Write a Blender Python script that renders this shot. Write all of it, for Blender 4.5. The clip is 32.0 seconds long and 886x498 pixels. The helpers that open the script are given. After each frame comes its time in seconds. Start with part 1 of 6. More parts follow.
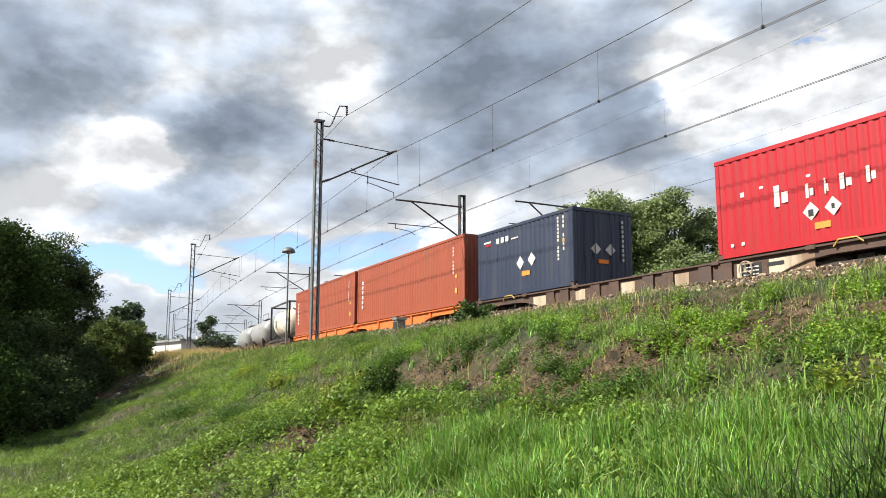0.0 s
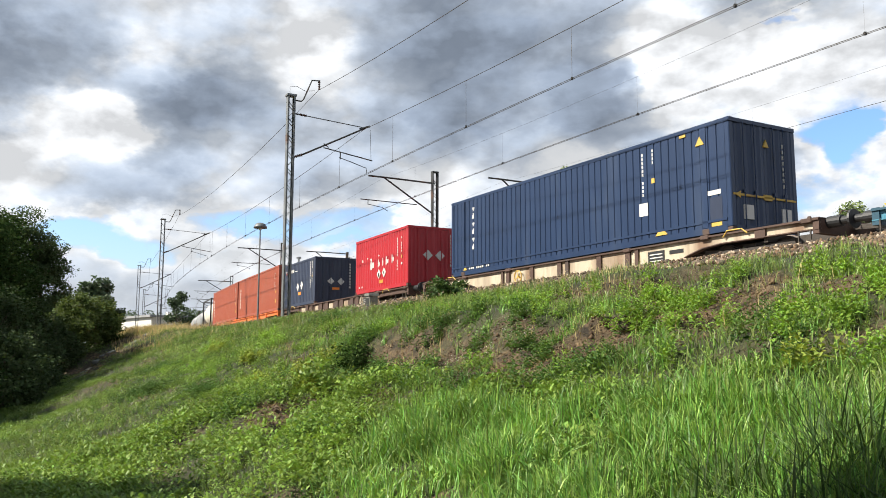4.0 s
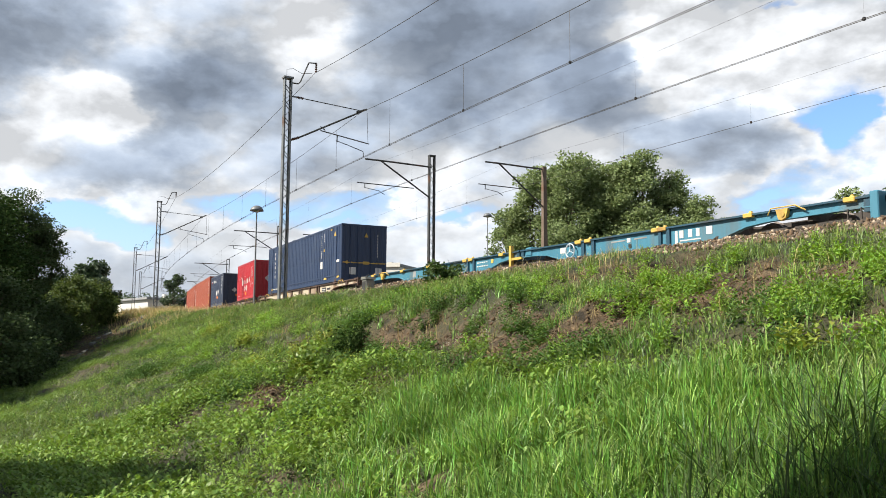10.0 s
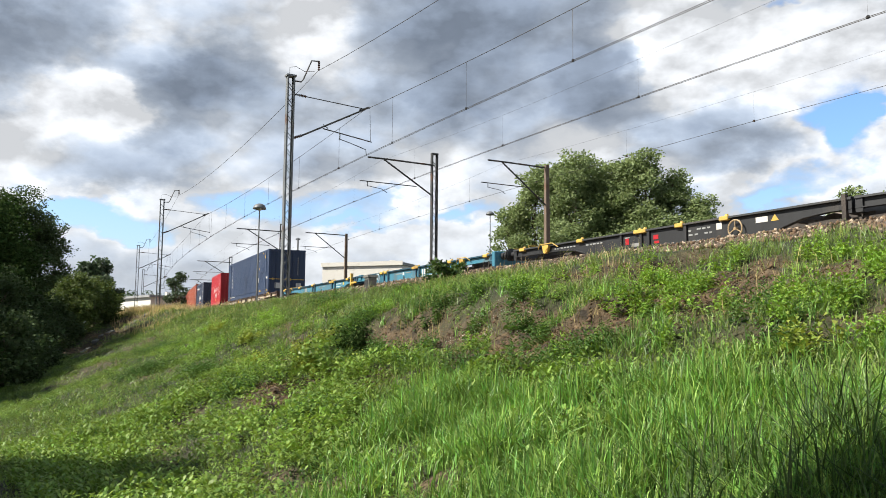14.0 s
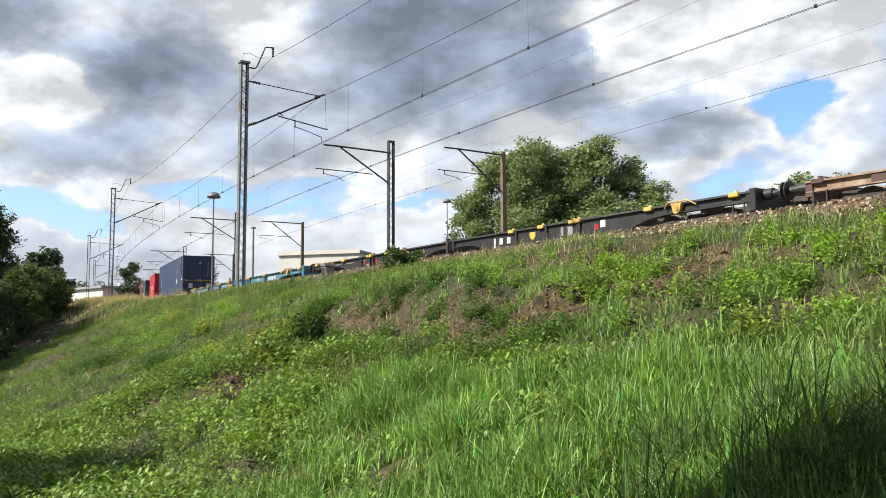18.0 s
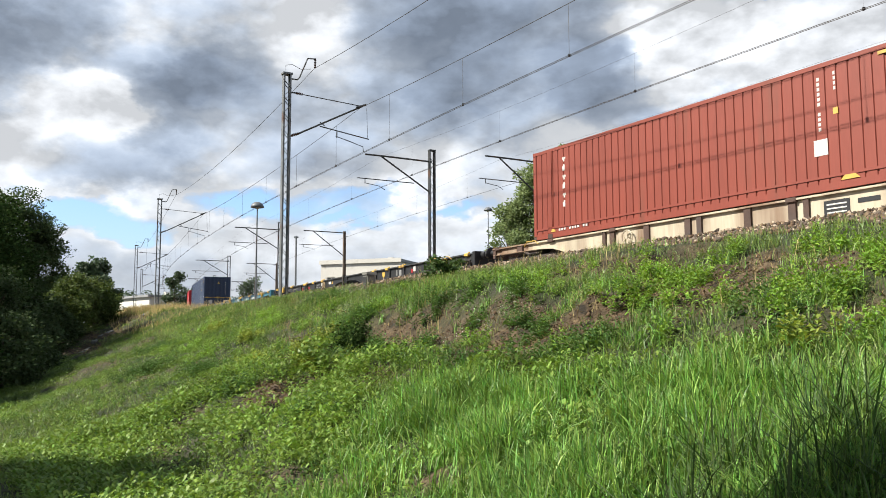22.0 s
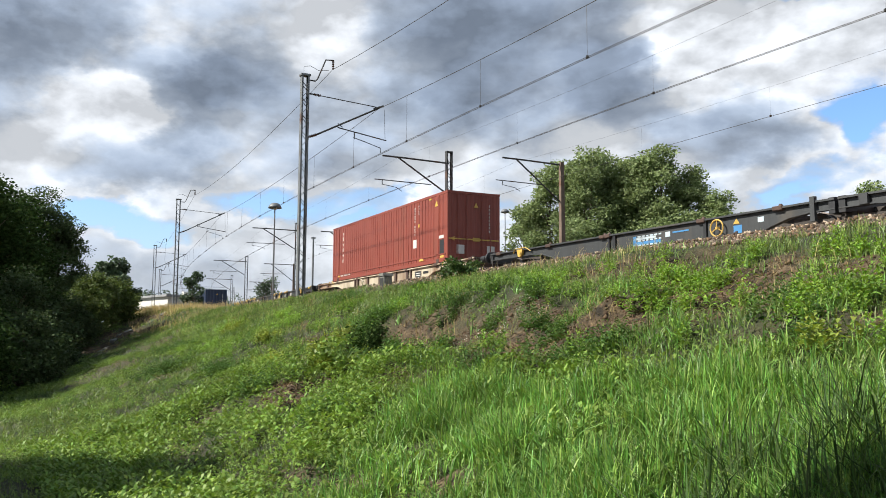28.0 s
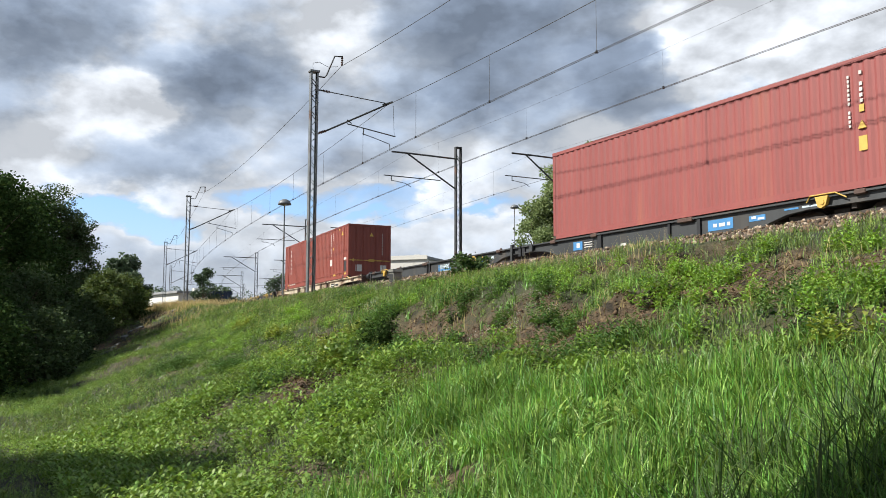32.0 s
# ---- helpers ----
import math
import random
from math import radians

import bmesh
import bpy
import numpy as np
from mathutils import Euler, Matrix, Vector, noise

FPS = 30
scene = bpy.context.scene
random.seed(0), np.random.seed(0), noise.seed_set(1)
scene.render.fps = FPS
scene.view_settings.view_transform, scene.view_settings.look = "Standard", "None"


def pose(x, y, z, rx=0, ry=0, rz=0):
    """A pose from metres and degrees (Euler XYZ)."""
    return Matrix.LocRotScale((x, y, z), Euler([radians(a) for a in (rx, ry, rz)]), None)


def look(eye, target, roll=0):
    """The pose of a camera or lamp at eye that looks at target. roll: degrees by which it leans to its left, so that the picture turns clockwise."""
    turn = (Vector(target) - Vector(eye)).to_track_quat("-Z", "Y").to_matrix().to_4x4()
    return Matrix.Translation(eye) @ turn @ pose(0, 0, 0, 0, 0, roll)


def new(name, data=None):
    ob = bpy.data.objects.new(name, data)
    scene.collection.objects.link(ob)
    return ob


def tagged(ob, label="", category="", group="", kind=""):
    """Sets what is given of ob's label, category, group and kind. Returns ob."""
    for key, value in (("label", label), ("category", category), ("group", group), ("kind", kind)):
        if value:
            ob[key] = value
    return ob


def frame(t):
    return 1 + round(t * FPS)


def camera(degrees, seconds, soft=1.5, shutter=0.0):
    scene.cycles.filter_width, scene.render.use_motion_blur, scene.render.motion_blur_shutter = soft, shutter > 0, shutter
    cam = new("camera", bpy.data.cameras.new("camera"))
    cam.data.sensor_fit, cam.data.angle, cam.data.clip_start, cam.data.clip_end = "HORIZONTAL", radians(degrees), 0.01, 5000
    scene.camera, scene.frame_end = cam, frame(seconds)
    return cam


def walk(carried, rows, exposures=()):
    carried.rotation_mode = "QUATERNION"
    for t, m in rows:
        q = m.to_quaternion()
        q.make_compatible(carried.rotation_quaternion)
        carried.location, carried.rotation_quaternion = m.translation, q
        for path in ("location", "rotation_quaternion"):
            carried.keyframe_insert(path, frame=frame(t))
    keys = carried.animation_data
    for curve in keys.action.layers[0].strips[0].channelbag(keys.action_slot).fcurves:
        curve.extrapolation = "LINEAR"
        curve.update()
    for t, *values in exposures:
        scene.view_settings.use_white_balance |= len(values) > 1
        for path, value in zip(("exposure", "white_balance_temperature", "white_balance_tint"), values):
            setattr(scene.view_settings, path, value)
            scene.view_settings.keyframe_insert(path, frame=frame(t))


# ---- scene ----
cam = camera(54.8, 32.0, soft=0.9)
EYE = 1.65
CAM = [
    (0, 0.00, 9.13, -0.09), (0.5, -0.30, 8.87, 0.12), (1, -0.79, 8.16, 0.11), (1.5, -1.20, 7.95, -0.15),
    (2, -1.53, 8.04, -0.20), (2.5, -1.57, 8.33, -0.41), (3, -1.66, 8.46, -0.53), (3.5, -1.77, 7.85, -0.17),
    (5.5, -1.97, 7.31, -0.06), (6, -1.88, 7.21, 0.10), (6.5, -1.95, 7.11, 0.02), (7, -2.04, 6.98, -0.27),
    (7.5, -1.91, 6.90, -0.35), (8, -1.91, 6.84, -0.41), (8.5, -1.98, 6.82, -0.61), (9, -2.11, 6.94, -0.67),
    (9.5, -2.11, 6.74, -0.42), (10, -2.11, 6.47, -0.34), (10.5, -2.05, 6.54, -0.62), (11, -1.93, 6.46, -0.49),
    (11.5, -1.95, 6.24, -0.62), (12, -1.89, 6.30, -0.73), (12.5, -1.84, 6.07, -0.73), (13, -1.88, 6.05, -0.52),
    (13.5, -1.93, 6.19, -0.27), (14, -1.95, 6.35, -0.44), (14.5, -2.16, 6.48, -0.57), (15, -2.65, 6.41, -0.22),
    (15.5, -4.53, 6.12, 0.26), (17.5, -5.56, 5.81, 0.64), (18, -4.75, 5.52, 0.31), (18.5, -3.95, 5.44, 0.41),
    (19, -3.52, 5.35, 0.47), (19.5, -3.19, 4.99, 0.44), (20, -3.11, 4.80, 0.48), (20.5, -2.95, 4.77, 0.40),
    (21, -2.69, 4.80, 0.31), (21.5, -2.40, 5.23, 0.31), (22, -1.99, 6.11, 0.21), (22.5, -1.80, 6.42, 0.15),
    (23, -1.63, 6.37, 0.28), (23.5, -1.52, 6.43, 0.26), (24, -1.40, 6.55, 0.24), (24.5, -1.17, 6.46, 0.15),
    (25, -1.00, 6.33, 0.00), (25.5, -1.07, 6.24, -0.12), (27.5, -0.85, 6.32, -0.23), (28, -0.91, 6.21, -0.21),
    (28.5, -0.79, 6.26, -0.25), (29, -0.45, 6.45, -0.21), (29.5, -0.30, 6.42, -0.12), (30, -0.13, 6.36, -0.13),
    (30.5, 0.00, 6.38, -0.26), (31, -0.14, 6.15, -0.30), (31.5, -0.19, 5.76, -0.25), (32, -0.26, 5.93, -0.11),
]
walk(cam, [(t, pose(0, 0, EYE, 90 + p, r, y)) for t, y, p, r in CAM], [(0, 1.0, 6600, 10), (12, 0.93, 6500, 10), (24, 0.9, 6420, 10), (28, 0.83, 6330, 10), (32, 0.8, 6250, 10)])

# ---- sky and sun ----
SUN_LEFT, SUN_UP = 100.0, 43.0          # degrees to the left of the first view, and above the horizon
SUN_DIR = Vector((-math.sin(radians(SUN_LEFT)) * math.cos(radians(SUN_UP)),
                  math.cos(radians(SUN_LEFT)) * math.cos(radians(SUN_UP)), math.sin(radians(SUN_UP))))
sun = new("sun", bpy.data.lights.new("sun", "SUN"))
sun.data.energy, sun.data.angle, sun.data.color = 5.0, radians(0.6), (1.0, 0.94, 0.83)
sun.matrix_basis = look(SUN_DIR * 100, (0, 0, 0))


def make_world():
    w = bpy.data.worlds.new("sky")
    scene.world = w
    w.use_nodes = True
    nt = w.node_tree
    N, L = nt.nodes, nt.links
    N.clear()

    def node(kind, **kw):
        x = N.new(kind)
        for k, v in kw.items():
            x.inputs[k].default_value = v
        return x

    def mth(op, a, b=None, c=None, clamp=False):
        x = N.new("ShaderNodeMath")
        x.operation, x.use_clamp = op, clamp
        for i, v in enumerate((a, b, c)):
            if v is None:
                continue
            if isinstance(v, (int, float)):
                x.inputs[i].default_value = v
            else:
                L.new(v, x.inputs[i])
        return x.outputs[0]

    sky = N.new("ShaderNodeTexSky")
    sky.sky_type, sky.sun_disc = "NISHITA", False
    sky.sun_elevation, sky.sun_rotation = radians(SUN_UP), radians(-SUN_LEFT)
    tc = N.new("ShaderNodeTexCoord")
    sep = N.new("ShaderNodeSeparateXYZ")
    L.new(tc.outputs["Generated"], sep.inputs[0])
    dx, dy, dz = sep.outputs
    comb = N.new("ShaderNodeCombineXYZ")
    L.new(mth("ADD", dx, SKY_SEED), comb.inputs[0])
    L.new(dy, comb.inputs[1])
    L.new(mth("MULTIPLY", dz, 1.7), comb.inputs[2])
    big = node("ShaderNodeTexNoise", Scale=8.0, Detail=8.0, Roughness=0.52)
    L.new(comb.outputs[0], big.inputs["Vector"])
    soft = node("ShaderNodeTexNoise", Scale=1.6, Detail=2.0, Roughness=0.5)
    L.new(comb.outputs[0], soft.inputs["Vector"])
    dens = mth("ADD", mth("MULTIPLY", mth("SUBTRACT", big.outputs["Fac"], 0.5), 0.30), mth("MULTIPLY", mth("SUBTRACT", soft.outputs["Fac"], 0.5), 0.10))
    dens = mth("ADD", dens, 0.508)
    # ragged edges: the headings of the large masses are stirred by noise
    stir = node("ShaderNodeTexNoise", Scale=14.0, Detail=5.0, Roughness=0.55)
    L.new(comb.outputs[0], stir.inputs["Vector"])
    ss = N.new("ShaderNodeSeparateXYZ")
    L.new(stir.outputs["Color"], ss.inputs[0])
    dx = mth("ADD", dx, mth("MULTIPLY", mth("SUBTRACT", ss.outputs[0], 0.5), 0.13))
    dz0 = dz
    dz = mth("ADD", dz, mth("MULTIPLY", mth("SUBTRACT", ss.outputs[2], 0.5), 0.09))

    def blob(az, el, wide, high, gain):
        """A broad swelling (or thinning) of the cloud layer round one heading, in degrees left and up."""
        vx, vy, vz = -math.sin(radians(az)) * math.cos(radians(el)), math.cos(radians(az)) * math.cos(radians(el)), math.sin(radians(el))
        rx, ry = math.cos(radians(az)), math.sin(radians(az))
        a = mth("ADD", mth("MULTIPLY", dx, rx), mth("MULTIPLY", dy, ry))
        b = mth("SUBTRACT", dz, vz)
        q = mth("ADD", mth("POWER", mth("DIVIDE", a, math.sin(radians(wide))), 2.0), mth("POWER", mth("DIVIDE", b, math.sin(radians(high))), 2.0))
        front = mth("GREATER_THAN", mth("ADD", mth("MULTIPLY", dx, vx), mth("MULTIPLY", dy, vy)), 0.0)
        return mth("MULTIPLY", mth("MULTIPLY", mth("EXPONENT", mth("MULTIPLY", q, -1.0)), gain), front)

    for row in SKY_BLOBS:
        dens = mth("ADD", dens, blob(*row))
    # overhead, out of view, the clouds are thickened to grey to cut the sky light
    dens = mth("ADD", dens, mth("MULTIPLY", mth("MULTIPLY", mth("SUBTRACT", dz0, 0.42), 3.5, clamp=True), 0.10))
    dens = mth("MAXIMUM", dens, 0.458)
    for row in SKY_GAPS:
        dens = mth("ADD", dens, blob(*row))
    # billows: the upper flanks of each swelling are lit, the lower ones grey
    shift = N.new("ShaderNodeVectorMath")
    shift.operation = "ADD"
    L.new(comb.outputs[0], shift.inputs[0])
    shift.inputs[1].default_value = (-0.014, 0.0, 0.03)
    big2 = node("ShaderNodeTexNoise", Scale=8.0, Detail=8.0, Roughness=0.52)
    L.new(shift.outputs[0], big2.inputs["Vector"])
    relief = mth("ADD", mth("MULTIPLY", mth("SUBTRACT", big.outputs["Fac"], big2.outputs["Fac"]), 2.6), 1.0)
    heap = N.new("ShaderNodeTexVoronoi")
    heap.feature = "SMOOTH_F1"
    heap.inputs["Scale"].default_value, heap.inputs["Smoothness"].default_value = 13.0, 0.35
    bent = N.new("ShaderNodeVectorMath")
    bent.operation = "MULTIPLY_ADD"
    L.new(stir.outputs["Color"], bent.inputs[0])
    bent.inputs[1].default_value = (0.12, 0.12, 0.12)
    L.new(comb.outputs[0], bent.inputs[2])
    L.new(bent.outputs[0], heap.inputs["Vector"])
    relief = mth("ADD", relief, mth("MULTIPLY", mth("SUBTRACT", 0.42, heap.outputs["Distance"]), 0.55))
    relief = mth("MINIMUM", mth("MAXIMUM", relief, 0.70), 1.3)
    ramp = N.new("ShaderNodeValToRGB")
    L.new(dens, ramp.inputs[0])
    stops = [(0.0, (0.0, 0.0, 0.0, 1)), (0.40, (0, 0, 0, 1)), (0.455, (1, 1, 1, 1))]
    e = ramp.color_ramp.elements
    e[0].position, e[0].color = stops[1]
    e[1].position, e[1].color = stops[2]
    tone = N.new("ShaderNodeValToRGB")
    L.new(dens, tone.inputs[0])
    e = tone.color_ramp.elements
    e[0].position, e[0].color = 0.40, (0.62, 0.70, 0.82, 1)
    e[1].position, e[1].color = 0.74, (0.185, 0.225, 0.285, 1)
    for p, c in ((0.455, (1.0, 1.03, 1.07, 1)), (0.475, (0.93, 0.97, 1.02, 1)), (0.505, (0.67, 0.74, 0.84, 1)), (0.54, (0.50, 0.58, 0.70, 1)), (0.60, (0.31, 0.375, 0.48, 1))):
        k = e.new(p)
        k.color = c
    skyc = N.new("ShaderNodeVectorMath")
    skyc.operation = "MULTIPLY"
    L.new(sky.outputs[0], skyc.inputs[0])
    skyc.inputs[1].default_value = SKY_BLUE
    mix = N.new("ShaderNodeMixRGB")
    L.new(ramp.outputs[0], mix.inputs[0])
    L.new(skyc.outputs[0], mix.inputs[1])
    lit = N.new("ShaderNodeVectorMath")
    lit.operation = "SCALE"
    L.new(tone.outputs[0], lit.inputs[0])
    L.new(relief, lit.inputs["Scale"])
    L.new(lit.outputs[0], mix.inputs[2])
    # pale haze low down
    haze = N.new("ShaderNodeMixRGB")
    L.new(mth("MULTIPLY", mth("SUBTRACT", 1.0, mth("MULTIPLY", mth("MAXIMUM", dz0, 0.0), 5.0), clamp=True), 0.6), haze.inputs[0])
    L.new(mix.outputs[0], haze.inputs[1])
    haze.inputs[2].default_value = (0.79, 0.85, 0.92, 1)
    bg = N.new("ShaderNodeBackground")
    L.new(haze.outputs[0], bg.inputs[0])
    bg.inputs[1].default_value = 0.5
    out = N.new("ShaderNodeOutputWorld")
    L.new(bg.outputs[0], out.inputs[0])


SKY_SEED, SKY_BLUE = 3.7, (0.165, 0.205, 0.25)
SKY_BLOBS = [(24.6, 17.7, 5.3, 3.0, 0.1), (13.9, 16.6, 3.2, 1.7, 0.11), (16.6, 13.2, 3.0, 1.7, 0.09), (-5.1, 20.6, 8.3, 4.2, 0.09), (-0.9, 16.2, 5.7, 1.5, 0.06),
             (-12.1, 18.3, 2.7, 1.9, 0.08), (-16.8, 14.6, 4.2, 1.3, 0.05), (-11.0, 13.6, 5.0, 1.4, -0.05), (-22.1, 13.4, 3.4, 1.1, 0.02), (20.3, 15.1, 2.1, 1.8, -0.155), (-17.1, 19.4, 2.3, 3.2, -0.12),
             (18.0, 19.7, 2.3, 1.9, -0.05), (6.8, 20.3, 2.5, 3.4, -0.06), (-23.2, 17.8, 4.2, 2.7, -0.09), (24.3, 13.4, 2.7, 1.5, -0.05), (11.9, 21.0, 4.5, 1.5, -0.03),
             (-27.8, 17.2, 3.4, 2.3, -0.08), (12.6, 10.2, 7.6, 1.9, -0.02), (21.2, 10.7, 6.1, 1.1, 0.03), (3.7, 10.6, 5.7, 1.1, 0.03), (-4.4, 11.8, 5.3, 1.1, -0.03), (14.9, 6.1, 7.6, 1.5, -0.05), (-2.5, 6.9, 5.7, 1.1, -0.04), (5.0, 8.0, 24.0, 2.6, -0.04), (-25.0, 10.5, 8.0, 1.6, -0.05)]
SKY_GAPS = [(-27.4, 13.6, 1.8, 1.6, -0.12), (-29.1, 14.7, 1.5, 0.8, -0.07), (21.2, 8.0, 4.5, 1.0, -0.12), (18.8, 7.0, 2.7, 0.7, -0.09), 
            (-22.3, 9.3, 3.4, 0.7, -0.09), (-3.2, 8.3, 2.6, 0.5, -0.07), (-24.5, 21.4, 1.8, 0.4, -0.06), (5.1, 7.9, 2.8, 0.5, -0.07), (11.5, 8.6, 2.6, 0.5, -0.06), (-1.5, 6.0, 1.8, 0.6, -0.07), (8.0, 9.2, 14.0, 0.9, -0.045), (-20.0, 10.8, 9.0, 0.8, -0.045)]
make_world()

# ---- materials ----


def material(name, col, rough=0.7, metal=0.0, vary=0.15, scale=3.0, fine=40.0, bump=0.15, dirt=None, dirt_amount=0.0,
             dirt_scale=1.2, island=0.0, translucent=0.0, coords="Object", random_ob=0.0, streak=False, spec=0.5):
    m = bpy.data.materials.new(name)
    m.use_nodes = True
    nt = m.node_tree
    N, L = nt.nodes, nt.links
    b = N["Principled BSDF"]
    b.inputs["Roughness"].default_value, b.inputs["Metallic"].default_value = rough, metal
    b.inputs["Specular IOR Level"].default_value = spec
    tc = N.new("ShaderNodeTexCoord")
    vec = tc.outputs[coords]
    if streak:
        mp = N.new("ShaderNodeMapping")
        mp.inputs["Scale"].default_value = (1, 1, 0.12)
        L.new(vec, mp.inputs[0])
        vec = mp.outputs[0]

    def noise_fac(s, detail):
        x = N.new("ShaderNodeTexNoise")
        x.inputs["Scale"].default_value, x.inputs["Detail"].default_value = s, detail
        L.new(vec, x.inputs["Vector"])
        return x.outputs["Fac"]

    def hsv(color, fac, lo, hi):
        r = N.new("ShaderNodeMapRange")
        r.inputs["From Min"].default_value, r.inputs["From Max"].default_value = 0.25, 0.75
        r.inputs["To Min"].default_value, r.inputs["To Max"].default_value = lo, hi
        L.new(fac, r.inputs[0])
        h = N.new("ShaderNodeHueSaturation")
        L.new(r.outputs[0], h.inputs["Value"])
        if isinstance(color, tuple):
            h.inputs["Color"].default_value = (*color, 1)
        else:
            L.new(color, h.inputs["Color"])
        return h.outputs[0]

    big, small = noise_fac(scale, 4.0), noise_fac(fine, 5.0)
    c = hsv(tuple(col), big, 1 - vary, 1 + vary)
    c = hsv(c, small, 1 - vary * 0.6, 1 + vary * 0.6)
    if island:
        g = N.new("ShaderNodeNewGeometry")
        h = N.new("ShaderNodeHueSaturation")
        r = N.new("ShaderNodeMapRange")
        r.inputs["To Min"].default_value, r.inputs["To Max"].default_value = 1 - island, 1 + island
        L.new(g.outputs["Random Per Island"], r.inputs[0])
        L.new(r.outputs[0], h.inputs["Value"])
        r2 = N.new("ShaderNodeMapRange")
        r2.inputs["To Min"].default_value, r2.inputs["To Max"].default_value = 0.5 - island * 0.06, 0.5 + island * 0.06
        wn = N.new("ShaderNodeTexWhiteNoise")
        wn.noise_dimensions = "1D"
        L.new(g.outputs["Random Per Island"], wn.inputs["W"])
        L.new(wn.outputs["Value"], r2.inputs[0])
        L.new(r2.outputs[0], h.inputs["Hue"])
        L.new(c, h.inputs["Color"])
        c = h.outputs[0]
    if random_ob:
        oi = N.new("ShaderNodeObjectInfo")
        r = N.new("ShaderNodeMapRange")
        r.inputs["To Min"].default_value, r.inputs["To Max"].default_value = 1 - random_ob, 1 + random_ob
        L.new(oi.outputs["Random"], r.inputs[0])
        h = N.new("ShaderNodeHueSaturation")
        L.new(r.outputs[0], h.inputs["Value"])
        L.new(c, h.inputs["Color"])
        c = h.outputs[0]
    if dirt:
        d = noise_fac(dirt_scale, 7.0)
        r = N.new("ShaderNodeMapRange")
        r.inputs["From Min"].default_value, r.inputs["From Max"].default_value = 0.62 - dirt_amount * 0.3, 0.75 - dirt_amount * 0.2
        L.new(d, r.inputs[0])
        mx = N.new("ShaderNodeMixRGB")
        L.new(r.outputs[0], mx.inputs[0])
        L.new(c, mx.inputs[1])
        mx.inputs[2].default_value = (*dirt, 1)
        c = mx.outputs[0]
    L.new(c, b.inputs["Base Color"])
    if bump:
        bp = N.new("ShaderNodeBump")
        bp.inputs["Strength"].default_value, bp.inputs["Distance"].default_value = bump, 0.02
        L.new(small, bp.inputs["Height"])
        L.new(bp.outputs[0], b.inputs["Normal"])
    if translucent:
        tr = N.new("ShaderNodeBsdfTranslucent")
        h = N.new("ShaderNodeHueSaturation")
        h.inputs["Hue"].default_value, h.inputs["Saturation"].default_value, h.inputs["Value"].default_value = 0.49, 1.1, 1.25
        L.new(c, h.inputs["Color"])
        L.new(h.outputs[0], tr.inputs["Color"])
        ms = N.new("ShaderNodeMixShader")
        ms.inputs[0].default_value = translucent
        L.new(b.outputs[0], ms.inputs[1])
        L.new(tr.outputs[0], ms.inputs[2])
        L.new(ms.outputs[0], N["Material Output"].inputs["Surface"])
    return m


M = {}


def mat(key, *a, **k):
    M[key] = material(key, *a, **k)


RUST, SOOT = (0.11, 0.055, 0.03), (0.045, 0.04, 0.036)
mat("grass_blade", (0.16, 0.285, 0.055), 0.5, vary=0.25, scale=0.7, fine=4, bump=0, island=0.55, translucent=0.22)
mat("grass_dry", (0.46, 0.37, 0.17), 0.8, vary=0.2, scale=0.5, fine=4, bump=0, island=0.3, translucent=0.2)
mat("weed_leaf", (0.165, 0.26, 0.05), 0.5, vary=0.35, scale=0.7, fine=3, bump=0, island=0.3, translucent=0.26, spec=0.3)
mat("tuft_leaf", (0.18, 0.305, 0.046), 0.5, vary=0.3, scale=0.7, fine=3, bump=0, island=0.3, translucent=0.28, spec=0.3)
mat("turf_blade", (0.145, 0.21, 0.05), 0.5, vary=0.35, scale=0.6, fine=4, bump=0, island=0.6, translucent=0.2)
# Deep green darkened to stand for grass lying in shadow; one shrub shares it.
mat("grass_deep_shade", (0.05, 0.092, 0.02), 0.75, vary=0.2, scale=0.35, fine=3, bump=0, island=0.4, translucent=0.25)
mat("weed_deep", (0.07, 0.135, 0.03), 0.5, vary=0.2, scale=0.4, fine=3, bump=0, island=0.4, translucent=0.3)
mat("yellow_leaf", (0.21, 0.265, 0.05), 0.5, vary=0.25, scale=0.9, fine=3, bump=0, island=0.3, translucent=0.28, spec=0.3)
mat("straw", (0.22, 0.16, 0.075), 0.9, vary=0.3, scale=0.6, fine=5, bump=0, island=0.55, spec=0.2)
mat("flower", (0.75, 0.76, 0.7), 0.8, vary=0.05, bump=0, island=0.1)
mat("tree_leaf", (0.19, 0.245, 0.105), 0.55, vary=0.25, scale=0.5, fine=3, bump=0, island=0.2, translucent=0.35, spec=0.25)
# Leaf greens carry the light: bush sunlit, mid partly, dark in deep shade.
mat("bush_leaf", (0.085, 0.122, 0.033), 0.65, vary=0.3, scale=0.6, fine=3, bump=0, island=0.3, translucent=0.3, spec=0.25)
mat("tree_leaf_dark_shade", (0.032, 0.058, 0.017), 0.9, vary=0.35, scale=0.5, fine=3, bump=0, island=0.3, translucent=0.2, spec=0.04)
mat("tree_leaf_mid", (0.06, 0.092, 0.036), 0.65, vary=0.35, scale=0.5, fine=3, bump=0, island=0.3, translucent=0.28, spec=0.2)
mat("tree_leaf_far", (0.06, 0.095, 0.045), 0.6, vary=0.25, scale=0.4, fine=2, bump=0, island=0.35, translucent=0.2)
mat("bark", (0.11, 0.085, 0.06), 0.95, vary=0.3, scale=6, fine=30, bump=0.5)
mat("soil", (0.085, 0.058, 0.034), 0.95, vary=0.3, scale=1.5, fine=18, bump=0.8, island=0.5, spec=0.2)
mat("ballast", (0.15, 0.115, 0.085), 0.95, vary=0.4, scale=9, fine=40, bump=1.0)
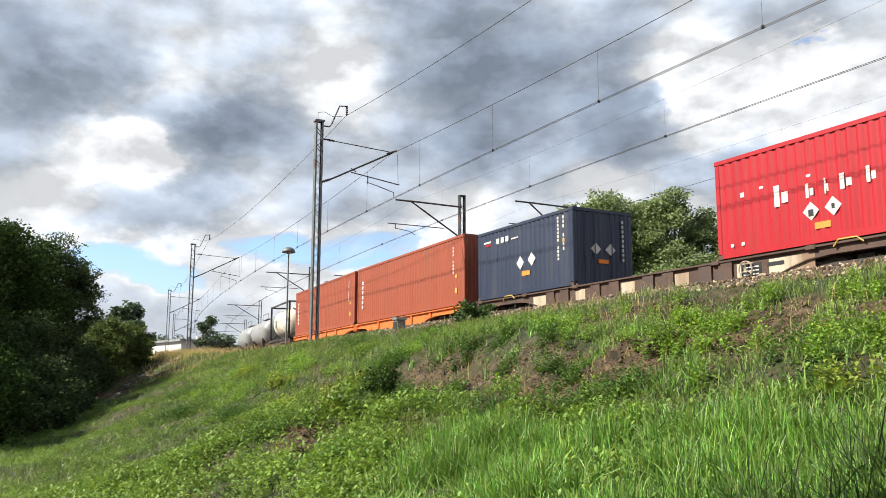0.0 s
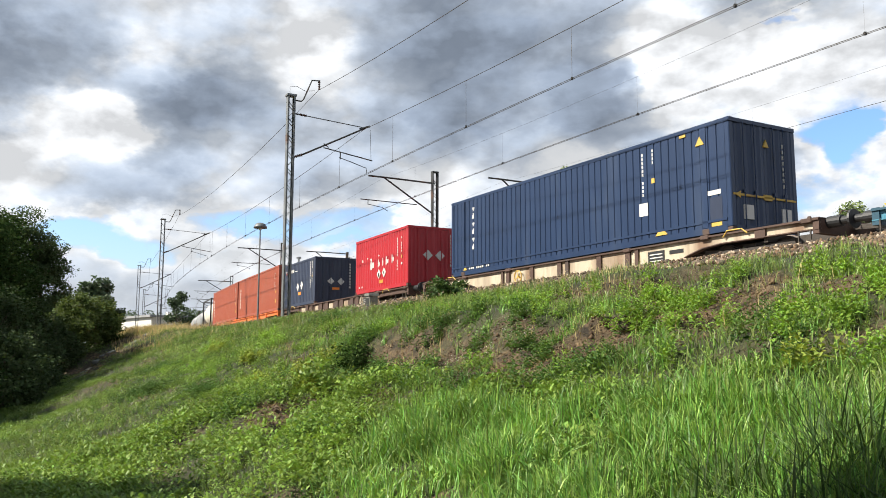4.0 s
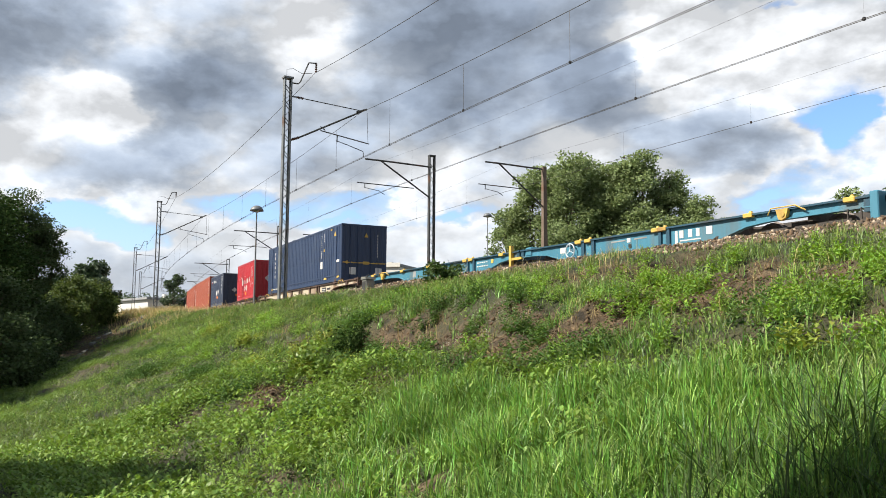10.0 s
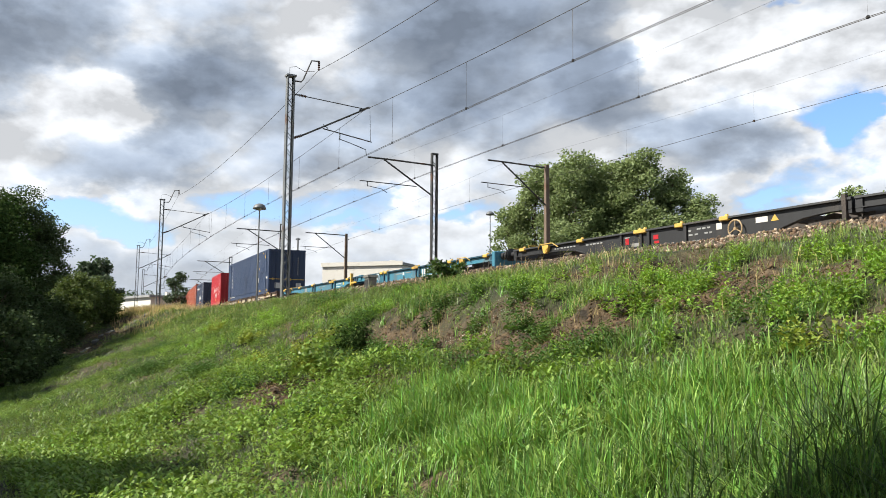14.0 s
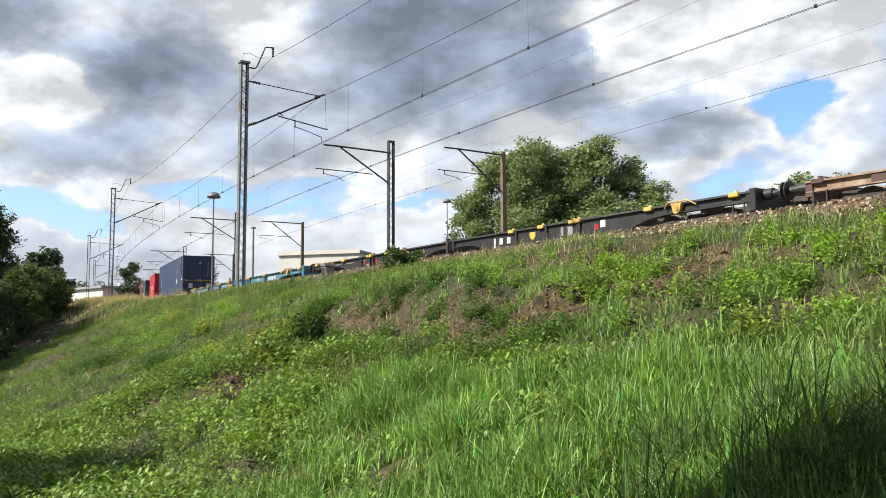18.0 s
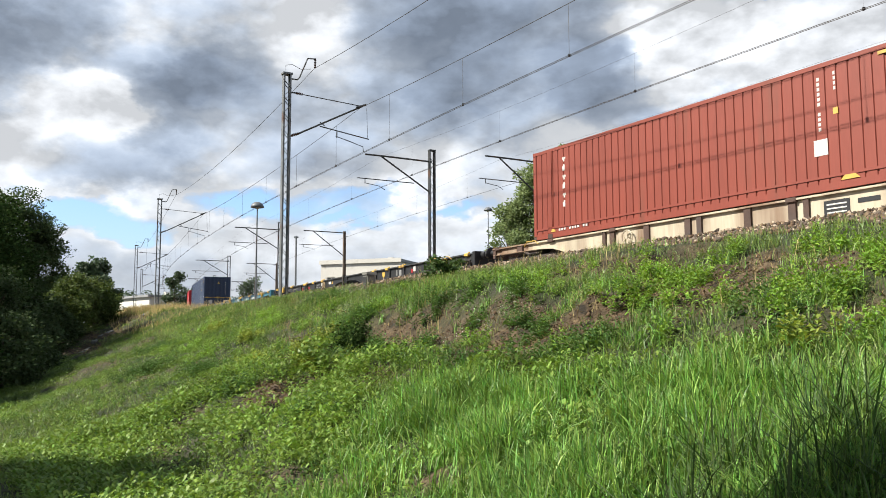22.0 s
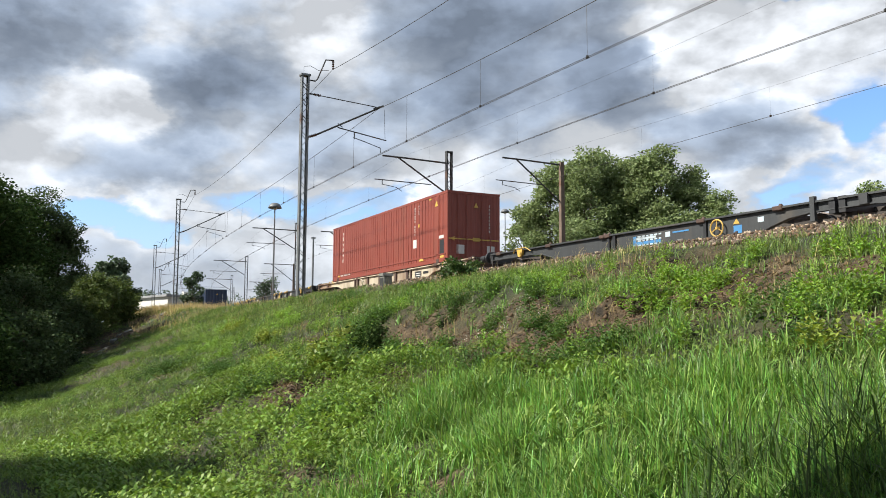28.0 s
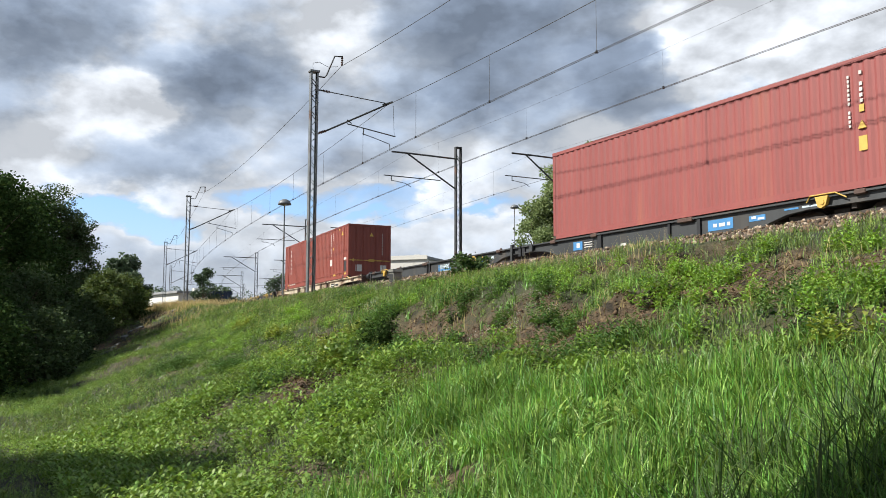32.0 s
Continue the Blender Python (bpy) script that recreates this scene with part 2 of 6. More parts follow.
mat("rail_steel", (0.16, 0.12, 0.095), 0.6, 0.6, vary=0.2, scale=5, fine=50)
mat("sleeper", (0.30, 0.28, 0.25), 0.9, vary=0.2, scale=4, fine=40)
mat("mast_steel", (0.165, 0.175, 0.18), 0.55, 0.35, vary=0.25, scale=2.5, fine=40, dirt=RUST, dirt_amount=0.25)
mat("mast_dark", (0.045, 0.047, 0.047), 0.6, 0.3, vary=0.25, scale=2.5, fine=40, dirt=RUST, dirt_amount=0.25)
mat("mast_concrete", (0.135, 0.10, 0.075), 0.9, vary=0.2, scale=3, fine=40, dirt=RUST, dirt_amount=0.2)
mat("insulator", (0.09, 0.045, 0.03), 0.25, vary=0.1, bump=0)
mat("copper_wire", (0.06, 0.055, 0.05), 0.5, 0.6, vary=0.1, bump=0)
mat("concrete", (0.33, 0.33, 0.31), 0.9, vary=0.2, scale=6, fine=60, bump=0.4, dirt=(0.10, 0.11, 0.07), dirt_amount=0.35)
mat("box_grey", (0.15, 0.15, 0.135), 0.9, vary=0.25, scale=6, fine=60, bump=0.4, dirt=(0.06, 0.055, 0.04), dirt_amount=0.35)
mat("plaster_white", (0.60, 0.585, 0.54), 0.9, vary=0.06, scale=0.6, fine=20, bump=0.1, dirt=(0.45, 0.43, 0.38), dirt_amount=0.15)
mat("roof_grey", (0.25, 0.255, 0.26), 0.8, vary=0.15, scale=1, fine=12)
mat("window_glass", (0.03, 0.04, 0.05), 0.08, vary=0.05, bump=0)
mat("red_brown_paint", (0.21, 0.044, 0.027), 0.5, vary=0.12, scale=1.2, fine=16, bump=0.08, dirt=(0.15, 0.045, 0.028), dirt_amount=0.18, streak=True)
mat("orange_brown_paint", (0.27, 0.06, 0.028), 0.5, vary=0.1, scale=1.2, fine=16, bump=0.08, dirt=(0.18, 0.06, 0.03), dirt_amount=0.18, streak=True)
mat("faded_red_paint", (0.235, 0.062, 0.056), 0.55, vary=0.1, scale=1.2, fine=16, bump=0.08, dirt=(0.26, 0.085, 0.06), dirt_amount=0.18, streak=True)
mat("bright_red_paint", (0.35, 0.011, 0.018), 0.42, vary=0.1, scale=1.2, fine=16, bump=0.08, dirt=(0.26, 0.02, 0.02), dirt_amount=0.15, streak=True)
mat("navy_paint", (0.02, 0.03, 0.06), 0.45, vary=0.15, scale=1.2, fine=16, bump=0.08, dirt=(0.045, 0.05, 0.06), dirt_amount=0.2, streak=True)
mat("blue_paint", (0.010, 0.027, 0.073), 0.42, vary=0.12, scale=1.2, fine=16, bump=0.08, dirt=(0.028, 0.045, 0.085), dirt_amount=0.18, streak=True)
mat("white_mark", (0.54, 0.53, 0.50), 0.6, vary=0.08, scale=8, fine=60, bump=0, dirt=(0.45, 0.42, 0.38), dirt_amount=0.2)
# Cyan paint with shade mixed in, for ribs and top flange; some dirt too.
mat("cyan_in_shade", (0.016, 0.06, 0.095), 0.5, vary=0.15, scale=1.5, fine=16, bump=0.1, dirt=(0.05, 0.055, 0.055), dirt_amount=0.3, streak=True)
mat("pale_mark", (0.42, 0.50, 0.55), 0.6, vary=0.1, scale=8, fine=60, bump=0, dirt=(0.2, 0.22, 0.23), dirt_amount=0.3)
mat("tan_mark", (0.33, 0.24, 0.13), 0.6, vary=0.15, scale=8, fine=60, bump=0)
mat("yellow_mark", (0.50, 0.33, 0.065), 0.6, vary=0.12, scale=8, fine=60, bump=0, dirt=(0.25, 0.15, 0.05), dirt_amount=0.25)
mat("orange_mark", (0.75, 0.22, 0.03), 0.6, vary=0.1, scale=8, fine=60, bump=0)
mat("cyan_paint", (0.045, 0.175, 0.25), 0.5, vary=0.15, scale=1.5, fine=16, bump=0.1, dirt=(0.09, 0.12, 0.13), dirt_amount=0.35, streak=True)
mat("black_paint", (0.018, 0.019, 0.021), 0.5, vary=0.2, scale=1.5, fine=16, bump=0.1, dirt=(0.05, 0.044, 0.038), dirt_amount=0.15, streak=True)
mat("slate_paint", (0.04, 0.043, 0.045), 0.5, vary=0.2, scale=1.5, fine=16, bump=0.1, dirt=(0.075, 0.066, 0.055), dirt_amount=0.22, streak=True)
mat("cream_paint", (0.44, 0.385, 0.29), 0.6, vary=0.2, scale=1.5, fine=16, bump=0.1, dirt=(0.19, 0.12, 0.075), dirt_amount=0.55, streak=True)
mat("brown_steel", (0.066, 0.038, 0.028), 0.75, vary=0.3, scale=2, fine=20, bump=0.15, dirt=(0.055, 0.04, 0.035), dirt_amount=0.35)
mat("wagon_orange", (0.62, 0.15, 0.03), 0.55, vary=0.15, scale=1.5, fine=16, bump=0.1, dirt=(0.15, 0.07, 0.04), dirt_amount=0.3)
mat("bogie_grime", (0.05, 0.042, 0.036), 0.85, vary=0.35, scale=5, fine=30, bump=0.3)
mat("wheel_steel", (0.14, 0.115, 0.1), 0.55, 0.5, vary=0.25, scale=5, fine=30)
mat("dim_mark", (0.25, 0.26, 0.26), 0.6, vary=0.2, scale=8, fine=60, bump=0, dirt=(0.15, 0.14, 0.13), dirt_amount=0.35)
mat("sky_blue_sign", (0.055, 0.2, 0.42), 0.5, vary=0.08, bump=0)
mat("tank_grey", (0.26, 0.27, 0.275), 0.45, 0.1, vary=0.12, scale=1.5, fine=16, bump=0.05, dirt=(0.16, 0.15, 0.13), dirt_amount=0.25)
mat("tank_cream", (0.66, 0.62, 0.52), 0.5, vary=0.1, scale=1.5, fine=16, bump=0.05, dirt=(0.3, 0.24, 0.17), dirt_amount=0.2)
mat("lamp_shade", (0.12, 0.13, 0.14), 0.5, vary=0.1, bump=0)


def ground_material():
    """Soil with patches of turf, thin straw and bare brown earth."""
    m = bpy.data.materials.new("turf_and_soil")
    m.use_nodes = True
    N, L = m.node_tree.nodes, m.node_tree.links
    b = N["Principled BSDF"]
    b.inputs["Roughness"].default_value = 0.95
    tc = N.new("ShaderNodeTexCoord")

    def nz(s, d):
        x = N.new("ShaderNodeTexNoise")
        x.inputs["Scale"].default_value, x.inputs["Detail"].default_value = s, d
        L.new(tc.outputs["Object"], x.inputs["Vector"])
        return x.outputs["Fac"]

    def ramp(fac, stops):
        r = N.new("ShaderNodeValToRGB")
        L.new(fac, r.inputs[0])
        e = r.color_ramp.elements
        e[0].position, e[0].color = stops[0][0], (*stops[0][1], 1)
        e[1].position, e[1].color = stops[-1][0], (*stops[-1][1], 1)
        for p, c in stops[1:-1]:
            k = e.new(p)
            k.color = (*c, 1)
        return r.outputs[0]

    turf = ramp(nz(2.6, 8), [(0.3, (0.014, 0.018, 0.007)), (0.5, (0.028, 0.036, 0.012)), (0.68, (0.06, 0.062, 0.026))])
    soil = ramp(nz(7.0, 10), [(0.34, (0.018, 0.012, 0.0065)), (0.5, (0.066, 0.044, 0.023)), (0.66, (0.128, 0.088, 0.049))])
    at = N.new("ShaderNodeAttribute")
    at.attribute_name = "bare"
    mx = N.new("ShaderNodeMixRGB")
    L.new(at.outputs["Fac"], mx.inputs[0])
    L.new(turf, mx.inputs[1])
    L.new(soil, mx.inputs[2])
    L.new(mx.outputs[0], b.inputs["Base Color"])
    bp = N.new("ShaderNodeBump")
    bp.inputs["Strength"].default_value, bp.inputs["Distance"].default_value = 0.9, 0.06
    L.new(nz(22, 12), bp.inputs["Height"])
    L.new(bp.outputs[0], b.inputs["Normal"])
    M["ground"] = m


ground_material()


def stone_material():
    """Crushed stone: each piece its own tan, brown, reddish or grey."""
    m = bpy.data.materials.new("crushed_stone")
    m.use_nodes = True
    N, L = m.node_tree.nodes, m.node_tree.links
    g = N.new("ShaderNodeNewGeometry")
    r = N.new("ShaderNodeValToRGB")
    r.color_ramp.interpolation = "CONSTANT"
    L.new(g.outputs["Random Per Island"], r.inputs[0])
    e = r.color_ramp.elements
    e[0].position, e[0].color = 0.0, (0.055, 0.038, 0.026, 1)
    e[1].position, e[1].color = 0.86, (0.36, 0.285, 0.21, 1)
    for p, c in ((0.18, (0.13, 0.08, 0.045)), (0.36, (0.085, 0.06, 0.04)), (0.52, (0.165, 0.112, 0.066)), (0.68, (0.105, 0.082, 0.062))):
        k = e.new(p)
        k.color = (*c, 1)
    tc = N.new("ShaderNodeTexCoord")
    x = N.new("ShaderNodeTexNoise")
    x.inputs["Scale"].default_value, x.inputs["Detail"].default_value = 45.0, 4.0
    L.new(tc.outputs["Object"], x.inputs["Vector"])
    h = N.new("ShaderNodeHueSaturation")
    v = N.new("ShaderNodeMapRange")
    v.inputs["To Min"].default_value, v.inputs["To Max"].default_value = 0.6, 1.4
    L.new(x.outputs["Fac"], v.inputs[0])
    L.new(v.outputs[0], h.inputs["Value"])
    L.new(r.outputs[0], h.inputs["Color"])
    b = N["Principled BSDF"]
    b.inputs["Roughness"].default_value = 0.92
    L.new(h.outputs[0], b.inputs["Base Color"])
    M["stone"] = m


stone_material()

# ---- mesh tools ----


class Build:
    """Collects boxes, beams, tubes and prisms into one mesh."""

    def __init__(self):
        self.v, self.f = [], []

    def add(self, verts, faces):
        k = len(self.v)
        self.v += [tuple(p) for p in verts]
        self.f += [tuple(i + k for i in f) for f in faces]
        return self

    def box(self, x0, x1, y0, y1, z0, z1, c=0.0):
        if c <= 0:
            vs = [(x, y, z) for x in (x0, x1) for y in (y0, y1) for z in (z0, z1)]
            return self.add(vs, [(0, 1, 3, 2), (4, 6, 7, 5), (0, 4, 5, 1), (2, 3, 7, 6), (0, 2, 6, 4), (1, 5, 7, 3)])
        bm = bmesh.new()
        bmesh.ops.create_cube(bm, size=1, matrix=Matrix.LocRotScale(((x0 + x1) / 2, (y0 + y1) / 2, (z0 + z1) / 2), None, (x1 - x0, y1 - y0, z1 - z0)))
        bmesh.ops.bevel(bm, geom=bm.edges[:], offset=c, segments=1, affect="EDGES")
        bm.verts.index_update()
        self.add([v.co for v in bm.verts], [[v.index for v in f.verts] for f in bm.faces])
        bm.free()
        return self

    def beam(self, a, b, w, h, upv=(0, 0, 1)):
        a, b = Vector(a), Vector(b)
        x = (b - a).normalized()
        y = Vector(upv).cross(x)
        y = y.normalized() if y.length > 1e-5 else Vector((1, 0, 0))
        z = x.cross(y)
        vs = [p + y * (sy * w / 2) + z * (sz * h / 2) for p in (a, b) for sy in (-1, 1) for sz in (-1, 1)]
        return self.add(vs, [(0, 1, 3, 2), (4, 6, 7, 5), (0, 4, 5, 1), (2, 3, 7, 6), (0, 2, 6, 4), (1, 5, 7, 3)])

    def tube(self, pts, radii, n=8, closed=False):
        pts = [Vector(p) for p in pts]
        if isinstance(radii, (int, float)):
            radii = [radii] * len(pts)
        k, vs, fs = len(pts), [], []
        for i, p in enumerate(pts):
            d = (pts[(i + 1) % k] - pts[i - 1]) if closed else (pts[min(i + 1, k - 1)] - pts[max(i - 1, 0)])
            d = d.normalized()
            a = d.cross(Vector((0, 0, 1)))
            a = a.normalized() if a.length > 1e-3 else Vector((1, 0, 0))
            b = d.cross(a)
            vs += [p + (a * math.cos(j * 2 * math.pi / n) + b * math.sin(j * 2 * math.pi / n)) * radii[i] for j in range(n)]
        for i in range(k if closed else k - 1):
            for j in range(n):
                fs.append((i * n + j, i * n + (j + 1) % n, ((i + 1) % k) * n + (j + 1) % n, ((i + 1) % k) * n + j))
        if not closed:
            fs += [tuple(range(n))[::-1], tuple((k - 1) * n + j for j in range(n))]
        return self.add(vs, fs)

    def prism(self, poly, y0, y1):
        """A polygon in x and z, drawn out from y0 to y1."""
        k = len(poly)
        vs = [(x, y0, z) for x, z in poly] + [(x, y1, z) for x, z in poly]
        fs = [tuple(range(k)), tuple(range(2 * k - 1, k - 1, -1))]
        fs += [(i, i + k, (i + 1) % k + k, (i + 1) % k) for i in range(k)]
        return self.add(vs, fs)

    def mesh(self, name, material=None, smooth=False):
        me = bpy.data.meshes.new(name)
        me.from_pydata(self.v, [], self.f)
        bm = bmesh.new()
        bm.from_mesh(me)
        bmesh.ops.recalc_face_normals(bm, faces=bm.faces)
        bm.to_mesh(me)
        bm.free()
        if material:
            me.materials.append(M[material])
        if smooth:
            me.polygons.foreach_set("use_smooth", [True] * len(me.polygons))
        return me


def part(name, b, material, parent=None, label="", smooth=False):
    ob = new(name, b if isinstance(b, bpy.types.Mesh) else b.mesh(name, material, smooth))
    ob.parent = parent
    if label:
        tagged(ob, label)
    return ob


def thing(name, label, category, group="", m=None):
    ob = new(name)
    tagged(ob, label, category, group)
    if m is not None:
        ob.matrix_basis = m
    return ob


def soup(name, verts, faces_n, material, kind="stuff", label="", category=""):
    """One mesh from arrays: verts (n, 3) and a list of index arrays of equal length each."""
    me = bpy.data.meshes.new(name)
    me.vertices.add(len(verts))
    me.vertices.foreach_set("co", np.asarray(verts, np.float32).ravel())
    loops = np.concatenate([a.ravel() for a in faces_n])
    sizes = np.concatenate([np.full(len(a), a.shape[1]) for a in faces_n])
    me.loops.add(len(loops))
    me.loops.foreach_set("vertex_index", loops.astype(np.int32))
    me.polygons.add(len(sizes))
    me.polygons.foreach_set("loop_start", np.concatenate([[0], np.cumsum(sizes)[:-1]]).astype(np.int32))
    me.update(calc_edges=True)
    me.validate()
    me.materials.append(M[material])
    ob = new(name, me)
    return tagged(ob, label, category, kind=kind) if kind else ob


# ---- the line: a curve to the right of radius R; s runs the way the train goes, off is from its track, away from the camera ----
R, PSI, P2, RZ = 445.7, radians(30.3), 17.98, 3.68
UX, UN = Vector((-math.sin(PSI), math.cos(PSI), 0)), Vector((math.cos(PSI), math.sin(PSI), 0))
TRACK_NEAR, TRACK_FAR, TRACK_THIRD = -4.0, 0.0, 6.4


def tp(s, off, z=0.0):
    a = s / R
    return UN * (P2 + R - (R - off) * math.cos(a)) + UX * ((R - off) * math.sin(a)) + Vector((0, 0, z))


def tdir(s):
    a = s / R
    return UX * math.cos(a) + UN * math.sin(a)


def frame_at(s, off, z):
    """x along the line, y towards the camera's side, z up."""
    x = tdir(s)
    y = Vector((0, 0, 1)).cross(x)
    m = Matrix((x, y, (0, 0, 1))).transposed().to_4x4()
    m.translation = tp(s, off, z)
    return m


def so_np(x, y):
    cx, cy = UN.x * (P2 + R), UN.y * (P2 + R)
    qx, qy = x - cx, y - cy
    a = np.arctan2(qx * UX.x + qy * UX.y, -(qx * UN.x + qy * UN.y))
    return a * R, R - np.hypot(qx, qy)


def wave(x, y, k):
    """Cheap smooth unevenness from a few sines."""
    return (np.sin(x * 0.9 * k + 1.3) * np.cos(y * 1.1 * k + 0.4) + 0.6 * np.sin(x * 2.1 * k + y * 1.7 * k + 2.0)
            + 0.4 * np.sin(x * 3.9 * k - y * 3.1 * k + 0.7)) / 2.0


def noise2(x, y, size, seed):
    """Smooth value noise, 0 to 1, in three octaves; size is the widest patch in metres."""
    total, amp, norm = 0.0, 1.0, 0.0
    for k in range(3):
        u, v = x / size * 2 ** k + 37.1 * seed, y / size * 2 ** k - 19.7 * seed
        iu, iv = np.floor(u), np.floor(v)
        fu, fv = u - iu, v - iv
        fu, fv = fu * fu * (3 - 2 * fu), fv * fv * (3 - 2 * fv)

        def corner(a, b):
            h = np.sin(a * 127.1 + b * 311.7 + seed * 17.3 + k * 5.1) * 43758.5453
            return h - np.floor(h)
        total = total + amp * ((corner(iu, iv) * (1 - fu) + corner(iu + 1, iv) * fu) * (1 - fv) + (corner(iu, iv + 1) * (1 - fu) + corner(iu + 1, iv + 1) * fu) * fv)
        norm, amp = norm + amp, amp * 0.5
    return total / norm


def step(v, a, b):
    f = np.clip((v - a) / (b - a), 0, 1)
    return f * f * (3 - 2 * f)


BARE = [(13.3, -11.2, 0.6, 0.5, 1.4), (12.2, -11.15, 1.3, 0.5, 1.1), (10.6, -11.3, 0.9, 0.5, 0.9), (10.3, -11.9, 0.9, 0.35, 1.0), (9.4, -12.3, 0.6, 0.25, 0.9), (8.8, -11.0, 0.55, 0.4, 1.0), (8.2, -12.3, 0.4, 0.35, 0.9),
        (11.0, -12.9, 0.6, 0.3, 1.2), (11.2, -13.6, 0.9, 0.22, 1.1), (7.2, -11.1, 0.55, 0.45, 1.1), (5.5, -11.0, 0.35, 0.5, 1.1), (6.3, -9.6, 0.55, 0.4, 1.1), (5.2, -10.0, 0.4, 0.45, 1.1),
        (4.5, -11.8, 0.4, 0.3, 1.0), (4.0, -10.9, 0.35, 0.45, 1.0), (10.8, -15.3, 0.7, 0.25, 0.9), (6.6, -15.0, 1.0, 0.22, 1.2), (5.4, -14.6, 0.6, 0.2, 1.1), (15.5, -11.6, 0.7, 0.3, 0.9), (17.5, -10.8, 0.8, 0.3, 0.9),
        (39.5, -12.6, 1.6, 0.7, 1.4), (40.8, -10.9, 1.8, 0.8, 1.4), (43.2, -8.9, 2.2, 0.7, 1.3), (36.5, -13.0, 2.0, 0.5, 1.0)]


def height(x, y):
    """Ground height in the world, and how bare it is."""
    s, o = so_np(x, y)
    f = np.clip((s - 37) / 10, 0, 1)
    o = o + 2.4 * f * f * (3 - 2 * f) * (o < -6.5)     # the bank is wider beyond the path
    z = np.interp(o, [-400, -16.6, -15.4, -12.4, -8.2, -7.4, -6, 12, 16, 400], [-1.65, -1.62, -1.4, -0.25, 1.38, 1.55, 1.60, 1.60, 1.4, 1.4]) + EYE
    on = np.clip(np.interp(o, [-17, -15, -8.6, -7.4], [0.25, 1, 1, 0.1]), 0, 1)
    z = z + on * (0.10 * wave(x, y, 1.0) + 0.05 * wave(x + 7, y - 3, 3.0))
    # a worn bank that drops off in the middle of the slope
    scarp = np.exp(-((s - 11.3) / 2.6) ** 2)
    z = z + scarp * (0.26 * np.exp(-((o + 10.3) / 0.55) ** 2) - 0.24 * np.exp(-((o + 11.7) / 0.5) ** 2))
    z = z - 0.6 * np.exp(-((s - 13.4) / 0.55) ** 2 - ((o + 11.35) / 0.42) ** 2) - 0.2 * np.exp(-((s - 10.8) / 0.7) ** 2 - ((o + 13.2) / 0.3) ** 2)
    # the trodden path that cuts down through the bank
    f = np.clip((-12.5 - o) / 2.4, 0, 1)
    path = np.exp(-((s - (11.6 - 2.4 * f + 0.25 * np.sin(o * 4.0))) / 0.24) ** 2) * step(o, -15.2, -14.7) * step(-o, 12.3, 12.7)
    z = z - 0.26 * path
    near = np.hypot(x, y) < 60
    fine = np.where(near, noise2(x, y, 0.9, 1), 0.5)
    bare = np.zeros_like(z)
    for bs, bo, ws, wo, k in BARE:
        bare = np.maximum(bare, k * np.exp(-((s - bs + 0.5 * (o - bo)) / ws) ** 2 - ((o - bo) / wo) ** 2))
    bare = np.maximum(bare, 1.1 * path) * (0.55 + 0.9 * fine)
    upper = np.clip((o + 12.4) / 0.6, 0, 1) * np.clip((-8.9 - o) / 0.6, 0, 1) * np.clip((15 - s) / 4, 0, 1)
    gap = np.where(near, noise2(x, y, 1.3, 2), 0.5)
    bare = np.maximum(bare, step(gap, 0.47, 0.58) * upper * 0.95)
    bare = np.maximum(bare, step(gap, 0.57, 0.68) * on * np.interp(s, [10, 20], [0.8, 0.45]) * (1 - 0.8 * step(-o, 12.3, 12.9) * (s < 9)))
    bare = np.clip(bare, 0, 1)
    bare = np.maximum(bare, np.clip((o + 7.0) / 0.5, 0, 1) * (o < 12) * 0.8)
    rough = np.where(near, noise2(x + 3, y, 0.55, 3) - 0.5, 0.0)
    hummock = np.where(near, noise2(x - 5, y + 2, 1.1, 15) - 0.5, 0.0)
    z = z + on * (rough * (0.10 + 0.42 * bare * (1 - 0.85 * step(-o, 13.6, 14.3))) + 0.22 * hummock - 0.05 * bare)
    return z, bare

# ---- ground ----


def make_ground():
    ang = np.concatenate([np.arange(-180, -44, 4.0), np.arange(-44, 44, 0.35), np.arange(44, 180, 4.0)])
    rad = [0.4]
    while rad[-1] < 2600:
        r = rad[-1]
        rad.append(r + (0.11 if r < 17 else 0.2 if r < 24 else 0.3 if r < 45 else 0.3 + (r - 45) * 0.09))
    rad = np.array(rad)
    A, Rr = np.meshgrid(np.radians(ang), rad)
    x, y = np.sin(A) * Rr, np.cos(A) * Rr
    z, bare = height(x, y)
    na, nr = len(ang), len(rad)
    verts = np.stack([x, y, z], -1).reshape(-1, 3)
    i, j = np.meshgrid(np.arange(nr - 1), np.arange(na), indexing="ij")
    a, b = i * na + j, i * na + (j + 1) % na
    quads = np.stack([a, a + na, b + na, b], -1).reshape(-1, 4)
    hub = len(verts)
    verts = np.vstack([verts, [[0, 0, height(np.zeros(1), np.zeros(1))[0][0]]]])
    jj = np.arange(na)
    tris = np.stack([np.full(na, hub), jj, (jj + 1) % na], -1)
    ob = soup("ground", verts, [quads, tris], "ground", "structure", "grassy railway embankment slope with bare brown earth patches", "ground")
    at = ob.data.attributes.new("bare", "FLOAT", "POINT")
    at.data.foreach_set("value", np.append(bare.ravel(), 0).astype(np.float32))
    ob.data.polygons.foreach_set("use_smooth", [True] * len(ob.data.polygons))
    if ob.data.polygons[0].normal.z < 0:
        ob.data.flip_normals()


make_ground()


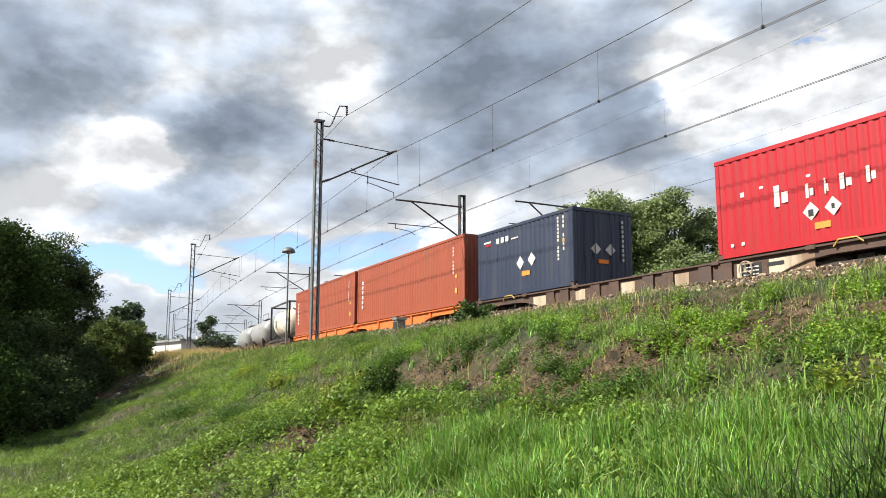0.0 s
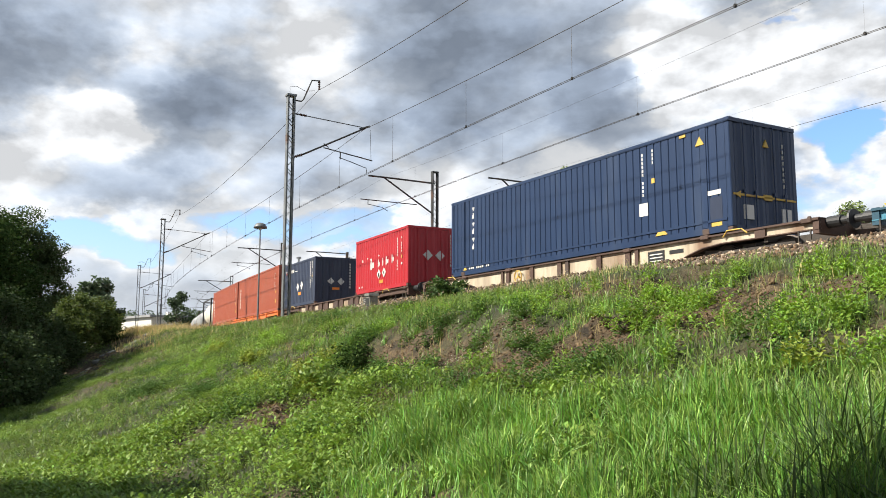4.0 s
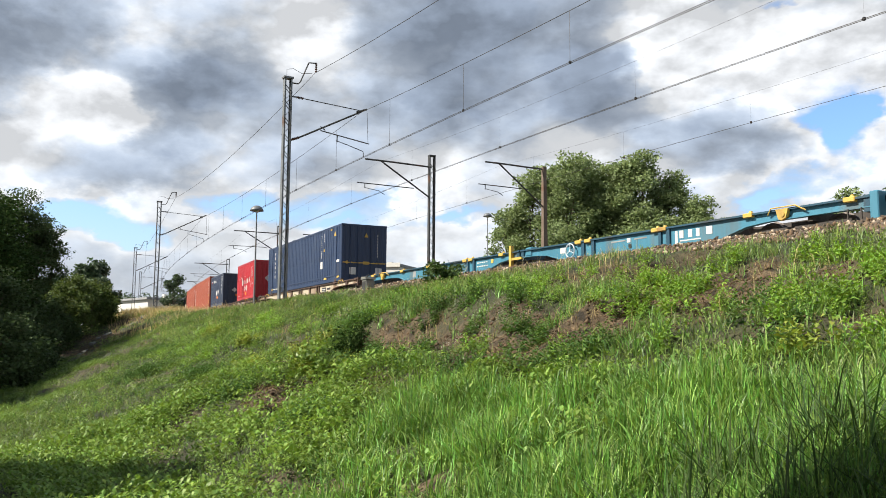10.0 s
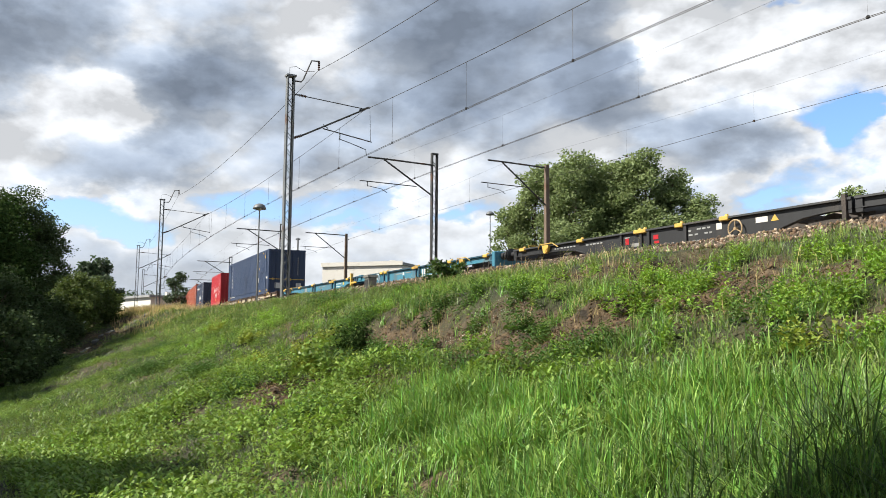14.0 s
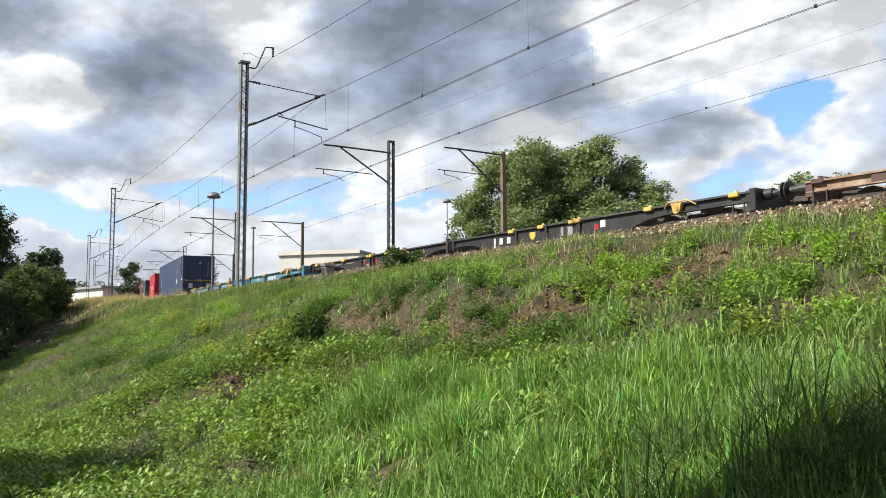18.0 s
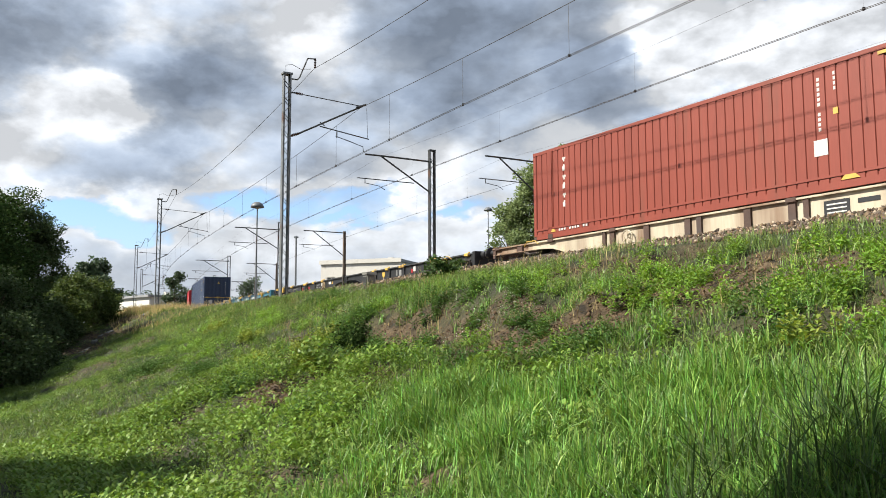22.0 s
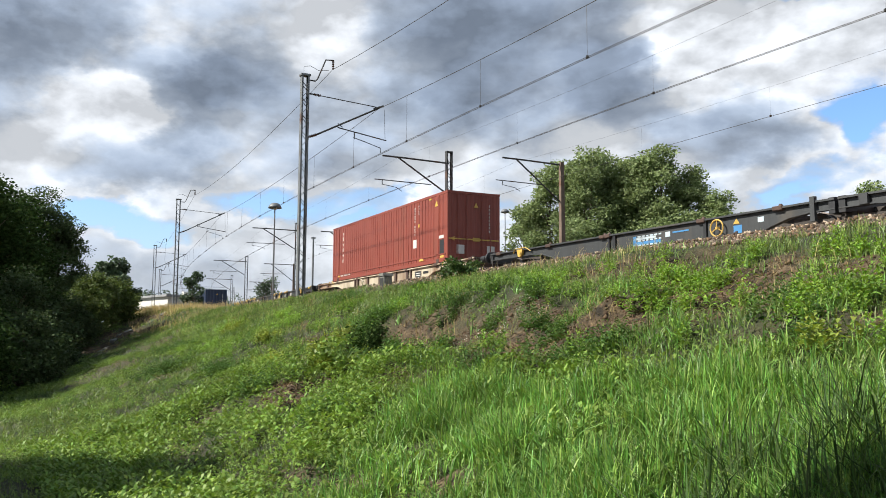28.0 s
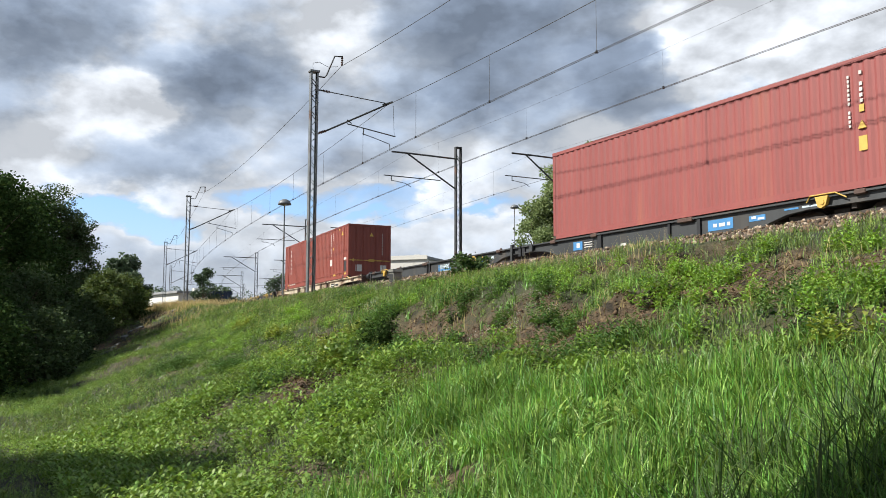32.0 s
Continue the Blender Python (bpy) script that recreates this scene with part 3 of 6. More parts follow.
def loft(profile, ss):
    """A closed profile of (off, z) drawn along the line."""
    b, k = Build(), len(profile)
    vs = [tp(s, o, z) for s in ss for o, z in profile]
    fs = [(i * k + j, i * k + (j + 1) % k, (i + 1) * k + (j + 1) % k, (i + 1) * k + j) for i in range(len(ss) - 1) for j in range(k)]
    fs += [tuple(range(k)), tuple((len(ss) - 1) * k + j for j in range(k - 1, -1, -1))]
    return b.add(vs, fs)


LINE_S = [-90 + 4 * i for i in range(85)]
BZ = EYE + 1.55
bed = part("ballast_bed", loft([(-6.9, BZ), (-5.85, RZ - 0.13), (1.8, RZ - 0.13), (2.7, BZ), (3.2, BZ), (4.4, RZ - 0.2), (8.4, RZ - 0.2), (9.2, BZ)], LINE_S), "ballast")
tagged(bed, "grey-brown crushed stone ballast under the tracks", "ballast", kind="structure")
for to in (TRACK_NEAR, TRACK_FAR, TRACK_THIRD):
    track = thing("railway_track", "rusty steel rails on concrete sleepers in ballast", "railway track", "tracks side by side")
    dz = RZ - (0.07 if to == TRACK_THIRD else 0.0)
    for side in (-0.7525, 0.7525):
        o = to + side
        part("rail", loft([(o - 0.036, dz), (o + 0.036, dz), (o + 0.036, dz - 0.04), (o + 0.01, dz - 0.05), (o + 0.01, dz - 0.13), (o + 0.07, dz - 0.16),
                           (o - 0.07, dz - 0.16), (o - 0.01, dz - 0.13), (o - 0.01, dz - 0.05), (o - 0.036, dz - 0.04)], LINE_S), "rail_steel", track)
    b = Build().box(-0.13, 0.13, -1.3, 1.3, -0.1, 0.0, 0.02).mesh("sleeper", "sleeper")
    for i in range(100 if to == TRACK_NEAR else 60):
        ob = part("sleeper", b, None, track)
        ob.matrix_basis = frame_at(-14 + i * 0.62, to, dz - 0.155)

# ---- overhead line ----


LACING = {}


def lattice_mast(s, off, top, name_group, material="mast_steel", wide=0.30, deep=0.22):
    """A mast of two steel channels tied by zigzag lacing, on a concrete foot."""
    base = EYE + 1.35
    h = EYE + top - base
    t = thing("catenary_mast", "grey steel lattice mast carrying the overhead line, on a concrete foot", "mast", name_group, frame_at(s, off, base))
    for sy in (-1, 1):
        u, v, k = sy * wide / 2, sy * (wide / 2 - 0.06), 0.012
        prof = [(-deep / 2, v), (-deep / 2, u), (deep / 2, u), (deep / 2, v), (deep / 2 - k, v), (deep / 2 - k, u - sy * k), (-deep / 2 + k, u - sy * k), (-deep / 2 + k, v)]
        vs = [(x, y, z) for z in (0, h) for x, y in prof]
        fs = [(i, (i + 1) % 8, (i + 1) % 8 + 8, i + 8) for i in range(8)] + [(0, 1, 6, 7), (1, 2, 5, 6), (2, 3, 4, 5), (15, 14, 9, 8), (14, 13, 10, 9), (13, 12, 11, 10)]
        part("channel", Build().add(vs, fs), material, t)
    key = (wide, deep, material)
    if key not in LACING:
        LACING[key] = [Build().beam((0, -k * wide / 2, 0), (0, k * wide / 2, 0.32), 0.012, 0.05, (1, 0, 0)).mesh("lacing_bar", material) for k in (1, -1)]
    for sx in (-1, 1):
        z, k = 0.5, 0
        while z < h - 0.4:
            ob = part("lacing_bar", LACING[key][k], None, t)
            ob.location = (sx * deep / 2, 0, z)
            z, k = z + 0.32, 1 - k
    lip = 0.04 if material == "mast_steel" else 0.006
    part("cap", Build().box(-deep / 2 - lip, deep / 2 + lip, -wide / 2 - lip, wide / 2 + lip, h - 0.02, h + 0.05), material, t)
    part("foot", Build().box(-0.35, 0.35, -0.35, 0.35, -0.9, 0.25, 0.04), "concrete", t)
    return t, h, base


def insulator(b, a, c, r=0.055, n=5):
    """A string of ribbed discs between two points."""
    a, c = Vector(a), Vector(c)
    pts, rr = [], []
    for i in range(n):
        for f, q in ((0.05, 0.4), (0.35, 1.0), (0.6, 1.0), (0.9, 0.4)):
            pts.append(a.lerp(c, (i + f) / n))
            rr.append(r * q)
    b.tube(pts, rr, 8)
    return b


def near_mast(s, off=-7.05, top=10.1):
    t, h, base = lattice_mast(s, off, top, "masts beside the near track")
    zz = lambda z: z + EYE - base
    reach = off - TRACK_NEAR        # wires hang at y = reach (towards the track is -y)
    tip = (0, reach - 0.05, zz(9.25))
    part("top_tie", Build().tube([(0, -0.15, zz(9.42)), (0, -0.35, zz(9.42))], 0.03, 6).tube([(0, -0.62, zz(9.4)), tip], 0.018, 6), "mast_dark", t)
    part("insulator", insulator(Build(), (0, -0.35, zz(9.42)), (0, -0.64, zz(9.4))), "insulator", t)
    part("diagonal_strut", Build().tube([(0, -0.5, zz(7.86)), (0, reach - 0.05, zz(9.25))], 0.035, 8).tube([(0, reach + 0.2, zz(9.17)), (0, reach - 0.22, zz(9.34))], 0.045, 6), "mast_dark", t)
    part("insulator", insulator(Build(), (0, -0.15, zz(7.72)), (0, -0.5, zz(7.86)), 0.06), "insulator", t)
    part("steady_tube", Build().tube([(0, -1.35, zz(8.24)), (0, reach - 0.35, zz(7.95))], 0.022, 6).tube([(0, -1.55, zz(8.27)), (0, -1.35, zz(8.40))], 0.018, 6), "mast_dark", t)
    part("steady_arm", Build().tube([(0, -2.05, zz(8.12)), (0, -2.05, zz(7.86))], 0.018, 6).tube([(0, -2.0, zz(7.92)), (0, -2.5, zz(7.80)), (0, reach - 0.1, zz(7.62)), (0, reach - 0.12, zz(7.42))], 0.015, 6), "mast_dark", t)
    part("hanger", Build().tube([(0, reach - 0.25, zz(9.2)), (0, reach - 0.3, zz(7.95))], 0.008, 5), "copper_wire", t)
    part("feeder_bracket", Build().tube([(0, -0.15, zz(9.95)), (0, -0.42, zz(9.95)), (0, -0.5, zz(10.05)), (0, -0.82, zz(10.85)), (0, -1.15, zz(10.88))], 0.028, 6)
         .tube([(0, -1.12, zz(10.88)), (0, -1.12, zz(10.62))], 0.02, 6), "mast_dark", t)
    part("insulator", insulator(Build(), (0, -1.12, zz(10.86)), (0, -1.12, zz(10.5)), 0.05, 4), "insulator", t)
    part("bond_wire", Build().tube([(0, 0.05, zz(10.1)), (0, 0.05, zz(10.45)), (0, -0.2, zz(10.52)), (0, -0.55, zz(10.38)), (0, -0.95, zz(10.45))], 0.010, 5), "copper_wire", t)
    return t


def far_mast(s, off, top, concrete=False, reach=2.7):
    if concrete:
        base = EYE + 1.4
        h = EYE + top - base
        t = thing("catenary_mast", "brown weathered concrete mast carrying the overhead line", "mast", "masts of the third track", frame_at(s, off, base))
        b = Build()
        b.add([(sx * w, sy * w, z) for z, w in ((-0.8, 0.15), (h, 0.10)) for sx, sy in ((-1, -1), (1, -1), (1, 1), (-1, 1))],
              [(0, 1, 5, 4), (1, 2, 6, 5), (2, 3, 7, 6), (3, 0, 4, 7), (4, 5, 6, 7), (3, 2, 1, 0)])
        part("shaft", b, "mast_concrete", t)
    else:
        t, h, base = lattice_mast(s, off, top, "masts beside the far track", "mast_dark", 0.34, 0.2)
    d = 0.1 if concrete else 0.53
    part("bracket_arm", Build().tube([(0, 0, h - d - 0.04), (0, reach - 0.1, h - d), (0, reach + 0.95, h - d)], 0.045, 6), "mast_dark", t)
    part("bracket_strut", Build().tube([(0, 0.1, h - 2.15), (0, reach + 0.1, h - d - 0.02)], 0.04, 6), "mast_dark", t)
    part("steady_tube", Build().tube([(0, 1.0, h - d - 1.22), (0, reach + 1.35, h - d - 1.2)], 0.025, 6).tube([(0, reach + 0.95, h - d - 1.22), (0, reach + 0.95, h - d - 1.45)], 0.02, 6), "mast_dark", t)
    part("steady_arm", Build().tube([(0, reach + 0.95, h - d - 1.42), (0, reach + 0.2, h - d - 1.52), (0, reach - 0.1, h - d - 1.68)], 0.015, 6), "mast_dark", t)
    return t


NEAR_MASTS = [-2.2, 29.47, 61.0, 92.5, 124.0, 156.0]
for s in NEAR_MASTS[1:]:
    near_mast(s)
FAR_MASTS = [7.0, 36.7, 66.3, 96.0, 126.0, 156.0]
for s in FAR_MASTS[1:]:
    far_mast(s, 2.9, 9.6)
THIRD_MASTS = [2.5, 36.0, 69.4, 103.0, 137.0]
for s in THIRD_MASTS[1:]:
    far_mast(s, 9.3, 9.58, True)


def wire_run(masts, off, z_hang, z_sag, z_contact, double, drop_step, name_label, thin=0.010):
    """Messenger wire sagging from mast to mast, contact wire below it, and droppers between."""
    t = thing("overhead_line", name_label, "overhead wire", "overhead lines along the tracks")
    for a, c in zip(masts[:-1], masts[1:]):
        n = 14
        pts = []
        for i in range(n + 1):
            f = i / n
            pts.append(tp(a + (c - a) * f, off, EYE + z_hang - (z_hang - z_sag) * 4 * f * (1 - f)))
        part("messenger_wire", Build().tube(pts, thin, 5), "copper_wire", t)
        for dy in ((-0.035, 0.035) if double else (0,)):
            part("contact_wire", Build().tube([tp(a + (c - a) * i / n, off + dy, EYE + z_contact) for i in range(n + 1)], 0.0085, 5), "copper_wire", t)
        k = max(1, int((c - a) / drop_step))
        for i in range(k):
            f = (i + 0.5) / k
            s = a + (c - a) * f
            top = tp(s, off, EYE + z_hang - (z_hang - z_sag) * 4 * f * (1 - f))
            part("dropper", Build().tube([top, tp(s, off, EYE + z_contact)], min(0.005, thin * 0.6), 4), "copper_wire", t)
            low = tp(s, off, EYE + z_contact)
            part("clamp", Build().box(low.x - 0.03, low.x + 0.03, low.y - 0.03, low.y + 0.03, low.z - 0.025, low.z + 0.045), "mast_dark", t)
    return t


wire_run([-32] + NEAR_MASTS, TRACK_NEAR, 9.2, 8.72, 7.33, True, 4.6, "twin copper contact wires hung by droppers from a messenger wire")
wire_run([-23] + FAR_MASTS, TRACK_FAR, 9.0, 8.6, 7.45, True, 6.0, "dark overhead wires above the far track", 0.0032)
wire_run([-31] + THIRD_MASTS, TRACK_THIRD, 9.3, 8.9, 7.85, False, 6.0, "dark overhead wires above the third track", 0.0032)
feeder = thing("feeder_cable", "bare feeder cable sagging between the mast tops", "cable")
fm = [-34] + NEAR_MASTS
for a, c in zip(fm[:-1], fm[1:]):
    part("cable", Build().tube([tp(a + (c - a) * i / 12, -5.95, EYE + 10.5 - 0.75 * 4 * (i / 12) * (1 - i / 12)) for i in range(13)], 0.010, 5), "copper_wire", feeder)


def mushroom_lamp(s, off, top, foot):
    z0 = foot
    t = thing("platform_lamp", "slim grey lamp post with a domed mushroom shade", "street lamp", "platform lamps", frame_at(s, off, z0))
    h = EYE + top - z0
    part("pole", Build().tube([(0, 0, -0.3), (0, 0, 1.2), (0, 0, h - 0.1)], [0.045, 0.04, 0.026], 10), "mast_steel", t)
    prof = [(0.0, 0.02), (0.12, 0.0), (0.22, -0.06), (0.285, -0.16), (0.30, -0.235), (0.27, -0.235), (0.2, -0.19), (0.0, -0.15)]
    b, n = Build(), 18
    vs = [(r * math.cos(2 * math.pi * j / n), r * math.sin(2 * math.pi * j / n), h + z) for r, z in prof for j in range(n)]
    b.add(vs, [(i * n + j, i * n + (j + 1) % n, (i + 1) * n + (j + 1) % n, (i + 1) * n + j) for i in range(len(prof) - 1) for j in range(n)])
    part("shade", b, "lamp_shade", t, smooth=True)
    part("lamp_globe", Build().tube([(0, 0, h - 0.17), (0, 0, h - 0.22), (0, 0, h - 0.29), (0, 0, h - 0.32)], [0.05, 0.1, 0.08, 0.02], 12), "white_mark", t, smooth=True)
    return t


mushroom_lamp(35.75, -6.3, 6.15, EYE + 1.55)
mushroom_lamp(48.8, 13.0, 9.05, EYE + 1.5)

# relay box on a stub, beside the near track
box = thing("relay_box", "small weathered grey concrete trackside box on a stub post", "trackside box", m=frame_at(22.8, -6.6, EYE + 1.33))
part("housing", Build().box(-0.16, 0.16, -0.14, 0.14, 0.14, 0.66, 0.02), "box_grey", box)
part("lid", Build().prism([(-0.19, 0.66), (0.19, 0.66), (0.15, 0.74), (-0.15, 0.74)], -0.17, 0.17), "box_grey", box)
part("post", Build().box(-0.07, 0.07, -0.07, 0.07, -0.3, 0.15), "box_grey", box)
part("cabinet_door", Build().box(-0.12, 0.12, 0.14, 0.152, 0.2, 0.6), "mast_dark", box)

# ---- train ----


def corrugated(b, axis, a0, a1, z0, z1, face, depth, period=0.278, wave_at=(0.26, 0.5, 0.76)):
    """A wall of trapezoid waves; wave_at: where in each wave the outer flat ends, the inner flat begins and ends. axis 'x': runs along x at y = face; 'y': runs along y at x = face. depth points inwards (signed)."""
    n = max(2, round((a1 - a0) / period))
    p = (a1 - a0) / n
    prof = []
    for i in range(n):
        q = a0 + i * p
        prof += [(q, 0), (q + wave_at[0] * p, 0), (q + wave_at[1] * p, depth), (q + wave_at[2] * p, depth)]
    prof.append((a1, 0))
    vs = []
    for q, d in prof:
        for z in (z0, z1):
            vs.append((q, face + d, z) if axis == "x" else (face + d, q, z))
    b.add(vs, [(2 * i, 2 * i + 2, 2 * i + 3, 2 * i + 1) for i in range(len(prof) - 1)])
    # the inner skin gives it thickness
    t = -0.02 if depth < 0 else 0.02
    k = depth + t
    vs = [(q, face + k, z) if axis == "x" else (face + k, q, z) for q in (a0, a1) for z in (z0, z1)]
    b.add(vs, [(0, 1, 3, 2)])
    return b


W2 = 1.219


def container(name, label, paint, length, h, extra45=False, group="shipping containers on the train"):
    """Origin at the middle of the base; x along the train."""
    c = thing(name, label, "shipping container", group)
    L2 = length / 2
    e = 0.16
    for sy, nm in ((1, "side_wall"), (-1, "side_wall")):
        part(nm, corrugated(Build(), "x", -L2 + e, L2 - e, 0.17, h - 0.11, sy * (W2 - 0.012), -sy * (0.024 if extra45 else 0.026), wave_at=(0.80, 0.85, 0.95) if extra45 else (0.26, 0.5, 0.76)), paint, c)
    part("front_wall", corrugated(Build(), "y", -W2 + 0.16, W2 - 0.16, 0.17, h - 0.11, L2 - 0.02, -0.045, 0.24), paint, c)
    rear = Build()
    corrugated(rear, "y", -W2 + 0.16, W2 - 0.16, 0.17, h - 0.11, -L2 + 0.02, 0.036, 0.36)
    part("rear_wall", rear, paint, c)
    part("roof", Build().box(-L2 + 0.1, L2 - 0.1, -W2 + 0.08, W2 - 0.08, h - 0.06, h - 0.02), paint, c)
    part("floor_pan", Build().box(-L2 + 0.1, L2 - 0.1, -W2 + 0.1, W2 - 0.1, 0.05, 0.17), "bogie_grime", c)
    for sy in (1, -1):
        y0, y1 = sorted((sy * W2, sy * (W2 - 0.09)))
        part("bottom_rail", Build().box(-L2 + e, L2 - e, y0, y1, 0.02, 0.18), paint, c)
        part("top_rail", Build().box(-L2 + e, L2 - e, y0, y1, h - 0.11, h - 0.01), paint, c)
        if extra45:
            yy = sorted((sy * (W2 + 0.008), sy * (W2 - 0.05)))
            part("load_rail", Build().box(-L2 + e, L2 - e, *yy, 0.30, 0.36), paint, c)
            for sx in (1, -1):
                x = sx * 5.99
                part("inner_post", Build().box(x - 0.10, x + 0.10, *yy, 0.18, h - 0.10), paint, c)
                part("inner_casting", Build().box(x - 0.12, x + 0.12, *sorted((sy * (W2 + 0.012), sy * (W2 - 0.1))), 0.0, 0.16, 0.015), "brown_steel", c)
    for sx in (1, -1):
        x0, x1 = sorted((sx * L2, sx * (L2 - e)))
        for sy in (1, -1):
            y0, y1 = sorted((sy * W2, sy * (W2 - e)))
            part("corner_post", Build().box(x0, x1, y0, y1, 0.12, h - 0.12, 0.02), paint, c)
            for z0, z1 in ((0, 0.12), (h - 0.12, h)):
                part("corner_casting", Build().box(x0 - 0.004, x1 + 0.004, y0 - 0.004, y1 + 0.004, z0, z1, 0.012), paint if z0 else "brown_steel", c)
        x0, x1 = sorted((sx * L2, sx * (L2 - 0.1)))
        part("end_sill", Build().box(x0, x1, -W2 + e, W2 - e, 0.02, 0.18), paint, c)
        part("end_header", Build().box(x0, x1, -W2 + e, W2 - e, h - 0.11, h - 0.01), paint, c)
    # locking rods of the rear doors
    for y in (-0.75, -0.35, 0.35, 0.75):
        part("lock_rod", Build().tube([(-L2 - 0.025, y, 0.1), (-L2 - 0.025, y, h - 0.08)], 0.017, 6).box(-L2 - 0.04, -L2, y - 0.05, y + 0.05, 1.0, 1.08), paint, c)
    return c


def side_mark(c, x, z, w, h, paint, name="marking", proud=-0.007):
    """A painted rectangle on the camera's side; x is the middle, towards the train's front."""
    return part(name, Build().box(x - w / 2, x + w / 2, W2 - 0.02, W2 + proud, z - h / 2, z + h / 2), paint, c)


def end_mark(c, length, y, z, w, h, paint, name="marking"):
    return part(name, Build().box(-length / 2 - 0.012, -length / 2 + 0.05, y - w / 2, y + w / 2, z - h / 2, z + h / 2), paint, c)


def diamond(c, x, z, r, paint, name="hazard_diamond"):
    return part(name, Build().prism([(x - r, z), (x, z - r), (x + r, z), (x, z + r)], W2 - 0.02, W2 - 0.006), paint, c)


def end_diamond(c, length, y, z, r, paint):
    b = Build()
    x0, x1 = -length / 2 - 0.012, -length / 2 + 0.05
    b.add([(x, y + dy * r, z + dz * r) for x in (x0, x1) for dy, dz in ((-1, 0), (0, -1), (1, 0), (0, 1))],
          [(0, 1, 2, 3), (7, 6, 5, 4), (0, 4, 5, 1), (1, 5, 6, 2), (2, 6, 7, 3), (3, 7, 4, 0)])
    return part("hazard_diamond", b, paint, c)


def number_column(c, x, z0, z1, n, w, paint="white_mark"):
    step = (z1 - z0) / n
    for i in range(n):
        if i not in (4,):
            side_mark(c, x, z0 + (i + 0.5) * step, w, step * 0.66, paint, "number_bar")


L20, L40, L45 = 6.058, 12.192, 13.716


def build_containers():
    made = []
    for q in (53.3, 40.67):
        c = container("shipping_container", "orange-brown forty-foot corrugated steel container", "orange_brown_paint", L40, 2.84)
        for i in range(6):
            side_mark(c, L40 / 2 - 0.75, 2.05 - i * 0.25, 0.2, 0.17, "white_mark", "name_bar")
        number_column(c, -L40 / 2 + 1.0, 1.3, 2.45, 8, 0.09)
        side_mark(c, -L40 / 2 + 0.75, 1.2, 0.16, 0.12, "yellow_mark")
        side_mark(c, -L40 / 2 + 0.75, 0.62, 0.2, 0.2, "yellow_mark")
        made.append((c, q - L40 / 2, q))
    c = container("shipping_container", "dark navy twenty-foot container with white hazard diamonds", "navy_paint", L20, 2.591)
    side_mark(c, 2.35, 2.16, 0.5, 0.07, "white_mark", "logo_bar")
    side_mark(c, 2.3, 2.05, 0.42, 0.07, "bright_red_paint", "logo_bar")
    for i in range(3):
        side_mark(c, 1.6 - i * 0.32, 2.12, 0.2, 0.2, "white_mark", "name_bar")
    side_mark(c, 0.45, 2.07, 0.45, 0.05, "white_mark", "name_bar")
    diamond(c, 0.1, 1.12, 0.24, "white_mark")
    diamond(c, -0.62, 1.17, 0.24, "white_mark")
    side_mark(c, -0.25, 0.72, 0.5, 0.16, "orange_mark", "hazard_plate")
    number_column(c, -2.2, 0.9, 2.4, 12, 0.09)
    number_column(c, -2.5, 1.2, 2.4, 8, 0.08)
    side_mark(c, -2.5, 1.55, 0.12, 0.1, "yellow_mark")
    end_diamond(c, L20, 0.3, 1.25, 0.2, "white_mark")
    end_diamond(c, L20, -0.3, 1.25, 0.2, "white_mark")
    end_mark(c, L20, 0, 0.85, 0.4, 0.13, "orange_mark", "hazard_plate")
    for i in range(9):
        end_mark(c, L20, -0.82, 0.95 + i * 0.16, 0.08, 0.1, "white_mark", "number_bar")
    made.append((c, 27.35 - L20 / 2, 27.35))
    c = container("shipping_container", "bright red twenty-foot container with large white lettering bars", "bright_red_paint", L20, 2.591)
    side_mark(c, 2.15, 1.55, 0.12, 0.12, "white_mark")
    side_mark(c, 1.55, 1.62, 0.12, 0.06, "white_mark", "quote_bar")
    side_mark(c, 0.18, 1.62, 0.12, 0.06, "white_mark", "quote_bar")
    for x, z, w, h in ((0.97, 1.31, 0.46, 0.52), (0.17, 1.27, 0.24, 0.34), (-0.28, 1.29, 0.12, 0.36), (-0.78, 1.31, 0.34, 0.36), (-1.40, 1.33, 0.26, 0.36)):
        side_mark(c, x + w * 0.28, z, w * 0.34, h, "white_mark", "name_bar")
        side_mark(c, x - w * 0.22, z - h * 0.12, w * 0.4, h * 0.5, "white_mark", "name_block")
    diamond(c, 0.17, 0.78, 0.22, "white_mark")
    diamond(c, -0.42, 0.80, 0.22, "white_mark")
    side_mark(c, 0.17, 0.74, 0.14, 0.16, "black_paint", "hazard_symbol", -0.002)
    side_mark(c, -0.42, 0.80, 0.08, 0.12, "black_paint", "hazard_symbol", -0.002)
    side_mark(c, -0.12, 0.42, 0.42, 0.15, "orange_mark", "hazard_plate")
    for x in (2.55, 2.2):
        side_mark(c, x, 0.32, 0.1, 0.08, "white_mark")
    number_column(c, -1.9, 0.75, 2.2, 12, 0.07)
    number_column(c, -2.35, 1.5, 2.2, 6, 0.06)
    side_mark(c, -2.35, 1.32, 0.1, 0.12, "yellow_mark")
    side_mark(c, -2.35, 1.02, 0.12, 0.1, "white_mark")
    end_diamond(c, L20, 0.28, 1.35, 0.22, "white_mark")
    end_diamond(c, L20, -0.3, 1.35, 0.22, "white_mark")
    for i in range(9):
        end_mark(c, L20, -0.8, 0.95 + i * 0.16, 0.06, 0.1, "white_mark", "number_bar")
    made.append((c, 15.13 - L20 / 2, 15.13))
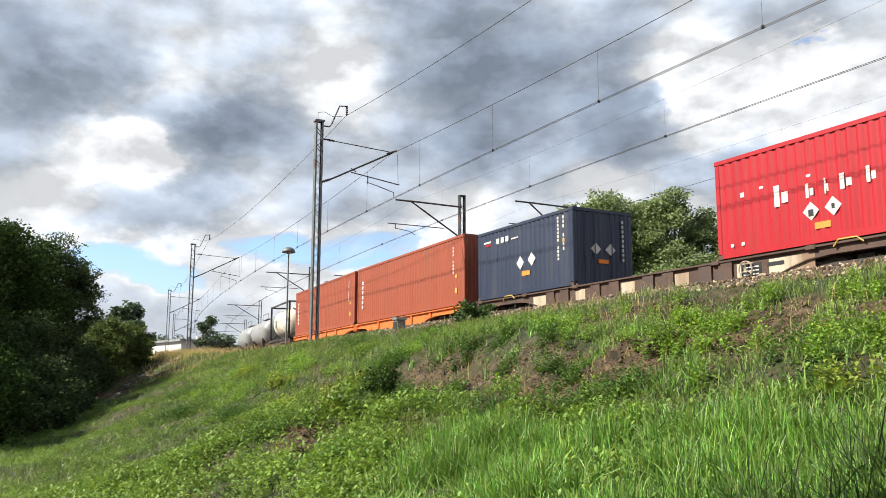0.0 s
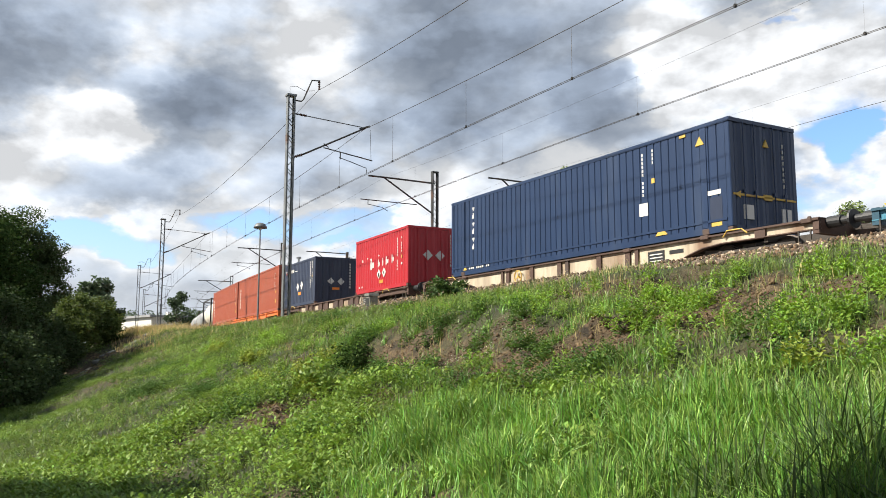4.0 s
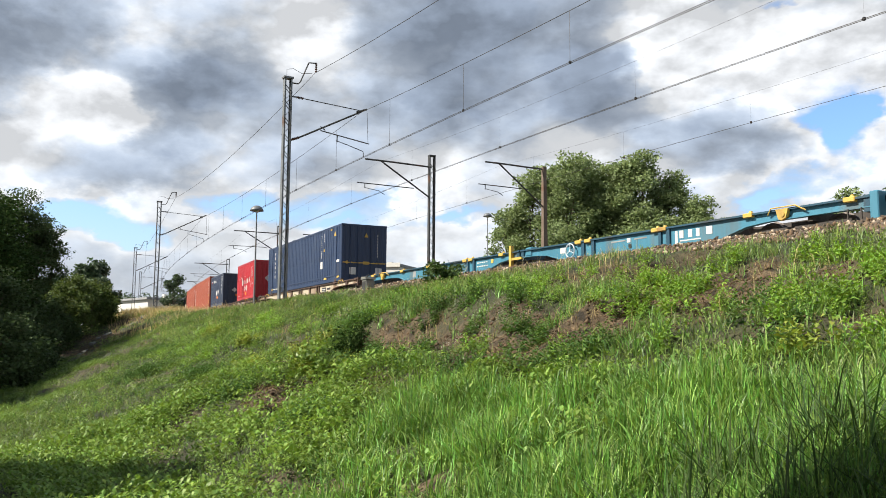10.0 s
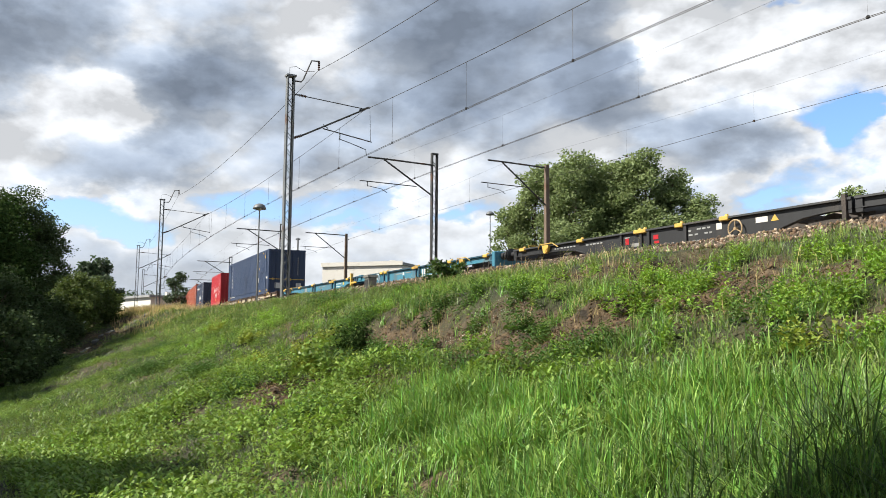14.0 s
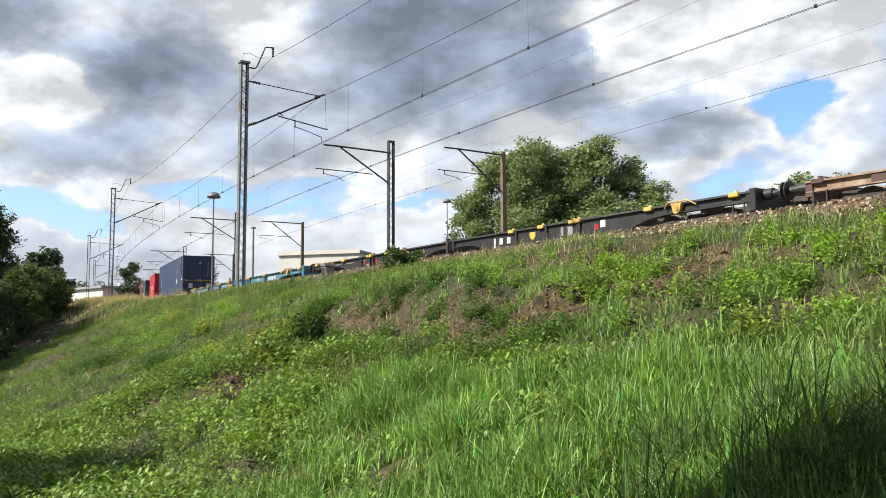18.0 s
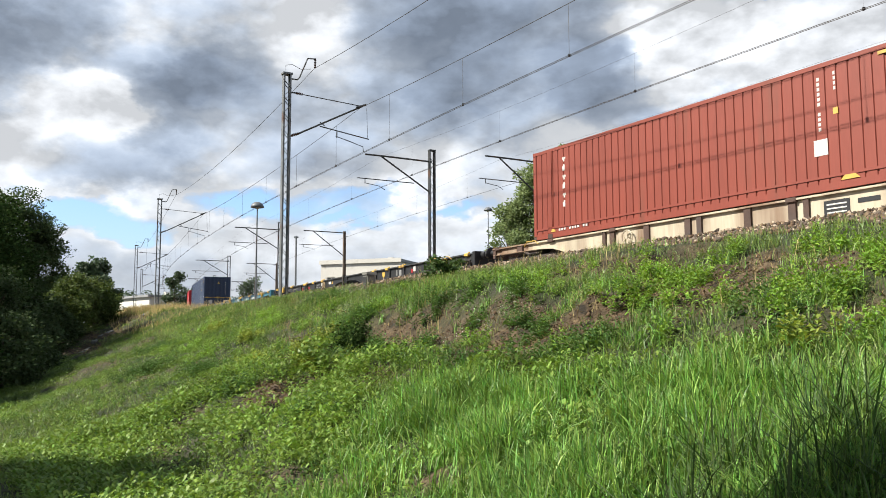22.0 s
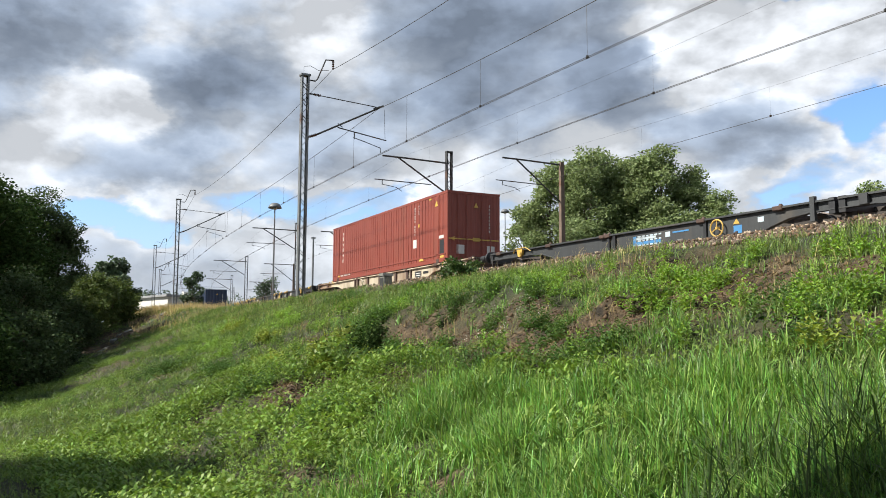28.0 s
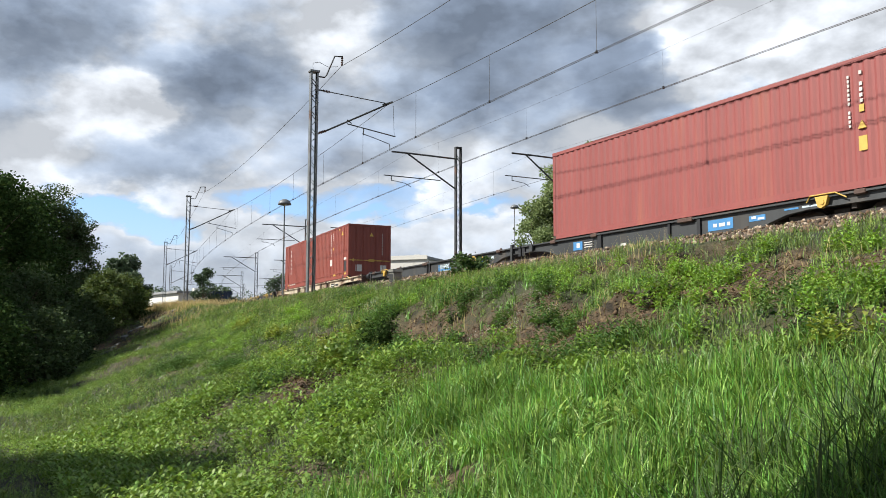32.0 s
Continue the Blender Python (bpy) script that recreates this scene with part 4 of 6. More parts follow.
    for q, paint, lab in ((5.41, "blue_paint", "royal blue forty-five-foot high-cube container with white name bars"),
                          (-66.84, "red_brown_paint", "red-brown forty-five-foot high-cube container with white name bars")):
        c = container("shipping_container", lab, paint, L45, 2.896, True)
        for i in range(6):
            side_mark(c, L45 / 2 - 1.6, 2.46 - i * 0.285, 0.07 if i % 2 else 0.15, 0.2 if i % 2 else 0.07, "white_mark", "name_bar")
            side_mark(c, L45 / 2 - 1.6 + (0.05 if i % 2 else 0), 2.43 - i * 0.285, 0.06, 0.14, "white_mark", "name_block")
        number_column(c, -3.75, 1.35, 2.6, 11, 0.065)
        number_column(c, -4.15, 2.2, 2.65, 4, 0.05)
        side_mark(c, -4.15, 1.75, 0.12, 0.14, "yellow_mark")
        side_mark(c, -3.75, 1.0, 0.34, 0.36, "white_mark", "data_plate")
        side_mark(c, -6.3, 1.05, 0.44, 0.12, "white_mark", "plate")
        side_mark(c, -6.35, 0.62, 0.40, 0.62, "navy_paint" if q > 0 else "black_paint", "patch")
        side_mark(c, -6.35, 0.24, 0.34, 0.1, "yellow_mark", "plate")
        part("hazard_triangle", Build().prism([(-5.75, 2.35), (-6.0 - 0.05, 2.35), (-5.9, 2.58)], W2 - 0.02, W2 + 0.02), "yellow_mark", c)
        side_mark(c, -5.3, 2.72, 0.22, 0.07, "yellow_mark", "plate", 0.01)
        for i in range(11):
            if i not in (3, 8):
                side_mark(c, 5.52 - i * 0.13, 0.24, 0.08, 0.065, "white_mark", "web_bar", 0.006)
        part("lift_mark", Build().prism([(5.95, 0.2), (5.72, 0.2), (5.78, 0.29), (5.88, 0.29)], W2 - 0.02, W2 + 0.012), "yellow_mark", c)
        part("lift_mark", Build().prism([(-4.2, 0.2), (-4.65, 0.2), (-4.55, 0.3), (-4.3, 0.3)], W2 - 0.02, W2 + 0.012), "yellow_mark", c)
        end_mark(c, L45, 0, 0.94, 2.3, 0.05, "yellow_mark", "warning_strip")
        end_mark(c, L45, -0.1, 0.94, 0.3, 0.14, "yellow_mark", "plate")
        part("arrow_head", Build().add([(x, 0.9 + dy, 0.94 + dz) for x in (-L45 / 2 - 0.016, -L45 / 2) for dy, dz in ((0.18, 0), (0, 0.09), (0, -0.09))],
                                       [(0, 1, 2), (5, 4, 3), (0, 3, 4, 1), (1, 4, 5, 2), (2, 5, 3, 0)]), "yellow_mark", c)
        end_mark(c, L45, 0.62, 0.52, 0.34, 0.36, "white_mark", "data_plate")
        end_mark(c, L45, -0.78, 0.52, 0.34, 0.36, "white_mark", "data_plate")
        part("hazard_triangle", Build().add([(x, -0.1 + dy, 2.25 + dz) for x in (-L45 / 2 - 0.012, -L45 / 2 + 0.03) for dy, dz in ((-0.1, 0), (0.1, 0), (0, 0.2))],
                                            [(0, 1, 2), (5, 4, 3), (0, 3, 4, 1), (1, 4, 5, 2), (2, 5, 3, 0)]), "yellow_mark", c)
        for i in range(8):
            end_mark(c, L45, -0.72, 1.3 + i * 0.15, 0.035, 0.09, "white_mark", "number_bar")
        made.append((c, q - L45 / 2, q))
    c = container("shipping_container", "faded red forty-foot high-cube container with yellow plates", "faded_red_paint", L40, 2.896)
    number_column(c, -4.9, 1.35, 2.55, 12, 0.05)
    number_column(c, -5.2, 1.85, 2.6, 6, 0.07)
    side_mark(c, -5.2, 1.75, 0.12, 0.16, "yellow_mark")
    side_mark(c, -5.2, 0.98, 0.2, 0.32, "yellow_mark", "plate")
    part("hazard_triangle", Build().prism([(-5.1, 1.3), (-5.3, 1.3), (-5.2, 1.48)], W2 - 0.02, W2 + 0.01), "yellow_mark", c)
    made.append((c, -99.97 - L40 / 2, -99.97))
    return made


WHEEL_R = 0.46


def wheelset_mesh():
    prof = [(0.0, 0.06), (0.09, 0.06), (0.1, 0.02), (0.36, 0.015), (0.40, 0.055), (WHEEL_R, 0.055), (WHEEL_R, -0.05), (WHEEL_R + 0.03, -0.055),
            (WHEEL_R + 0.03, -0.085), (0.40, -0.085), (0.36, -0.03), (0.1, -0.03), (0.09, -0.085), (0.0, -0.085)]
    n, b = 18, Build()
    for sy in (1, -1):
        vs = [(r * math.cos(2 * math.pi * j / n), sy * (0.76 + y), r * math.sin(2 * math.pi * j / n)) for r, y in prof for j in range(n)]
        b.add(vs, [(i * n + j, i * n + (j + 1) % n, (i + 1) * n + (j + 1) % n, (i + 1) * n + j) for i in range(len(prof) - 1) for j in range(n)])
    b.tube([(0, -1.0, 0), (0, 1.0, 0)], 0.08, 10)
    return b.mesh("wheelset", "wheel_steel", False)


WHEELSET = wheelset_mesh()
ROLLING = []


def bogie(w, x):
    """Two wheelsets in a steel frame; the wheelsets turn, so each is kept to be keyed."""
    frame_b = Build()
    for sy in (1, -1):
        y = sy * 1.0
        frame_b.prism([(x - 1.35, 0.62), (x - 0.5, 0.38), (x + 0.5, 0.38), (x + 1.35, 0.62), (x + 1.35, 0.80), (x + 0.5, 0.72), (x - 0.5, 0.72), (x - 1.35, 0.80)], y - 0.07, y + 0.07)
    frame_b.box(x - 0.2, x + 0.2, -1.0, 1.0, 0.5, 0.82)
    bg = part("bogie", frame_b, "bogie_grime", w)
    for dx in (-0.9, 0.9):
        for sy in (1, -1):
            part("axle_box", Build().box(x + dx - 0.16, x + dx + 0.16, *sorted((sy * 0.93, sy * 1.13)), 0.32, 0.64, 0.03), "bogie_grime", bg)
        ob = part("wheelset", WHEELSET, None, bg)
        ob.matrix_basis = pose(x + dx, 0, WHEEL_R)
        ROLLING.append((ob, x + dx))


def brake_wheel(w, x, z, material):
    n, r = 20, 0.21
    b = Build().tube([(x + r * math.cos(2 * math.pi * j / n), 1.27, z + r * math.sin(2 * math.pi * j / n)) for j in range(n)], 0.02, 6, closed=True)
    for k in range(3):
        a = math.pi / 2 + k * 2 * math.pi / 3
        b.tube([(x, 1.27, z), (x + r * math.cos(a), 1.27, z + r * math.sin(a))], 0.014, 5)
    b.tube([(x, 1.2, z), (x, 1.29, z)], 0.04, 8)
    part("brake_wheel", b, material, w)


def wagon(length, body, bracket, label, bogies, buffers=(True, True), pads=(), ribs=(), deep=0.50, pad_paint="yellow_mark", flange=None, arcs=(), crown=None):
    """A skeletal container wagon. Origin on the rails under its middle; x forwards, y to the camera's side."""
    w = thing("container_wagon", label, "freight wagon", "wagons of the train")
    h2 = length / 2
    top, ends = 1.10, 0.90
    # side sills, deep between the bogies and shallow over them
    xs = sorted(list(bogies) + list(arcs))
    low = [(-h2, ends)]
    for x in xs:
        lo, hi = x - 1.9, x + 1.9
        if lo > -h2 + 0.4:
            low += [(lo - 0.7, deep), (lo - 0.3, deep + 0.08), (lo + 0.1, deep + 0.22), (lo + 0.6, ends - 0.05), (lo + 1.2, ends)]
        if hi < h2 - 0.4:
            low += [(hi - 1.2, ends), (hi - 0.6, ends - 0.05), (hi - 0.1, deep + 0.22), (hi + 0.3, deep + 0.08), (hi + 0.7, deep)]
    low += [(h2, ends)]
    clean = [low[0]]
    for p in low[1:]:
        if p[0] > clean[-1][0] + 0.01:
            clean.append(p)
    poly = [(h2, top)] + [(-h2, top)] + clean
    for sy in (1, -1):
        y0, y1 = sorted((sy * 1.14, sy * 1.17))
        sill = part("side_sill", Build().prism(poly, y0, y1), body, w)
        f0, f1 = sorted((sy * 1.0, sy * 1.25))
        part("top_flange", Build().box(-h2, h2, f0, f1, top - 0.005, top + 0.04), crown or flange or body, sill)
        fb = Build()
        for (xa, za), (xb, zb) in zip(clean[:-1], clean[1:]):
            fb.beam((xa, sy * 1.15, za), (xb, sy * 1.15, zb), 0.16, 0.025)
        part("bottom_flange", fb, flange or body, sill)
        for x, rw in ribs:
            zb = np.interp(x, [p[0] for p in clean], [p[1] for p in clean])
            part("rib", Build().box(x - rw / 2, x + rw / 2, *sorted((sy * 1.17, sy * 1.225)), float(zb) - 0.01, top), bracket, sill)
        for x in pads:
            part("spigot_pad", Build().box(x - 0.14, x + 0.14, *sorted((sy * 0.98, sy * 1.27)), top - 0.05, top + 0.06, 0.015).tube([(x, sy * 1.13, top + 0.06), (x, sy * 1.13, top + 0.12)], [0.06, 0.035], 8), pad_paint, w)
    b = Build()
    for x in np.arange(-h2 + 1.5, h2 - 1.0, 2.4):
        b.box(float(x) - 0.06, float(x) + 0.06, -1.14, 1.14, 0.78, 1.0)
    b.box(-h2, h2, -0.2, 0.2, 0.72, 0.98)
    part("underframe", b, "bogie_grime", w)
    for sx, has in ((1, buffers[0]), (-1, buffers[1])):
        x0, x1 = sorted((sx * h2, sx * (h2 - 0.16)))
        part("headstock", Build().box(x0, x1, -1.22, 1.22, 0.80, 1.16), bracket, w)
        if has:
            for sy in (1, -1):
                part("buffer", Build().tube([(sx * h2, sy * 0.875, 1.06), (sx * (h2 + 0.34), sy * 0.875, 1.06), (sx * (h2 + 0.35), sy * 0.875, 1.06), (sx * (h2 + 0.58), sy * 0.875, 1.06),
                                             (sx * (h2 + 0.59), sy * 0.875, 1.06), (sx * (h2 + 0.63), sy * 0.875, 1.06)], [0.13, 0.13, 0.09, 0.09, 0.22, 0.21], 14), "black_paint", w)
            part("drawgear", Build().beam((sx * h2, 0, 1.02), (sx * (h2 + 0.62), 0, 0.98), 0.09, 0.12), "bogie_grime", w)
            part("end_handrail", Build().tube([(sx * (h2 - 0.05), 0.55, 1.16), (sx * (h2 + 0.1), 0.55, 1.34), (sx * (h2 + 0.1), -0.1, 1.36), (sx * (h2 - 0.05), -0.2, 1.16)], 0.016, 5), pad_paint, w)
            part("lift_step", Build().box(sx * (h2 - 0.35) - 0.17, sx * (h2 - 0.35) + 0.17, 1.2, 1.3, 0.46, 0.49).box(sx * (h2 - 0.35) - 0.17, sx * (h2 - 0.35) - 0.14, 1.24, 1.27, 0.46, 0.9)
                 .box(sx * (h2 - 0.35) + 0.14, sx * (h2 - 0.35) + 0.17, 1.24, 1.27, 0.46, 0.9), "bogie_grime", w)
    for x in bogies:
        bogie(w, x)
    return w


def lever(w, x, paint):
    """A brake changeover box under the flange, with its bent handle rising over it."""
    part("lever_box", Build().prism([(x - 0.17, 1.13), (x + 0.17, 1.13), (x + 0.1, 0.9), (x + 0.02, 0.86), (x - 0.1, 0.92)], 1.19, 1.29).tube([(x - 0.02, 1.28, 1.0), (x - 0.02, 1.31, 1.0)], 0.06, 10), paint, w)
    part("lever", Build().tube([(x + 0.42, 1.24, 1.04), (x + 0.3, 1.28, 1.17), (x - 0.35, 1.28, 1.17), (x - 0.6, 1.24, 1.03)], 0.016, 6), paint, w)


def sill_mark(w, x, z, wd, ht, paint, name="sill_plate"):
    return part(name, Build().box(x - wd / 2, x + wd / 2, 1.155, 1.178, z - ht / 2, z + ht / 2), paint, w)


def word_bars(w, x, z, wd, paint):
    """A line of unreadable small print as short bars."""
    n = max(2, int(wd / 0.15))
    for i in range(n):
        sill_mark(w, x - wd / 2 + (i + 0.5) * wd / n, z, wd / n * (0.55 + 0.25 * ((i * 7) % 3) / 2), 0.04, paint, "name_bar")


def build_wagons():
    made = []

    def put(w, q0, q1, bogies):
        made.append((w, (q0 + q1) / 2, q0, q1, bogies))
        return w

    # orange pair under the forty-foot boxes
    for q0, q1, bg, bf in ((53.6, 41.0, [4.2], (True, False)), (40.9, 28.45, [-4.2, 6.1], (False, True))):
        w = wagon(q0 - q1, "wagon_orange", "wagon_orange", "bright orange steel container wagon, half an articulated pair", bg, bf, (-5.9, 5.9), [(x, 0.12) for x in (-3, -1, 1, 3)], pad_paint="wagon_orange", arcs=(-6.4,) if len(bg) == 1 else ())
        put(w, q0, q1, bg)
    # cream wagons of the sixty-foot kind
    for q0, q1, loaded in ((27.45, 9.0, 0), (7.7, -10.7, 1), (-64.44, -82.83, 2)):
        ribs = [(-7.6, 0.3), (-3.37, 0.14), (-3.0, 0.2), (-1.75, 0.2), (-0.23, 0.16), (0.16, 0.2), (1.66, 0.2), (3.05, 0.2), (3.4, 0.14), (7.6, 0.3)] if loaded else [(x, 0.45) for x in (-3.3, -2.6, -1.2, -0.4, 1.1, 2.0, 3.6, 4.4)]
        w = wagon(q0 - q1, "cream_paint" if loaded else "brown_steel", "brown_steel", "cream steel container wagon with rusty brown brackets" if loaded else "rusty brown container wagon with cream sill panels", [7.1, -7.1], (True, True), (-8.9, -5.9, -3.0, 3.0, 5.9, 8.9), ribs, pad_paint="brown_steel", flange="cream_paint" if loaded == 2 else "brown_steel")
        if not loaded:
            for x, wd in ((-5.3, 1.3), (-3.9, 0.5), (-1.7, 0.55), (0.5, 0.6), (2.8, 0.5), (5.0, 0.9)):
                sill_mark(w, x, 0.79, wd, 0.42, "cream_paint", "sill_panel")
        brake_wheel(w, -4.0 if not loaded else 2.37, 0.82, "cream_paint" if loaded != 1 else "yellow_mark")
        sill_mark(w, -4.1, 0.8, 0.62, 0.34, "black_paint", "data_panel").location.y = 0.004
        for i in range(3):
            sill_mark(w, -4.1, 0.70 + i * 0.09, 0.48, 0.03, "white_mark", "data_bar").location.y = 0.008
        sill_mark(w, -4.85, 0.88, 0.5, 0.1, "black_paint", "name_bar").location.y = 0.004
        for x in (-6.9, 6.9):
            part("yellow_lever", Build().tube([(x - 0.35, 1.24, 1.06), (x - 0.2, 1.26, 1.18), (x + 0.25, 1.26, 1.18), (x + 0.4, 1.24, 1.04)], 0.018, 6), "yellow_mark", w)
        put(w, q0, q1, [7.1, -7.1])
    # sky-blue, black and slate articulated pairs; places along the train in metres from its zero mark
    def half(q0, q1, body, label, bogies, ends, arcs, pads, ribs, pad, rib):
        m = (q0 + q1) / 2
        w = wagon(q0 - q1, body, rib, label, bogies, ends, [p - m for p in pads], [(r - m, wd) for r, wd in ribs], pad_paint=pad, arcs=arcs, crown="slate_paint" if body != "cyan_paint" else "cyan_in_shade")
        put(w, q0 - (0 if ends[0] else 0.05), q1 + (0 if ends[1] else 0.05), bogies)
        return w, m

    def marks(w, m, rows):
        for q, z, wd, ht, paint, name in rows:
            sill_mark(w, q - m, z, wd, ht, paint, name)

    # ribs and top flange take the shade-darkened cyan, the sills the plain one
    label = "sky-blue steel container wagon with yellow pads, half an articulated pair"
    w, m = half(-11.9, -24.3, "cyan_paint", label, [4.3], (True, False), (-6.3,), (-12.4, -15.4, -17.78, -20.71, -21.12, -23.2), [(-17.71, 0.1), (-18.08, 0.1), (-20.87, 0.13), (-21.31, 0.13)], "yellow_mark", "cyan_in_shade")
    marks(w, m, [(-19.1, 0.77, 0.13, 0.12, "black_paint", "recess"), (-16.46, 0.9, 0.28, 0.24, "dim_mark", "data_plate"), (-22.52, 0.94, 0.16, 0.13, "yellow_mark", "warning_plate")])
    for q, z, wd in ((-21.85, 0.95, 0.75), (-21.85, 0.82, 0.8), (-19.2, 0.95, 1.0), (-19.0, 0.88, 0.7)):
        word_bars(w, q - m, z, wd, "white_mark" if q < -20 else "dim_mark")
    lever(w, 4.6, "yellow_mark")
    part("joint_post", Build().box(-23.9 - m, -23.78 - m, 1.18, 1.3, 0.62, 1.34).box(-24.5 - m, -23.9 - m, 1.2, 1.28, 0.84, 0.92), "yellow_mark", w)
    part("hinge_box", Build().box(-24.95 - m, -24.62 - m, 0.9, 1.2, 0.92, 1.2, 0.02), "cyan_paint", w)
    w, m = half(-24.3, -36.74, "cyan_paint", label, [6.12, -4.32], (False, True), (), (-27.29, -27.73, -30.53, -30.80, -33.62, -36.27), [(-27.48, 0.13), (-27.94, 0.13), (-30.68, 0.1), (-30.98, 0.12)], "yellow_mark", "cyan_in_shade")
    marks(w, m, [(-26.5, 0.93, 0.3, 0.17, "white_mark", "plate"), (-29.43, 0.95, 0.14, 0.12, "white_mark", "emblem"), (-29.48, 0.78, 0.12, 0.12, "black_paint", "recess"), (-29.0, 0.96, 0.6, 0.04, "dim_mark", "name_bar"), (-29.9, 0.96, 0.5, 0.04, "dim_mark", "name_bar"),
                 (-31.24, 0.83, 0.09, 0.34, "white_mark", "logo_bar"), (-31.42, 0.9, 0.14, 0.2, "white_mark", "logo_block"), (-31.72, 0.9, 0.14, 0.2, "white_mark", "logo_block"), (-31.98, 0.9, 0.12, 0.2, "white_mark", "logo_block"),
                 (-31.72, 0.73, 0.7, 0.03, "white_mark", "name_bar"), (-32.36, 0.91, 0.2, 0.2, "white_mark", "plate")])
    brake_wheel(w, -26.94 - m, 0.88, "pale_mark")
    lever(w, -34.61 - m, "yellow_mark")
    part("end_bolster", Build().box(-36.92 - m, -36.72 - m, -1.24, 1.24, 0.62, 1.22, 0.02), "cyan_paint", w)
    label = "black steel container wagon with yellow pads, half an articulated pair"
    w, m = half(-38.1, -50.6, "black_paint", label, [4.35], (True, False), (-6.35,), (-38.6, -41.6, -44.1, -44.3, -45.66, -47.16), [(-43.4, 0.08), (-44.2, 0.1), (-44.5, 0.1), (-45.85, 0.1)], "yellow_mark", "black_paint")
    marks(w, m, [(-43.62, 0.88, 0.14, 0.17, "bright_red_paint", "red_mark"), (-43.62, 0.99, 0.2, 0.03, "dim_mark", "name_bar"), (-44.75, 0.9, 0.18, 0.12, "bright_red_paint", "red_mark"), (-44.78, 0.76, 0.18, 0.07, "bright_red_paint", "red_mark"),
                 (-43.95, 0.76, 0.3, 0.1, "dim_mark", "plate"), (-46.95, 0.94, 0.17, 0.16, "white_mark", "plate"), (-48.24, 0.95, 0.34, 0.13, "white_mark", "plate")])
    for q, z, wd in ((-45.9, 0.93, 0.3), (-46.45, 0.95, 0.5), (-46.1, 0.82, 0.4), (-46.6, 0.82, 0.3), (-46.2, 0.65, 0.6), (-40.8, 0.98, 1.1), (-42.2, 0.96, 0.8), (-45.3, 0.67, 0.3)):
        word_bars(w, q - m, z, wd, "dim_mark")
    part("warning_triangle", Build().prism([(-48.72 - m, 0.88), (-48.5 - m, 0.88), (-48.61 - m, 1.04)], 1.155, 1.178), "yellow_mark", w)
    brake_wheel(w, -47.53 - m, 0.81, "tan_mark")
    lever(w, -39.93 - m, "yellow_mark")
    part("joint_post", Build().box(-50.5 - m, -50.4 - m, 1.18, 1.28, 0.66, 1.22), "bogie_grime", w)
    w, m = half(-50.6, -63.1, "black_paint", label, [6.15, -4.35], (False, True), (), (-54.05, -55.53, -56.95, -57.15, -59.9, -62.6), [(-54.27, 0.1), (-55.75, 0.1), (-57.2, 0.14)], "yellow_mark", "black_paint")
    part("emblem", Build().prism([(-55.2 - m, 1.0), (-54.92 - m, 1.0), (-54.92 - m, 0.86), (-55.06 - m, 0.74), (-55.2 - m, 0.86)], 1.155, 1.178), "yellow_mark", w, "small yellow shield-shaped emblem")
    marks(w, m, [(-56.44, 0.88, 0.12, 0.26, "dim_mark", "data_bar"), (-56.8, 0.86, 0.22, 0.26, "dim_mark", "data_plate"), (-57.92, 0.86, 0.13, 0.16, "bright_red_paint", "red_mark"), (-58.16, 0.93, 0.2, 0.2, "white_mark", "plate"),
                 (-53.85, 0.86, 0.18, 0.2, "white_mark", "logo_block"), (-53.45, 0.86, 0.18, 0.2, "white_mark", "logo_block"), (-53.1, 0.82, 0.09, 0.32, "white_mark", "logo_bar")])
    word_bars(w, -55.1 - m, 0.61, 0.9, "yellow_mark")
    lever(w, -60.9 - m, "yellow_mark")
    part("end_bolster", Build().box(-63.2 - m, -63.02 - m, -1.24, 1.24, 0.66, 1.2, 0.02), "black_paint", w)
    label = "dark slate container wagon with blue panels, half an articulated pair"
    w, m = half(-83.95, -98.1, "slate_paint", label, [5.17], (True, False), (-7.17,), (-84.5, -87.5, -90.25, -90.45, -94.19, -96.6), [(-90.49, 0.12), (-90.75, 0.12), (-94.3, 0.1)], "brown_steel", "black_paint")
    marks(w, m, [(-91.6, 0.84, 0.12, 0.26, "sky_blue_sign", "blue_mark"), (-92.1, 0.76, 1.1, 0.08, "sky_blue_sign", "blue_mark"), (-92.0, 0.89, 0.9, 0.06, "pale_mark", "name_bar"), (-92.92, 0.9, 0.18, 0.14, "pale_mark", "plate"),
                 (-93.4, 0.93, 0.6, 0.04, "sky_blue_sign", "name_bar"), (-93.37, 0.68, 0.2, 0.08, "dim_mark", "plate"), (-95.34, 0.76, 0.26, 0.2, "sky_blue_sign", "blue_mark"), (-96.05, 0.92, 0.18, 0.12, "pale_mark", "plate")])
    for z in (0.70, 0.83, 0.95):
        word_bars(w, -92.2 - m, z, 1.0, "pale_mark")
    part("warning_triangle", Build().prism([(-95.4 - m, 0.9), (-95.2 - m, 0.9), (-95.3 - m, 1.03)], 1.155, 1.178), "yellow_mark", w)
    brake_wheel(w, -94.75 - m, 0.85, "yellow_mark")
    lever(w, -85.9 - m, "yellow_mark")
    part("joint_post", Build().box(-97.62 - m, -97.5 - m, 1.18, 1.28, 0.68, 1.24), "slate_paint", w)
    part("hinge_box", Build().box(-98.9 - m, -98.7 - m, 1.18, 1.26, 0.9, 1.12), "slate_paint", w)
    w, m = half(-98.1, -112.4, "slate_paint", label, [7.05, -5.25], (False, True), (), (-99.95, -102.08, -105.81, -106.08, -111.13, -111.9), [(-102.31, 0.2), (-105.31, 0.08), (-106.41, 0.12)], "brown_steel", "black_paint")
